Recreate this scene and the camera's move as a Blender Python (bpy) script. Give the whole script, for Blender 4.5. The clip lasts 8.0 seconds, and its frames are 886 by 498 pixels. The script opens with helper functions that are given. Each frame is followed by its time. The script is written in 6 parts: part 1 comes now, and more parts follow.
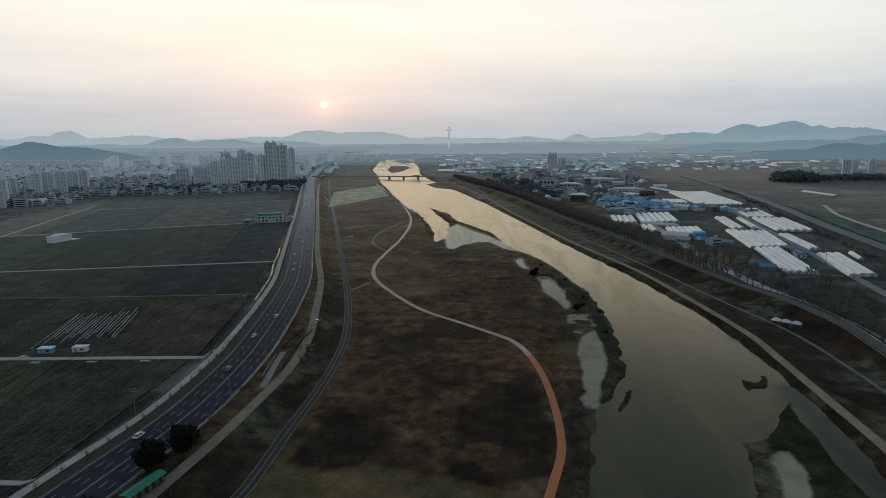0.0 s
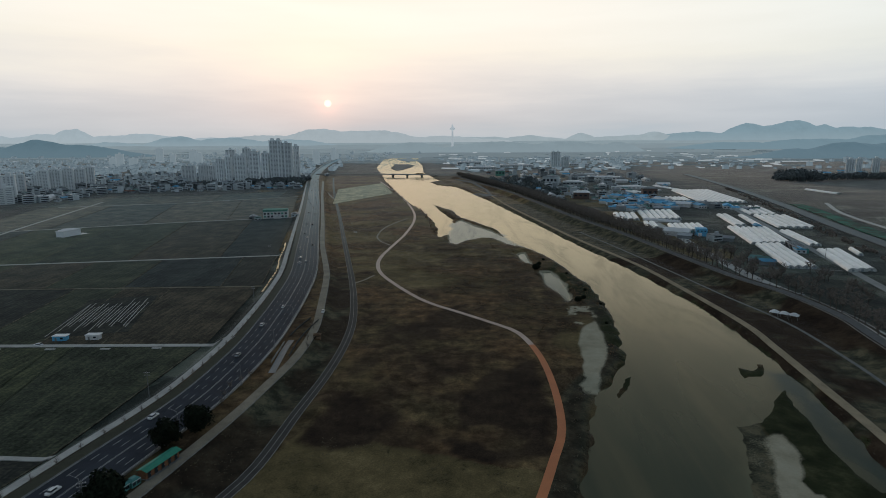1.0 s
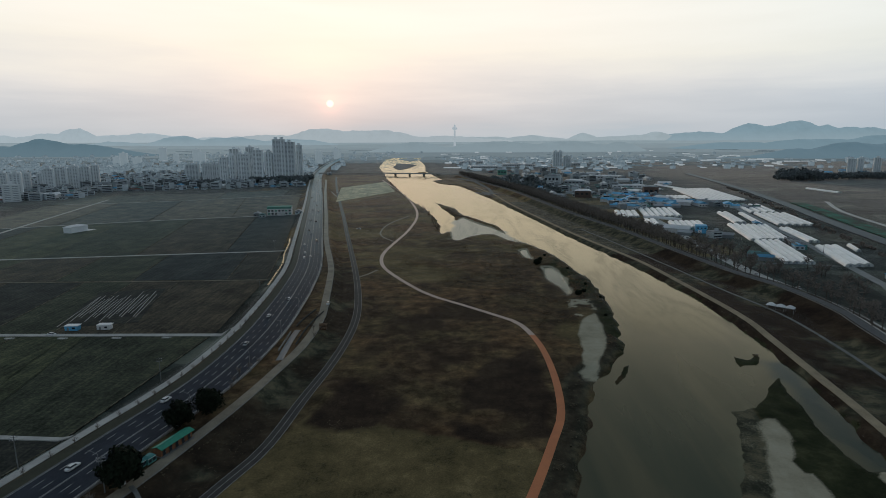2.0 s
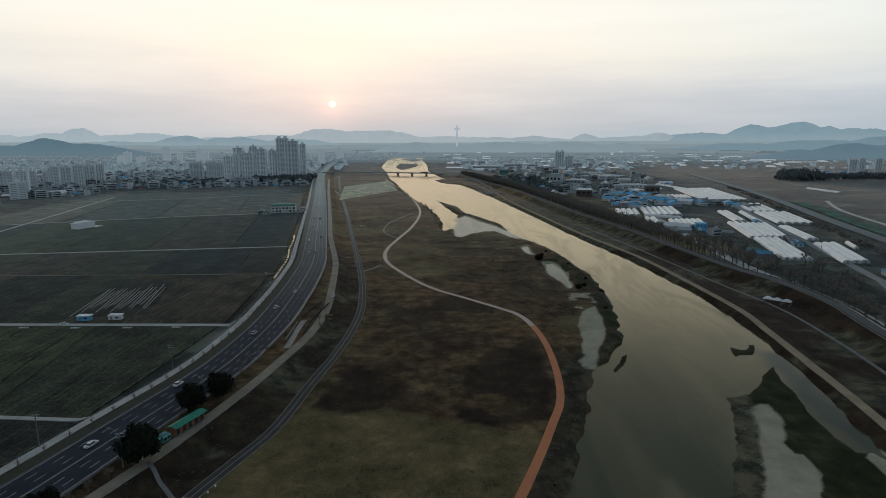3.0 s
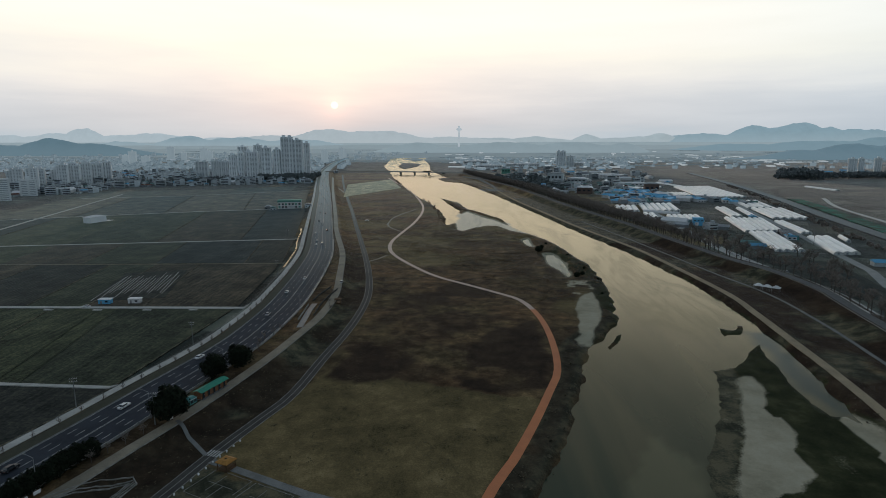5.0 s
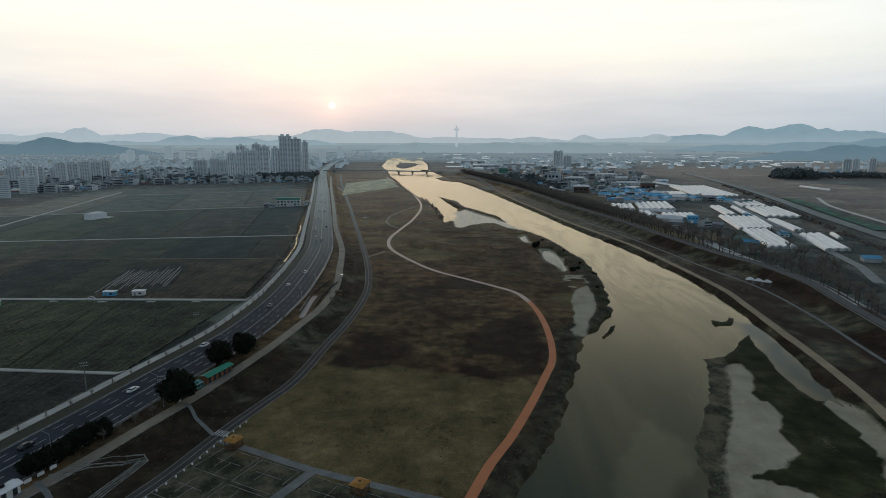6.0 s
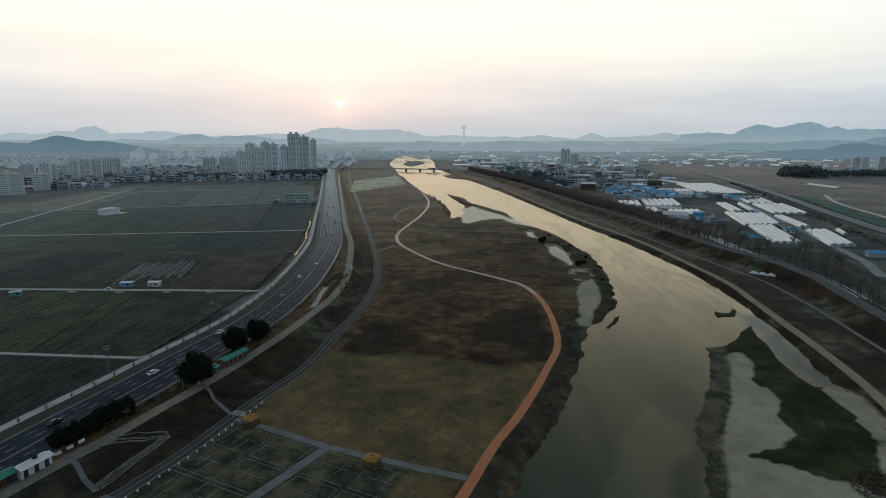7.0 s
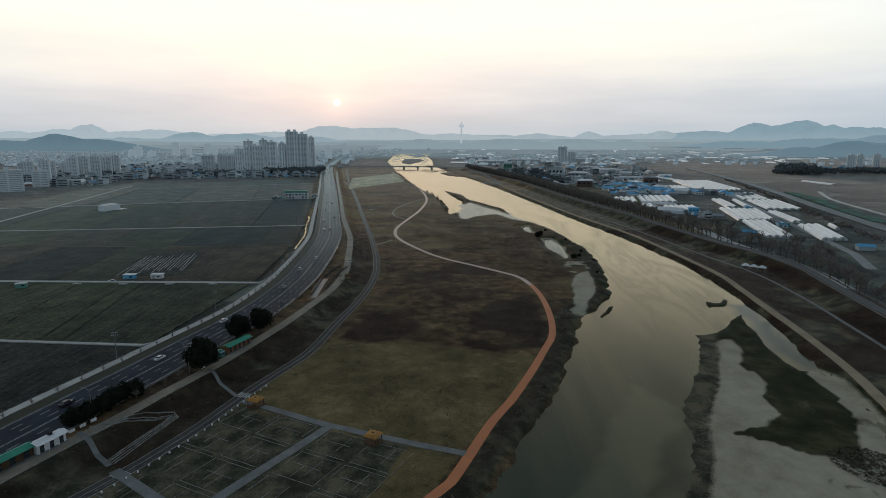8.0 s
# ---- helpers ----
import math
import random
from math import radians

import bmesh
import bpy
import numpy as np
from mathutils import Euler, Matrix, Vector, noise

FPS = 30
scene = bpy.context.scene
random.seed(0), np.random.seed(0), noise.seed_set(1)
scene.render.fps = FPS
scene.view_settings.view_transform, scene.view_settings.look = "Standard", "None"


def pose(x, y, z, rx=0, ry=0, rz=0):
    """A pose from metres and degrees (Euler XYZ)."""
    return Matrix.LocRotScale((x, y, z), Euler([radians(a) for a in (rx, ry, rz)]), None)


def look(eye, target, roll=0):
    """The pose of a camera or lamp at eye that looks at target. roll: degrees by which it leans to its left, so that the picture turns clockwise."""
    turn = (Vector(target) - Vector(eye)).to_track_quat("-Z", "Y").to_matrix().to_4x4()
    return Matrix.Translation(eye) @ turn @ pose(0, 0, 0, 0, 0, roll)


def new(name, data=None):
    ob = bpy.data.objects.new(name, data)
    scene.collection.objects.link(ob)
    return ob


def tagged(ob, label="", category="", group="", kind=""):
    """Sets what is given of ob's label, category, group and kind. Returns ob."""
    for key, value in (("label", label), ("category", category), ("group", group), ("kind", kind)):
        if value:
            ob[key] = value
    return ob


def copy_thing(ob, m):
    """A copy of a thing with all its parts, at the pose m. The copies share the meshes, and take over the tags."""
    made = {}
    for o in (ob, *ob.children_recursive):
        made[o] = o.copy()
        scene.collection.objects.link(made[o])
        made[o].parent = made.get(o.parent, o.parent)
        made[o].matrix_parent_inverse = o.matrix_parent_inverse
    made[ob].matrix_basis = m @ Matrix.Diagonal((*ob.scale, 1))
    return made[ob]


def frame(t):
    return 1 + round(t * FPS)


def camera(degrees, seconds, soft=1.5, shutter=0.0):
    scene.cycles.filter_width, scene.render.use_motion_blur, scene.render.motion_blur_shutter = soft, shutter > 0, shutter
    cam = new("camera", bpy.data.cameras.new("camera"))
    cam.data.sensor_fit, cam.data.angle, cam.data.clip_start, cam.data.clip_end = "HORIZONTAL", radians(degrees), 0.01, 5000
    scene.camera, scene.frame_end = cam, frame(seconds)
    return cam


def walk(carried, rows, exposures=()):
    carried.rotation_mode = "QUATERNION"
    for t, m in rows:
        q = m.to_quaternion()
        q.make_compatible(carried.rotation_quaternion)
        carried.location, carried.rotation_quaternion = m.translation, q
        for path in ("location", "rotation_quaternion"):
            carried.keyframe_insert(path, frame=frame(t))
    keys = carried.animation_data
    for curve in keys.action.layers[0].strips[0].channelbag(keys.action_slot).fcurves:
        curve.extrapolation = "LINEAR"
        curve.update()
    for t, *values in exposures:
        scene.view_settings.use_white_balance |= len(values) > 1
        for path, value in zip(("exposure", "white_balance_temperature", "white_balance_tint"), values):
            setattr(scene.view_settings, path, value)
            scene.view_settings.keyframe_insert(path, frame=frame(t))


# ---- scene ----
cam = camera(75.0, 8.0, soft=0.55)
PATH = [
    (0, (1.332, -1.544, 103.921), (1.271, 0.419, 103.548), -0.4),
    (0.5, (1.037, -5.045, 102.51), (0.961, -3.082, 102.136), -0.3),
    (1, (1.095, -8.821, 101.269), (1.023, -6.858, 100.893), -0.3),
    (1.5, (1.021, -12.532, 99.997), (0.947, -10.57, 99.621), -0.3),
    (3, (0.458, -23.931, 95.909), (0.373, -21.968, 95.536), -0.1),
    (3.5, (0.36, -27.943, 94.692), (0.29, -25.98, 94.317), -0.2),
    (4, (-0.23, -31.805, 93.507), (-0.313, -29.842, 93.134), -0.1),
    (4.5, (0.029, -36.142, 92.318), (-0.064, -34.179, 91.947), -0.1),
    (6, (-0.246, -47.79, 88.473), (-0.328, -45.825, 88.105), 0.1),
    (6.5, (-0.381, -51.429, 87.369), (-0.46, -49.465, 86.999), 0.1),
    (7, (-0.364, -55.236, 86.322), (-0.47, -53.274, 85.95), 0.1),
    (7.5, (-0.176, -58.661, 85.081), (-0.276, -56.699, 84.706), 0.1),
    (8, (-0.062, -62.487, 84.003), (-0.16, -60.525, 83.626), 0.1),
]
walk(cam, [(t, look(eye, target, roll)) for t, eye, target, roll in PATH], exposures=[(0, -0.02), (3.5, 0.01), (4.5, 0.08), (8, 0.13)])

# ---- sky, sun ----
SUN_AZ, SUN_EL = 13.0, 3.3          # degrees left of +y, degrees over the horizon
SUN = Vector((-math.sin(radians(SUN_AZ)) * math.cos(radians(SUN_EL)), math.cos(radians(SUN_AZ)) * math.cos(radians(SUN_EL)), math.sin(radians(SUN_EL))))


def node(tree, kind, **settings):
    n = tree.nodes.new(kind)
    for key, value in settings.items():
        n.inputs[key.replace("_", " ")].default_value = value
    return n


def ramp(tree, source, stops):
    n = tree.nodes.new("ShaderNodeValToRGB")
    e = n.color_ramp.elements
    while len(e) < len(stops):
        e.new(0.5)
    for el, (at, c) in zip(e, stops):
        el.position, el.color = at, (*c, 1) if len(c) == 3 else c
    tree.links.new(source, n.inputs[0])
    return n.outputs[0]


def maths(tree, op, a, b=0.0, c=0.0):
    n = tree.nodes.new("ShaderNodeMath")
    n.operation = op
    for i, v in enumerate((a, b, c)):
        if isinstance(v, (int, float)):
            n.inputs[i].default_value = v
        else:
            tree.links.new(v, n.inputs[i])
    return n.outputs[0]


def mixed(tree, fac, a, b, kind="MIX"):
    n = tree.nodes.new("ShaderNodeMix")
    n.data_type, n.blend_type = "RGBA", kind
    for i, v in ((0, fac), (6, a), (7, b)):
        if isinstance(v, (int, float)):
            n.inputs[i].default_value = v
        elif isinstance(v, tuple):
            n.inputs[i].default_value = (*v, 1)
        else:
            tree.links.new(v, n.inputs[i])
    return n.outputs[2]


world = bpy.data.worlds.new("evening_sky")
scene.world = world
world.use_nodes = True
wt = world.node_tree
wt.nodes.clear()
tc = wt.nodes.new("ShaderNodeTexCoord")
sep = wt.nodes.new("ShaderNodeSeparateXYZ")
wt.links.new(tc.outputs["Generated"], sep.inputs[0])
sky = wt.nodes.new("ShaderNodeTexSky")
sky.sky_type, sky.sun_disc = "NISHITA", False
sky.sun_elevation, sky.sun_rotation = radians(SUN_EL), radians(-SUN_AZ)
sky.dust_density, sky.air_density = 4.0, 1.5
# high thin cloud, bands drawn out along the horizon
streak = wt.nodes.new("ShaderNodeMapping")
streak.inputs["Scale"].default_value = (1.1, 1.1, 9.0)
streak.inputs["Rotation"].default_value = (0, radians(6), 0)
wt.links.new(tc.outputs["Generated"], streak.inputs[0])
cl = node(wt, "ShaderNodeTexNoise", Scale=2.6, Detail=5.0, Roughness=0.55)
wt.links.new(streak.outputs[0], cl.inputs["Vector"])
wob = maths(wt, "MULTIPLY_ADD", cl.outputs[0], 0.10, -0.05)
elev = maths(wt, "ADD", sep.outputs["Z"], wob)
dome = ramp(wt, elev, [(0.0, (0.49, 0.545, 0.585)), (0.02, (0.55, 0.575, 0.60)), (0.055, (0.635, 0.65, 0.665)), (0.09, (0.785, 0.768, 0.742)), (0.135, (0.925, 0.885, 0.795)),
                       (0.19, (0.995, 0.955, 0.87)), (0.26, (0.90, 0.86, 0.78)), (0.36, (0.44, 0.445, 0.435)), (0.52, (0.29, 0.32, 0.35)), (1.0, (0.335, 0.39, 0.435))])
# away from the sun the haze is duller and bluer
dot = wt.nodes.new("ShaderNodeVectorMath")
dot.operation = "DOT_PRODUCT"
dot.inputs[1].default_value = SUN
wt.links.new(tc.outputs["Generated"], dot.inputs[0])
toward = maths(wt, "MULTIPLY_ADD", dot.outputs["Value"], 0.5, 0.5)
tint = ramp(wt, toward, [(0.0, (0.43, 0.53, 0.63)), (0.55, (0.48, 0.58, 0.67)), (0.85, (0.87, 0.93, 0.98)), (0.97, (1, 1, 1))])
dome = mixed(wt, 1.0, dome, tint, "MULTIPLY")
for power, colour in ((9000.0, (0.22, 0.06, 0.03)), (1500.0, (0.12, 0.05, 0.025)), (120.0, (0.03, 0.012, 0.0))):
    halo = maths(wt, "POWER", maths(wt, "MAXIMUM", dot.outputs["Value"], 0.0), power)
    dome = mixed(wt, 1.0, dome, mixed(wt, halo, (0, 0, 0), colour), "ADD")
disc = maths(wt, "MULTIPLY", maths(wt, "SUBTRACT", dot.outputs["Value"], math.cos(radians(0.38))), 1 / (math.cos(radians(0.05)) - math.cos(radians(0.38))))
disc.node.use_clamp = True
dome = mixed(wt, 1.0, dome, mixed(wt, disc, (0, 0, 0), (0.9, 0.62, 0.42)), "ADD")
bg_a, bg_b = node(wt, "ShaderNodeBackground", Strength=0.008), node(wt, "ShaderNodeBackground", Strength=1.0)
wt.links.new(sky.outputs[0], bg_a.inputs[0])
wt.links.new(dome, bg_b.inputs[0])
both = wt.nodes.new("ShaderNodeAddShader")
wt.links.new(bg_a.outputs[0], both.inputs[0])
wt.links.new(bg_b.outputs[0], both.inputs[1])
wo = wt.nodes.new("ShaderNodeOutputWorld")
wt.links.new(both.outputs[0], wo.inputs[0])
lamp = new("sun", bpy.data.lights.new("sun", "SUN"))
lamp.data.energy, lamp.data.angle, lamp.data.color = 0.3, radians(3.0), (1.0, 0.72, 0.48)
lamp.matrix_world = look((0, 0, 300), Vector((0, 0, 300)) - SUN)


# ---- materials ----
def mat(name, base, rough=0.8, second=None, scale=0.5, fine=8.0, bump=0.0, metal=0.0, vary=0.0, spec=0.12, spread=(0.38, 0.62), haze_amount=0.0):
    """A procedural surface: base mottled with second at two scales, with relief, varied from object to object."""
    m = bpy.data.materials.new(name)
    m.use_nodes = True
    t = m.node_tree
    p = t.nodes["Principled BSDF"]
    p.inputs["Roughness"].default_value, p.inputs["Metallic"].default_value, p.inputs["Specular IOR Level"].default_value = rough, metal, spec
    hazy_sheen(p, haze_amount)
    geo = t.nodes.new("ShaderNodeNewGeometry")
    second = second or tuple(c * 0.7 for c in base)
    big = node(t, "ShaderNodeTexNoise", Scale=scale, Detail=4.0, Roughness=0.6)
    small = node(t, "ShaderNodeTexNoise", Scale=fine, Detail=3.0, Roughness=0.6)
    for n in (big, small):
        t.links.new(geo.outputs["Position"], n.inputs["Vector"])
    f = maths(t, "ADD", maths(t, "MULTIPLY", big.outputs[0], 0.6), maths(t, "MULTIPLY", small.outputs[0], 0.4))
    c = ramp(t, f, [(spread[0], second), (spread[1], base)])
    if vary:
        info = t.nodes.new("ShaderNodeObjectInfo")
        hsv = t.nodes.new("ShaderNodeHueSaturation")
        t.links.new(maths(t, "MULTIPLY_ADD", info.outputs["Random"], vary, 1 - vary / 2), hsv.inputs["Value"])
        t.links.new(c, hsv.inputs["Color"])
        c = hsv.outputs[0]
    t.links.new(c, p.inputs["Base Color"])
    if bump:
        b = node(t, "ShaderNodeBump", Strength=bump, Distance=0.1)
        t.links.new(small.outputs[0], b.inputs["Height"])
        t.links.new(b.outputs[0], p.inputs["Normal"])
    return m


def hazy_sheen(p, weight, rough=0.17, tint=(0.64, 0.88, 1.0)):
    """A pale grazing-angle sheen put into surfaces to stand for haze, strongest on far flat ground."""
    p.inputs["Sheen Weight"].default_value, p.inputs["Sheen Roughness"].default_value, p.inputs["Sheen Tint"].default_value = weight, rough, (*tint, 1)


# A far surface whose haze is put in as emission.
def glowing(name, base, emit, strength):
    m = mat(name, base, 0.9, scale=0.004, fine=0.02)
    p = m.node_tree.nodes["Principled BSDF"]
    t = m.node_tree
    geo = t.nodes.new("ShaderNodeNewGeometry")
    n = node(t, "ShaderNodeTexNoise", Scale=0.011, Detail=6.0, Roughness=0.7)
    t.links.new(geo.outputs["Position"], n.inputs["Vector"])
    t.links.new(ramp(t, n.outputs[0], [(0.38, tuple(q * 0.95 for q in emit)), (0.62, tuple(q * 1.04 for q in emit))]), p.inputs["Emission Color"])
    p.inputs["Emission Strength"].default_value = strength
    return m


ASPHALT = mat("asphalt", (0.038, 0.046, 0.060), 0.85, (0.024, 0.029, 0.038), 0.15, 3.0, 0.1, spec=0.06, haze_amount=0.9)
MARKING = mat("road_paint", (0.48, 0.49, 0.48), 0.7, (0.28, 0.28, 0.28), 0.8, 6.0)
CONCRETE = mat("concrete", (0.20, 0.208, 0.205), 0.85, (0.12, 0.125, 0.122), 0.2, 4.0, 0.1, haze_amount=0.14)
FARM_ROAD = mat("farm_concrete", (0.47, 0.465, 0.44), 0.9, (0.31, 0.306, 0.29), 0.12, 2.0, 0.1, haze_amount=0.45)
SIDE_PATH = mat("worn_gravel", (0.29, 0.255, 0.195), 0.95, (0.17, 0.15, 0.118), 0.12, 3.0, 0.2, haze_amount=0.6)
TAN_PATH = mat("tan_paving", (0.36, 0.295, 0.20), 0.9, (0.23, 0.19, 0.13), 0.12, 2.0, 0.1)
RED_PATH = mat("red_asphalt", (0.54, 0.205, 0.095), 0.85, (0.42, 0.165, 0.085), 0.1, 3.0, 0.05, haze_amount=0.22)
FADED_PATH = mat("faded_path", (0.56, 0.445, 0.38), 0.9, (0.43, 0.32, 0.265), 0.1, 3.0, 0.05)
hazy_sheen(FADED_PATH.node_tree.nodes["Principled BSDF"], 0.9, 0.2, (1.0, 0.93, 0.87))
hazy_sheen(RED_PATH.node_tree.nodes["Principled BSDF"], 0.9, 0.2, (1.0, 0.92, 0.85))
STONE = mat("pale_stone", (0.30, 0.29, 0.27), 0.9, (0.12, 0.12, 0.11), 0.6, 5.0, 0.2)
WHITE = mat("white_paint", (0.72, 0.73, 0.74), 0.5, (0.52, 0.53, 0.54), 0.3, 3.0, vary=0.15)
STEEL = mat("galvanised_steel", (0.30, 0.31, 0.32), 0.45, (0.20, 0.21, 0.22), 2.0, 9.0, metal=0.6)
DARK = mat("dark_rubber", (0.025, 0.025, 0.026), 0.7)
GLASS = mat("window_glass", (0.035, 0.045, 0.055), 0.12, (0.02, 0.026, 0.032), 0.3, 2.0, spec=0.5)
GREEN_ROOF = mat("green_sheet_roof", (0.045, 0.28, 0.19), 0.5, (0.035, 0.20, 0.14), 0.4, 3.0)
BROWN_WALL = mat("brown_boards", (0.27, 0.125, 0.065), 0.7, (0.15, 0.075, 0.045), 0.5, 5.0)
BRICK_WALL = mat("dark_brick_wall", (0.15, 0.105, 0.09), 0.85, (0.10, 0.075, 0.066), 0.1, 2.0, haze_amount=0.2)
TEAL = mat("teal_booth", (0.10, 0.30, 0.29), 0.4, (0.06, 0.19, 0.18), 0.4, 3.0)
ORANGE = mat("orange_varnished_timber", (0.40, 0.20, 0.05), 0.6, (0.26, 0.125, 0.035), 0.8, 6.0, 0.1)
TIMBER = mat("dark_timber", (0.11, 0.065, 0.035), 0.7, (0.06, 0.04, 0.025), 0.8, 6.0)
BARK = mat("grey_bark", (0.13, 0.115, 0.10), 0.95, (0.08, 0.07, 0.062), 0.9, 8.0, 0.3)
TWIG = mat("winter_twigs", (0.25, 0.215, 0.19), 0.95, (0.16, 0.138, 0.122), 0.3, 3.0, vary=0.3, haze_amount=0.45)
NEEDLE = mat("evergreen_foliage", (0.014, 0.021, 0.012), 0.9, (0.007, 0.011, 0.006), 0.6, 4.0, vary=0.2)
RUST_REED = mat("rusty_reeds", (0.205, 0.135, 0.078), 0.95, (0.13, 0.088, 0.053), 0.05, 1.2)
SCRUB = mat("dry_scrub", (0.115, 0.098, 0.066), 0.95, (0.065, 0.056, 0.040), 0.06, 2.0)
TUFT = mat("dark_tufts", (0.13, 0.108, 0.064), 0.95, (0.080, 0.068, 0.042), 0.1, 2.0)
FILM = mat("greenhouse_film", (0.86, 0.89, 0.89), 0.35, (0.70, 0.73, 0.73), 0.08, 1.0, vary=0.12, spec=0.5)
BLACK_NET = mat("shade_net", (0.045, 0.05, 0.055), 0.8, (0.03, 0.033, 0.036), 0.2, 2.0)
BLUE_ROOF = mat("blue_sheet_roof", (0.13, 0.42, 0.66), 0.45, (0.09, 0.30, 0.48), 0.1, 2.0, haze_amount=0.2, vary=0.5)
GREY_ROOF = mat("grey_roof", (0.34, 0.36, 0.375), 0.7, (0.22, 0.235, 0.25), 0.1, 2.0, haze_amount=0.4, vary=0.6)
TEAL_ROOF = mat("green_tile_roof", (0.14, 0.25, 0.24), 0.7, (0.08, 0.15, 0.145), 0.1, 2.0, haze_amount=0.4, vary=0.5)
RED_ROOF = mat("red_brown_roof", (0.17, 0.075, 0.055), 0.7, (0.10, 0.05, 0.04), 0.1, 2.0, haze_amount=0.4, vary=0.5)
PALE_ROOF = mat("pale_sheet_roof", (0.74, 0.75, 0.76), 0.45, (0.56, 0.57, 0.58), 0.05, 1.0, vary=0.3)
# Far walls and apartments lightened and blued in base colour to stand for haze.
HOUSE_WALL = mat("rendered_wall", (0.46, 0.51, 0.54), 0.85, (0.30, 0.335, 0.36), 0.1, 2.0, haze_amount=0.2, vary=1.0)
APT_WALL = mat("hazy_apartment_render", (0.80, 0.84, 0.86), 0.85, (0.70, 0.75, 0.78), 0.02, 0.3, vary=0.2)
APT_PALE = mat("hazy_pale_render", (0.74, 0.78, 0.80), 0.85, (0.64, 0.68, 0.70), 0.02, 0.3, vary=0.15)
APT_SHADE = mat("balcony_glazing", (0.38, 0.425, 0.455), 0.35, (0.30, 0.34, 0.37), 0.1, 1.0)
GREEN_FACADE = mat("green_cladding", (0.13, 0.33, 0.27), 0.6, (0.09, 0.23, 0.19), 0.15, 2.0)
NETTING = mat("green_embankment_net", (0.05, 0.20, 0.14), 0.8, (0.06, 0.075, 0.06), 0.04, 0.4, spread=(0.44, 0.56))
# Wood colour lifted and blued in place of distance haze.
HILL_WOOD = mat("wooded_hill", (0.17, 0.195, 0.20), 0.95, (0.10, 0.118, 0.122), 0.03, 0.2, haze_amount=0.5)
# Haze painted into far town and trees as a blue-grey glow.
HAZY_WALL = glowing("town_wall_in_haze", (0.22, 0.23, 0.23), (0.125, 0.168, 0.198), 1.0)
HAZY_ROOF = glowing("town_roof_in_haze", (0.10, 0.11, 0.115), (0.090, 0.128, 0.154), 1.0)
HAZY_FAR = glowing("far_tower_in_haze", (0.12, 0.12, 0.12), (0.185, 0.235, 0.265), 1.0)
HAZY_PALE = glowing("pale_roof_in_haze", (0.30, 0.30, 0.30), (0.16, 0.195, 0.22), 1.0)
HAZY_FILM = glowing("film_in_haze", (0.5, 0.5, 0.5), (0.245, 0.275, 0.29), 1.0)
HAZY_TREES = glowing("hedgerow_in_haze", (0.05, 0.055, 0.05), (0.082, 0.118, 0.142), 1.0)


def soil_material(name, c, streak):
    """Worked soil: streaks along the ridges over broad damp patches."""
    m = bpy.data.materials.new(name)
    m.use_nodes = True
    t = m.node_tree
    p = t.nodes["Principled BSDF"]
    p.inputs["Roughness"].default_value, p.inputs["Specular IOR Level"].default_value = 0.95, 0.05
    hazy_sheen(p, 0.32, tint=(0.64, 0.90, 1.0))
    geo = t.nodes.new("ShaderNodeNewGeometry")
    mp = t.nodes.new("ShaderNodeMapping")
    mp.inputs["Rotation"].default_value, mp.inputs["Scale"].default_value = (0, 0, radians(streak)), (0.55, 0.035, 0.3)
    t.links.new(geo.outputs["Position"], mp.inputs[0])
    a = node(t, "ShaderNodeTexNoise", Scale=1.0, Detail=4.0, Roughness=0.6)
    t.links.new(mp.outputs[0], a.inputs["Vector"])
    b = node(t, "ShaderNodeTexNoise", Scale=0.05, Detail=5.0, Roughness=0.65)
    d = node(t, "ShaderNodeTexNoise", Scale=0.8, Detail=4.0, Roughness=0.7)
    for n in (b, d):
        t.links.new(geo.outputs["Position"], n.inputs["Vector"])
    f = maths(t, "ADD", maths(t, "MULTIPLY", a.outputs[0], 0.27), maths(t, "ADD", maths(t, "MULTIPLY", b.outputs[0], 0.38), maths(t, "MULTIPLY", d.outputs[0], 0.35)))
    t.links.new(ramp(t, f, [(0.40, tuple(q * 0.42 for q in c)), (0.5, c), (0.60, (c[0] * 2.1, c[1] * 1.9, c[2] * 1.7))]), p.inputs["Base Color"])
    bp = node(t, "ShaderNodeBump", Strength=0.5, Distance=0.3)
    t.links.new(a.outputs[0], bp.inputs["Height"])
    t.links.new(bp.outputs[0], p.inputs["Normal"])
    return m
# The far tower glows too, haze put into its material.
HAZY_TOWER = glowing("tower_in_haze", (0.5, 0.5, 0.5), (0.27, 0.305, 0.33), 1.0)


# ---- the lie of the land ----
def curve_through(points, step=6.0):
    """A smooth line through a few plan points (Catmull-Rom), as an array."""
    p = np.array(points, float)
    p = np.vstack([2 * p[0] - p[1], p, 2 * p[-1] - p[-2]])
    out = []
    for i in range(1, len(p) - 2):
        n = max(2, int(np.linalg.norm(p[i + 1] - p[i]) / step))
        u = np.linspace(0, 1, n, endpoint=False)[:, None]
        a, b, c, d = p[i - 1:i + 3]
        out.append(0.5 * (2 * b + (c - a) * u + (2 * a - 5 * b + 4 * c - d) * u ** 2 + (3 * b - a - 3 * c + d) * u ** 3))
    return np.vstack(out + [p[-2:-1]])


ROAD = curve_through([(-165, -150), (-144, -30), (-131, 40), (-124, 75), (-119.5, 98), (-114.5, 122), (-109, 152), (-103, 183), (-100, 211), (-100, 256), (-103.5, 297), (-109, 344),
                      (-120, 413), (-142, 505), (-179, 657), (-236, 889), (-299, 1138), (-376, 1450), (-420, 1645), (-478, 1950), (-545, 2350), (-622, 2900)])
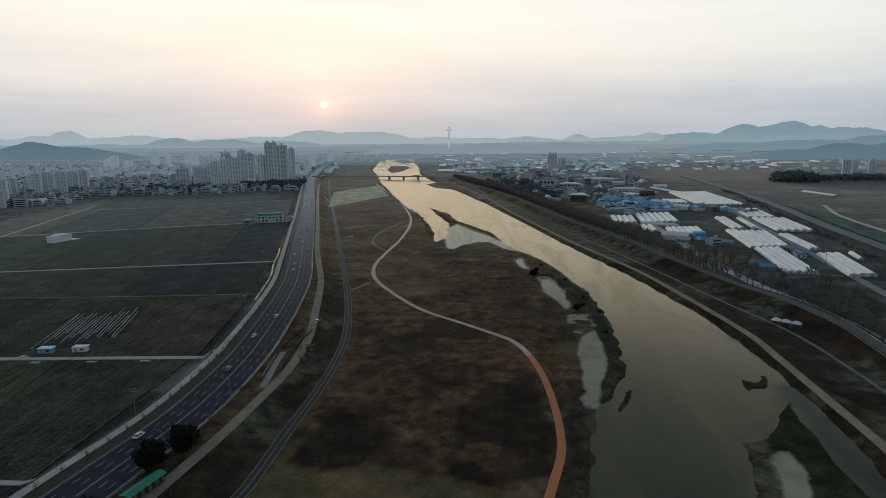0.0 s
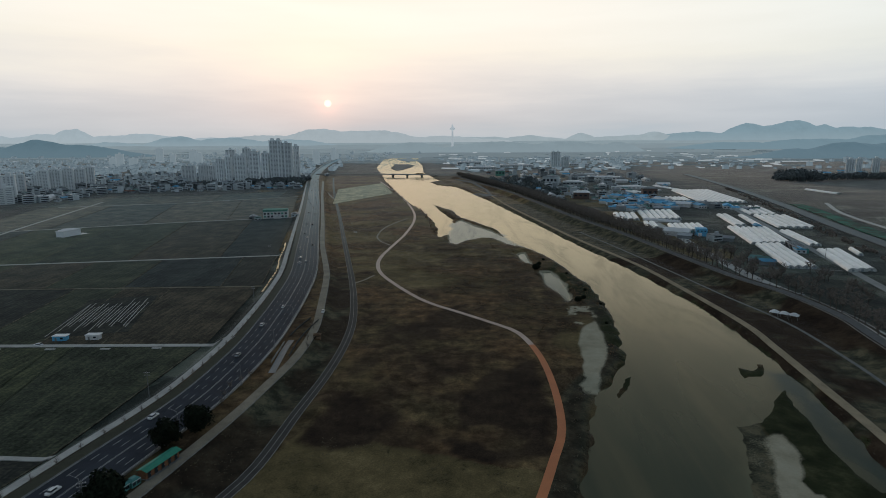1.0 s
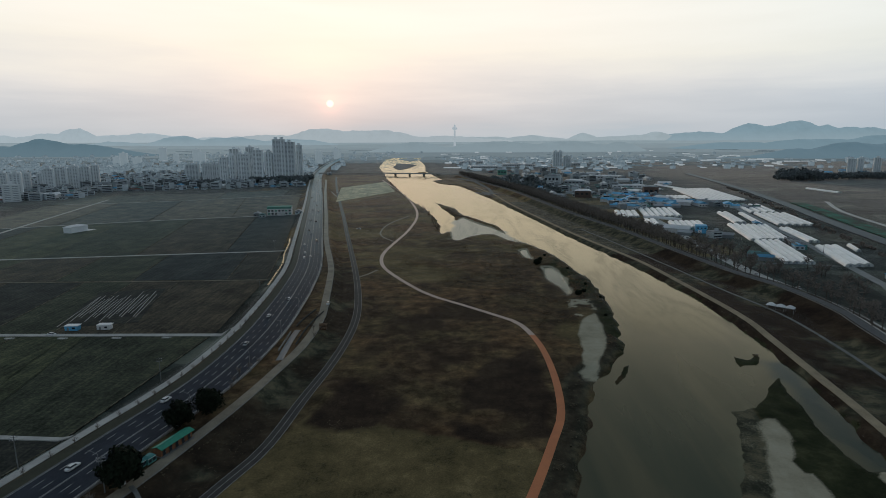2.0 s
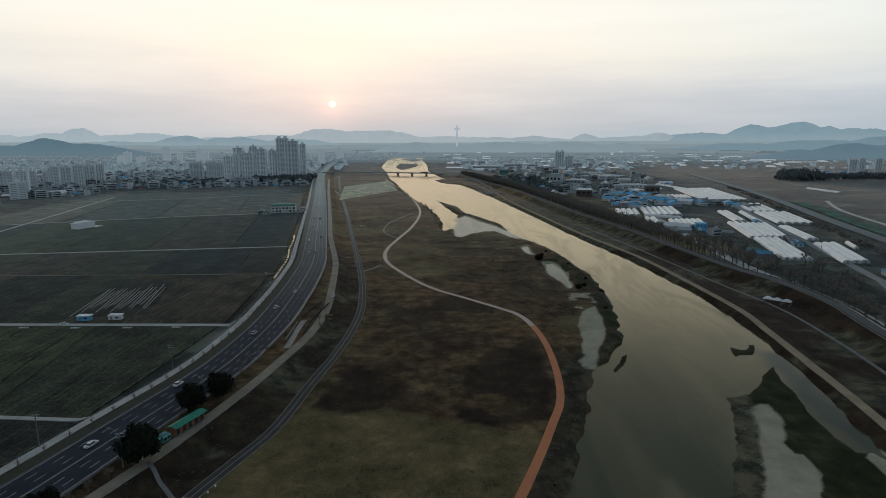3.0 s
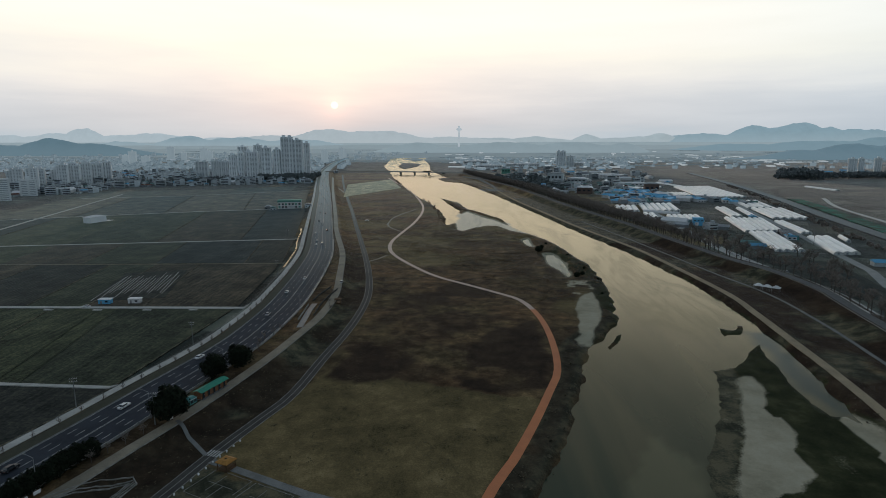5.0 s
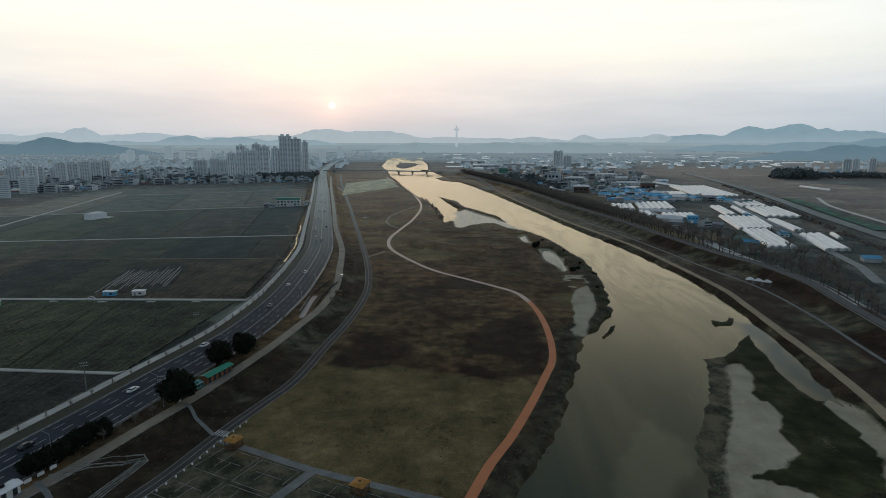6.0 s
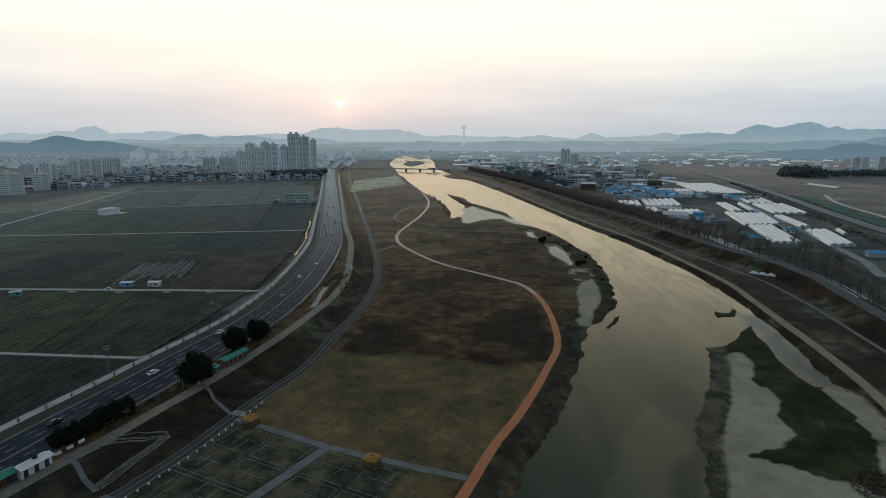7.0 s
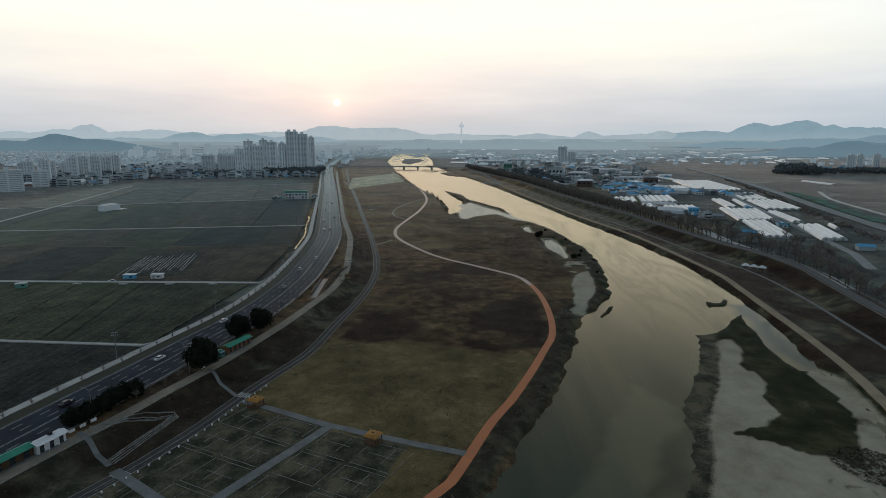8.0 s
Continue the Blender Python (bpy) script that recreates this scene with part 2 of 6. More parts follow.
SIDE = curve_through([(-150, -120), (-126, 0), (-112.5, 61), (-104, 88), (-98, 110), (-91, 136), (-83, 178), (-79, 209), (-76, 242), (-78, 283), (-86, 330), (-98, 393), (-109, 437), (-135, 533),
                      (-170, 679), (-254, 1023), (-334, 1363)])
TRACK = curve_through([(-118, -20), (-100, 38), (-91, 60), (-86, 72), (-80, 90), (-75, 113), (-69, 135), (-64, 155), (-61.5, 192), (-59, 225), (-58.5, 261), (-61, 297), (-68.5, 342), (-80, 396), (-98, 472),
                       (-124, 580), (-158, 723), (-205, 915), (-266, 1170), (-345, 1520)])
CYCLE = curve_through([(-50, -10), (-9, 61), (-4, 69), (7, 100), (13, 113), (22, 137), (30, 161), (36, 182), (38.5, 216), (37, 253), (30, 284), (17, 301), (-2, 321), (-22, 342), (-41, 374), (-61, 417),
                       (-69, 450), (-71, 485), (-68, 530), (-62, 610), (-62, 722), (-76, 839), (-116, 1049), (-163, 1233), (-200, 1380)])
LEVEE = curve_through([(160, 40), (182, 140), (202, 263), (208, 301), (205, 351), (193, 395), (181, 471), (165, 584), (135, 736), (88, 1044), (43, 1237), (-21, 1517)])
WALK_R = curve_through([(112, 20), (134, 118), (140, 146), (145, 182), (148.5, 217), (153, 264), (155.5, 302), (150, 375), (141, 455), (115, 579), (94, 706), (68, 871), (50, 1024), (18, 1190)])
LOWER_R = curve_through([(168, 160), (178, 242), (180, 302), (171, 356), (160, 430), (146, 520), (128, 620)])
RIVER_L = [(-60, -60), (3, 64), (14, 89), (31, 128), (46, 181), (48, 192), (52, 206), (58, 218), (64, 227), (71, 242), (78, 252), (82, 283), (87, 314), (89, 341), (90, 382), (87, 414), (82, 445), (76, 490), (67, 518),
           (57, 546), (47, 578), (44, 610), (37, 653), (19, 702), (-4, 752), (-15, 825), (-32, 862), (-50, 912), (-30, 806), (-16, 749), (-10, 690), (-13, 622), (-26, 592), (-29, 649), (-39, 726), (-61, 829), (-88, 928),
           (-125, 1096), (-171, 1311), (-204, 1477), (-240, 1700), (-312, 2063), (-357, 2490), (-400, 2900), (-385, 3300)]
RIVER_R = [(60, -60), (104, 20), (129, 110), (133, 151), (139, 184), (144, 210), (147, 250), (149, 300), (147, 345), (141, 395), (134, 440), (122, 505), (107, 585), (90, 690), (66, 830), (43, 960), (10, 1130), (-20, 1260), (-62, 1450),
           (-91, 1600), (-125, 1800), (-155, 2200), (-225, 2800), (-240, 3300)]
RIVER = np.array(RIVER_L + RIVER_R[::-1], float)
SAND = [(104, 182), (113, 183), (112, 170), (104, 154), (107, 144), (106, 136), (101, 127), (99, 117), (95, 108), (79, 100), (84, 98), (89, 95), (91, 92), (95, 89), (100, 89), (104, 80), (98, 66), (84, 40), (40, 40), (56, 67),
        (61, 75), (67, 89), (72, 102), (79, 117), (88, 135), (97, 157)]
ALGAE = [(137, 227), (137, 219), (133, 208), (131, 191), (128, 181), (126, 161), (126, 147), (125, 137), (124, 128), (121, 115), (117, 105), (111, 95), (106, 91), (106, 97), (105, 101), (101, 98), (94, 91), (89, 95), (79, 100), (84, 103),
         (92, 105), (96, 110), (99, 118), (101, 127), (107, 136), (106, 144), (104, 153), (113, 170), (113, 182), (109, 191), (116, 200), (125, 213)]
SHALLOWS = [(100, 190), (109, 193), (106, 180), (95, 151), (79, 119), (71, 98), (64, 80), (52, 55), (44, 40), (38, 40), (48, 62), (62, 88), (66, 102), (66, 114), (74, 127), (81, 142), (93, 169)]
FAR_SAND = [(131, 154), (134, 140), (131, 120), (126, 104), (120, 88), (106, 58), (96, 58), (104, 80), (110, 90), (116, 104), (120, 116), (123, 130), (125, 147)]
BAR = [(137, 227), (137, 219), (133, 208), (131, 191), (128, 181), (126, 161), (126, 151), (131, 152), (134, 140), (131, 120), (126, 104), (120, 88), (106, 58), (98, 40), (38, 40), (48, 62), (60, 88), (64, 102), (65, 114), (72, 127), (80, 142),
       (92, 169), (99, 190), (109, 194), (116, 201), (125, 214)]
SPIT_SAND = [(62, 284), (68, 297), (75, 306), (74, 283), (69, 256), (62, 234), (57, 219), (53, 227), (57, 250), (58, 266)]
SLOUGHS = [[(-11, 700), (-3, 732), (14, 680), (31, 645), (43, 603), (56, 534), (44, 552), (30, 590), (16, 586), (3, 572), (-6, 550), (-15, 560), (-16, 606)], [(48, 506), (58, 515), (58, 458), (51, 465)],
           [(60, 436), (70, 437), (75, 400), (72, 356), (67, 347), (64, 374), (59, 392)], [(49, 222), (56, 226), (57, 214), (51, 211)]]
SPECKLED = [(61, 326), (70, 340), (79, 335), (77, 306), (68, 297), (61, 297)]
BAR_A, BAR_B, BAR_C = [(60, 205), (67, 211), (75, 227), (78, 236), (72, 234), (64, 220)], [(126, 250), (120, 229), (127, 232), (133, 231), (142, 249), (136, 251), (131, 242), (130, 244)], [(-82, 1390), (-59, 1440), (-28, 1345), (-2, 1238), (-33, 1258), (-60, 1296)]
BAR_D, BAR_E = [(-262, 2060), (-282, 2360), (-226, 2370), (-187, 2241), (-198, 1975), (-221, 1880)], [(-340, 2900), (-290, 3100), (-215, 2800), (-250, 2600)]
MEADOW = [(-204, 896), (-254, 1168), (-228, 1272), (-187, 1328), (-131, 1080), (-152, 970)]
BURNTS = [[(-56, 170), (-52, 213), (-30, 231), (-20, 214), (-21, 188), (-31, 166), (-46, 165)], [(-7, 173), (6, 229), (33, 248), (34, 196), (30, 158), (12, 158), (-3, 165)], [(-56, 250), (-44, 297), (-2, 338), (24, 290), (9, 268), (-37, 244)], [(-57, 173), (0, 160), (31, 157), (36, 200), (34, 252), (-8, 262), (-50, 256)]]
MOWN = [(-77, 112), (-70, 108), (-42, 95), (-2, 82), (12, 115), (27, 152), (0, 163), (-56, 178), (-64, 150)]
PLOTS = [(-77, 108), (-42, 93), (-14, 84), (-40, 20), (-105, 20)]

RNG = np.random.RandomState(7)
LATTICE = RNG.rand(256, 256)


def grain(x, y, size, seed=0):
    """Smooth value noise, 0 to 1, with lumps of that many metres."""
    x, y = np.asarray(x, float) / size + seed * 17.3, np.asarray(y, float) / size + seed * 9.1
    i, j = np.floor(x).astype(int), np.floor(y).astype(int)
    u, v = x - i, y - j
    u, v = u * u * (3 - 2 * u), v * v * (3 - 2 * v)
    g = lambda a, b: LATTICE[a % 256, b % 256]
    return (g(i, j) * (1 - u) + g(i + 1, j) * u) * (1 - v) + (g(i, j + 1) * (1 - u) + g(i + 1, j + 1) * u) * v


def rough_grain(x, y, size, seed=0):
    return 0.55 * grain(x, y, size, seed) + 0.28 * grain(x, y, size / 2.1, seed + 1) + 0.17 * grain(x, y, size / 4.3, seed + 2)


def far_from(line, x, y):
    """Distance from each (x, y) to a line of plan points."""
    x, y, line = np.asarray(x, float), np.asarray(y, float), np.asarray(line, float)
    if x.size < 400:
        a, e = line[:-1], line[1:] - line[:-1]
        px, py = x.reshape(-1, 1), y.reshape(-1, 1)
        u = np.clip(((px - a[:, 0]) * e[:, 0] + (py - a[:, 1]) * e[:, 1]) / ((e ** 2).sum(1) + 1e-9), 0, 1)
        return np.sqrt(((px - a[:, 0] - u * e[:, 0]) ** 2 + (py - a[:, 1] - u * e[:, 1]) ** 2).min(1)).reshape(x.shape)
    best = np.full(np.shape(x), 1e9)
    for (ax, ay), (bx, by) in zip(line[:-1], line[1:]):
        dx, dy = bx - ax, by - ay
        u = np.clip(((x - ax) * dx + (y - ay) * dy) / (dx * dx + dy * dy + 1e-9), 0, 1)
        best = np.minimum(best, np.hypot(x - ax - u * dx, y - ay - u * dy))
    return best


def inside(poly, x, y):
    """Signed distance to a closed outline, positive within."""
    p = np.array(poly, float)
    q = np.roll(p, -1, 0)
    hit = np.zeros(np.shape(x), bool)
    for (ax, ay), (bx, by) in zip(p, q):
        cross = (ay > y) != (by > y)
        with np.errstate(divide="ignore", invalid="ignore"):
            hit ^= cross & (x < (bx - ax) * (y - ay) / (by - ay + 1e-12) + ax)
    return np.where(hit, 1, -1) * far_from(np.vstack([p, p[:1]]), x, y)


def soft(d, w):
    u = np.clip(d / w * 0.5 + 0.5, 0, 1)
    return u * u * (3 - 2 * u)


ROAD_H, LEVEE_H, WATER = 3.0, 4.5, -2.0


def land(x, y, detail=True):
    """The height of the ground."""
    x, y = np.asarray(x, float), np.asarray(y, float)
    far = np.clip((y - 300) / 1500, 0, 1)
    wx, wy = x + (rough_grain(x, y, 9, 3) - 0.5) * 6, y + (rough_grain(x, y, 9, 6) - 0.5) * 6
    z = (rough_grain(x, y, 30, 1) - 0.5) * 0.5
    bank = np.minimum(far_from(ROAD[::4], x, y) - 19.0, far_from(SIDE[::4], x, y) - 3.5)
    z = z + (ROAD_H - z) * soft(-bank + 2.6, 2.6)
    lev = far_from(LEVEE[::4], x, y) - 5.0
    z = z + (LEVEE_H - z) * soft(-lev + 6, 6)
    d = inside(RIVER, wx, wy)
    z = z + (-4.2 - z) * soft(d - 0.5, 4.0 + 8 * far)
    bx, by = x + (wx - x) * 0.45, y + (wy - y) * 0.45
    for poly, top in ((BAR, -1.84), (SAND, -1.74), (FAR_SAND, -1.75), (SPIT_SAND, -1.6), (BAR_A, -1.75), (BAR_B, -1.75), (BAR_C, -1.2), (BAR_D, -1.2), (BAR_E, -1.2)):
        s = soft(inside(poly, bx, by), 3.0)
        lift = top + (rough_grain(x, y, 7, 9) - 0.5) * 0.3
        z = np.maximum(z, -4.2 + (lift + 4.2) * s)
    z = z + (np.minimum(z, -1.93 + (rough_grain(x, y, 6, 13) - 0.5) * 0.3) - z) * soft(inside(SHALLOWS, bx, by) - 0.5, 3.0)
    for i, poly in enumerate(SLOUGHS):
        s = soft(inside(poly, bx, by) + 0.4, 3.0)
        z = z + ((-2.25 if i < 3 else -1.72) + (rough_grain(x, y, 10, 12) - 0.5) * 0.3 - z) * s
    walk_d = far_from(WALK_R[::4], x, y) - 3.4
    z = z + (0.25 - z) * soft(-walk_d, 1.6)
    # the plain climbs very slowly towards the hills
    return z + 85 * np.clip((y - 3000) / 1850, 0, 1) ** 1.3


def spaced(lo, dense_lo, dense_hi, hi, step, growth):
    a, s = [dense_lo], step
    while a[-1] > lo:
        s *= 1 + growth
        a.append(a[-1] - s)
    b, s = list(np.arange(dense_lo + step, dense_hi, step)), step
    while b[-1] < hi:
        s *= 1 + growth
        b.append(b[-1] + s)
    return np.clip(np.array(a[::-1] + b), lo, hi)


def sheet(name, xs, ys, height, material):
    """A ground sheet over a grid of plan lines."""
    X, Y = np.meshgrid(xs, ys)
    Z = height(X, Y)
    me = bpy.data.meshes.new(name)
    nx, ny = len(xs), len(ys)
    k = (np.arange(ny - 1)[:, None] * nx + np.arange(nx - 1)[None]).ravel()
    me.from_pydata(np.stack([X.ravel(), Y.ravel(), Z.ravel()], 1).tolist(), [], np.stack([k, k + 1, k + nx + 1, k + nx], 1).tolist())
    me.polygons.foreach_set("use_smooth", [True] * len(me.polygons))
    me.materials.append(material)
    return new(name, me), X.ravel(), Y.ravel(), Z


def cover(me, name, r, g, b):
    at = me.color_attributes.new(name, "FLOAT_COLOR", "POINT")
    at.data.foreach_set("color", np.stack([r, g, b, np.ones_like(r)], 1).astype(np.float32).ravel())


def ground_material():
    m = bpy.data.materials.new("river_plain_soil_and_grass")
    m.use_nodes = True
    t = m.node_tree
    p = t.nodes["Principled BSDF"]
    geo = t.nodes.new("ShaderNodeNewGeometry")
    ns = {}
    for key, sc in (("big", 0.035), ("mid", 0.13), ("fine", 1.6), ("grit", 6.0)):
        ns[key] = node(t, "ShaderNodeTexNoise", Scale=sc, Detail=5.0, Roughness=0.65)
        t.links.new(geo.outputs["Position"], ns[key].inputs["Vector"])
    blend = maths(t, "ADD", maths(t, "MULTIPLY", ns["mid"].outputs[0], 0.72), maths(t, "MULTIPLY", ns["fine"].outputs[0], 0.28))
    blend2 = maths(t, "ADD", maths(t, "MULTIPLY", ns["big"].outputs[0], 0.6), maths(t, "MULTIPLY", ns["fine"].outputs[0], 0.4))
    drawn = t.nodes.new("ShaderNodeMapping")
    drawn.inputs["Rotation"].default_value, drawn.inputs["Scale"].default_value = (0, 0, radians(-24)), (0.9, 0.75, 1.0)
    t.links.new(geo.outputs["Position"], drawn.inputs[0])
    swath = node(t, "ShaderNodeTexNoise", Scale=0.2, Detail=7.0, Roughness=0.75, Distortion=1.0)
    t.links.new(drawn.outputs[0], swath.inputs["Vector"])
    broad = node(t, "ShaderNodeTexNoise", Scale=0.011, Detail=4.0, Roughness=0.6)
    t.links.new(geo.outputs["Position"], broad.inputs["Vector"])
    wild = mixed(t, ramp(t, ns["big"].outputs[0], [(0.44, (0, 0, 0)), (0.58, (1, 1, 1))]), ramp(t, blend, [(0.38, (0.026, 0.018, 0.012)), (0.5, (0.060, 0.042, 0.026)), (0.62, (0.115, 0.080, 0.048))]),
                 ramp(t, blend, [(0.38, (0.042, 0.034, 0.019)), (0.5, (0.090, 0.069, 0.037)), (0.62, (0.17, 0.128, 0.066))]))
    rust = ramp(t, blend, [(0.38, (0.040, 0.024, 0.013)), (0.5, (0.090, 0.056, 0.030)), (0.62, (0.155, 0.098, 0.054))])
    wild = mixed(t, ramp(t, broad.outputs[0], [(0.45, (0, 0, 0)), (0.58, (0.8, 0.8, 0.8))]), wild, rust)
    value = ramp(t, maths(t, "ADD", maths(t, "MULTIPLY", swath.outputs[0], 0.5), maths(t, "MULTIPLY", broad.outputs[0], 0.5)), [(0.40, (0.55, 0.52, 0.50)), (0.5, (1, 1, 1)), (0.60, (1.5, 1.45, 1.32))])
    wild = mixed(t, 1.0, wild, value, "MULTIPLY")
    lumps = maths(t, "ADD", maths(t, "MULTIPLY", ns["big"].outputs[0], 0.38), maths(t, "ADD", maths(t, "MULTIPLY", swath.outputs[0], 0.22), maths(t, "ADD", maths(t, "MULTIPLY", ns["mid"].outputs[0], 0.2), maths(t, "MULTIPLY", ns["fine"].outputs[0], 0.2))))
    mown = ramp(t, lumps, [(0.39, (0.036, 0.031, 0.016)), (0.46, (0.095, 0.076, 0.037)), (0.53, (0.150, 0.116, 0.057)), (0.61, (0.245, 0.188, 0.097))])
    burnt = ramp(t, lumps, [(0.40, (0.012, 0.008, 0.007)), (0.5, (0.030, 0.021, 0.015)), (0.60, (0.066, 0.048, 0.030))])
    silt = maths(t, "ADD", maths(t, "MULTIPLY", ns["mid"].outputs[0], 0.45), maths(t, "ADD", maths(t, "MULTIPLY", ns["big"].outputs[0], 0.4), maths(t, "MULTIPLY", ns["fine"].outputs[0], 0.15)))
    sand = ramp(t, silt, [(0.38, (0.25, 0.230, 0.165)), (0.5, (0.335, 0.309, 0.228)), (0.62, (0.405, 0.373, 0.285))])
    algae = ramp(t, silt, [(0.40, (0.012, 0.016, 0.007)), (0.52, (0.030, 0.036, 0.017)), (0.60, (0.062, 0.064, 0.032))])
    farm = ramp(t, blend2, [(0.42, (0.026, 0.033, 0.030)), (0.5, (0.050, 0.062, 0.058)), (0.58, (0.088, 0.103, 0.096))])
    # the plain is cut up into long stubble plots of unlike tone
    laid = t.nodes.new("ShaderNodeMapping")
    laid.inputs["Rotation"].default_value, laid.inputs["Scale"].default_value = (0, 0, radians(12)), (0.011, 0.024, 0.0)
    t.links.new(geo.outputs["Position"], laid.inputs[0])
    plot = node(t, "ShaderNodeTexVoronoi", Scale=1.0, Randomness=0.55)
    plot.distance = "CHEBYCHEV"
    t.links.new(laid.outputs[0], plot.inputs["Vector"])
    tone = t.nodes.new("ShaderNodeSeparateColor")
    t.links.new(plot.outputs["Color"], tone.inputs[0])
    farm = mixed(t, 1.0, farm, ramp(t, tone.outputs[0], [(0.0, (0.55, 0.56, 0.54)), (0.5, (1.0, 0.98, 0.93)), (0.8, (1.25, 1.18, 1.02)), (1.0, (1.7, 1.62, 1.45))]), "MULTIPLY")
    plots = ramp(t, blend, [(0.42, (0.030, 0.033, 0.023)), (0.5, (0.066, 0.066, 0.045)), (0.58, (0.125, 0.112, 0.072))])
    a, b = t.nodes.new("ShaderNodeAttribute"), t.nodes.new("ShaderNodeAttribute")
    a.attribute_name, b.attribute_name = "cover_a", "cover_b"
    sa, sb = t.nodes.new("ShaderNodeSeparateColor"), t.nodes.new("ShaderNodeSeparateColor")
    t.links.new(a.outputs["Color"], sa.inputs[0])
    t.links.new(b.outputs["Color"], sb.inputs[0])
    c = wild
    ragged = maths(t, "MULTIPLY_ADD", ns["fine"].outputs[0], 0.9, -0.45)
    for out, layer in ((sb.outputs[0], farm), (sa.outputs[0], mown), (sb.outputs[2], plots), (sa.outputs[1], burnt), (sb.outputs[1], algae), (sa.outputs[2], sand)):
        edge = maths(t, "MULTIPLY_ADD", maths(t, "ADD", out, maths(t, "MULTIPLY", ragged, 0.6)), 3.0, -1.0)
        edge.node.use_clamp = True
        c = mixed(t, edge, c, layer)
    t.links.new(c, p.inputs["Base Color"])
    p.inputs["Roughness"].default_value, p.inputs["Specular IOR Level"].default_value = 0.95, 0.05
    hazy_sheen(p, 0.44, 0.14, (0.84, 0.88, 0.93))
    bp = node(t, "ShaderNodeBump", Strength=0.4, Distance=0.2)
    t.links.new(maths(t, "ADD", ns["fine"].outputs[0], ns["grit"].outputs[0]), bp.inputs["Height"])
    t.links.new(bp.outputs[0], p.inputs["Normal"])
    return m


xs = spaced(-4200, -230, 215, 4200, 2.6, 0.026)
ys = spaced(-500, 45, 340, 4850, 2.6, 0.0125)
SOIL = ground_material()
NEAR = ys[ys < 2450]
ground, gx, gy, _ = sheet("ground", xs, NEAR, land, SOIL)
GROUND_Z = land(*np.meshgrid(xs, ys))
height = GROUND_Z[:len(NEAR)].ravel()
wx, wy = gx + (rough_grain(gx, gy, 14, 21) - 0.5) * 9, gy + (rough_grain(gx, gy, 14, 25) - 0.5) * 9
bx, by = gx + (wx - gx) * 0.4, gy + (wy - gy) * 0.4
slope = (gx > np.interp(gy, SIDE[:, 1], SIDE[:, 0])) & (gx < np.interp(gy, TRACK[:, 1], TRACK[:, 0])) & (gy < 420)
tan_grass = np.maximum(soft(inside(MOWN, wx, wy), 3), soft(inside(MEADOW, wx, wy), 14))
wild_tan = np.clip(rough_grain(gx, gy, 45, 31) * 2.2 - 0.85, 0, 0.75) * (gx > -90) * (gx < 200) * ~slope
tan_grass = np.maximum(tan_grass, wild_tan * (gy < 450))
# tan cover from mid distance on, lightening the ground to stand for haze
dry = np.clip((gy - 380) / 120, 0, 1) * np.clip(rough_grain(gx, gy, 50, 33) * 3.4 - 1.2, 0.0, 0.85) * (gx > -420) * (gx < 260) * (gy < 1600)
tan_grass = np.maximum(tan_grass, dry)
scorched = np.maximum.reduce([soft(inside(q, wx, wy), 7) * k for q, k in zip(BURNTS, (0.95, 1.0, 0.6, 0.56))]) * np.clip(rough_grain(gx, gy, 22, 41) * 3.2 - 0.6, 0.45, 1)
scorched = np.maximum(scorched, slope * np.clip(rough_grain(gx, gy, 20, 43) * 2 - 0.4, 0.07, 0.62))
sandy = np.maximum.reduce([soft(inside(q, bx, by), 2.5) for q in (SAND, SPIT_SAND, FAR_SAND, *SLOUGHS)]) * np.clip(rough_grain(gx, gy, 11, 51) * 4 - 0.3, 0.45, 1)
slimy = np.maximum(soft(inside(ALGAE, bx, by) + 1, 2.5), soft(inside(BAR, bx, by) + 2, 3) * np.clip(rough_grain(gx, gy, 16, 57) * 1.6 + 0.1, 0.5, 0.9))
slimy = np.maximum(slimy, np.where((height < -1.3) & (height > -2.4) & (gx > 60), np.clip(rough_grain(gx, gy, 9, 55) * 2 - 0.4, 0, 1), 0))
sandy = np.maximum(sandy, 0.75 * soft(inside(SPECKLED, bx, by), 3) * np.clip(rough_grain(gx, gy, 6, 97) * 5 - 2.0, 0, 1))
sandy = np.where(inside(ALGAE, bx, by) > 0, sandy * 0.12 + 0.5 * np.clip(rough_grain(gx, gy, 16, 57) * -3.4 + 1.3, 0, 1), sandy)
farmland = np.clip((-far_from(ROAD[::4], gx, gy) * np.sign(gx - np.interp(gy, ROAD[:, 1], ROAD[:, 0])) - 12) / 6, 0, 1)
farmland = np.maximum(farmland, np.clip((gx - np.interp(gy, LEVEE[:, 1], LEVEE[:, 0]) - 12) / 6, 0, 1))
farmland = np.maximum(farmland, 0.5 * (gx > 100) * (inside(RIVER, gx, gy) < -2) * (gy > 450))
farmland = np.maximum(farmland, np.clip((gy - 1500) / 200, 0, 1))
below = soft(inside([(-80, 15), (-42, 94), (-2, 82), (-12, 50), (-26, 12)], wx, wy), 2) * (gx < np.interp(gy, CYCLE[:, 1], CYCLE[:, 0]))
tan_grass = np.maximum(tan_grass, below)
scorched = np.maximum(scorched, 0.55 * np.clip(1.25 - np.abs(inside(RIVER, gx, gy) + 6) / 8, 0, 1) * (gy < 400) * (gx < np.interp(gy, WALK_R[:, 1], WALK_R[:, 0]) - 4) * (gx > np.interp(gy, CYCLE[:, 1], CYCLE[:, 0]) + 1))
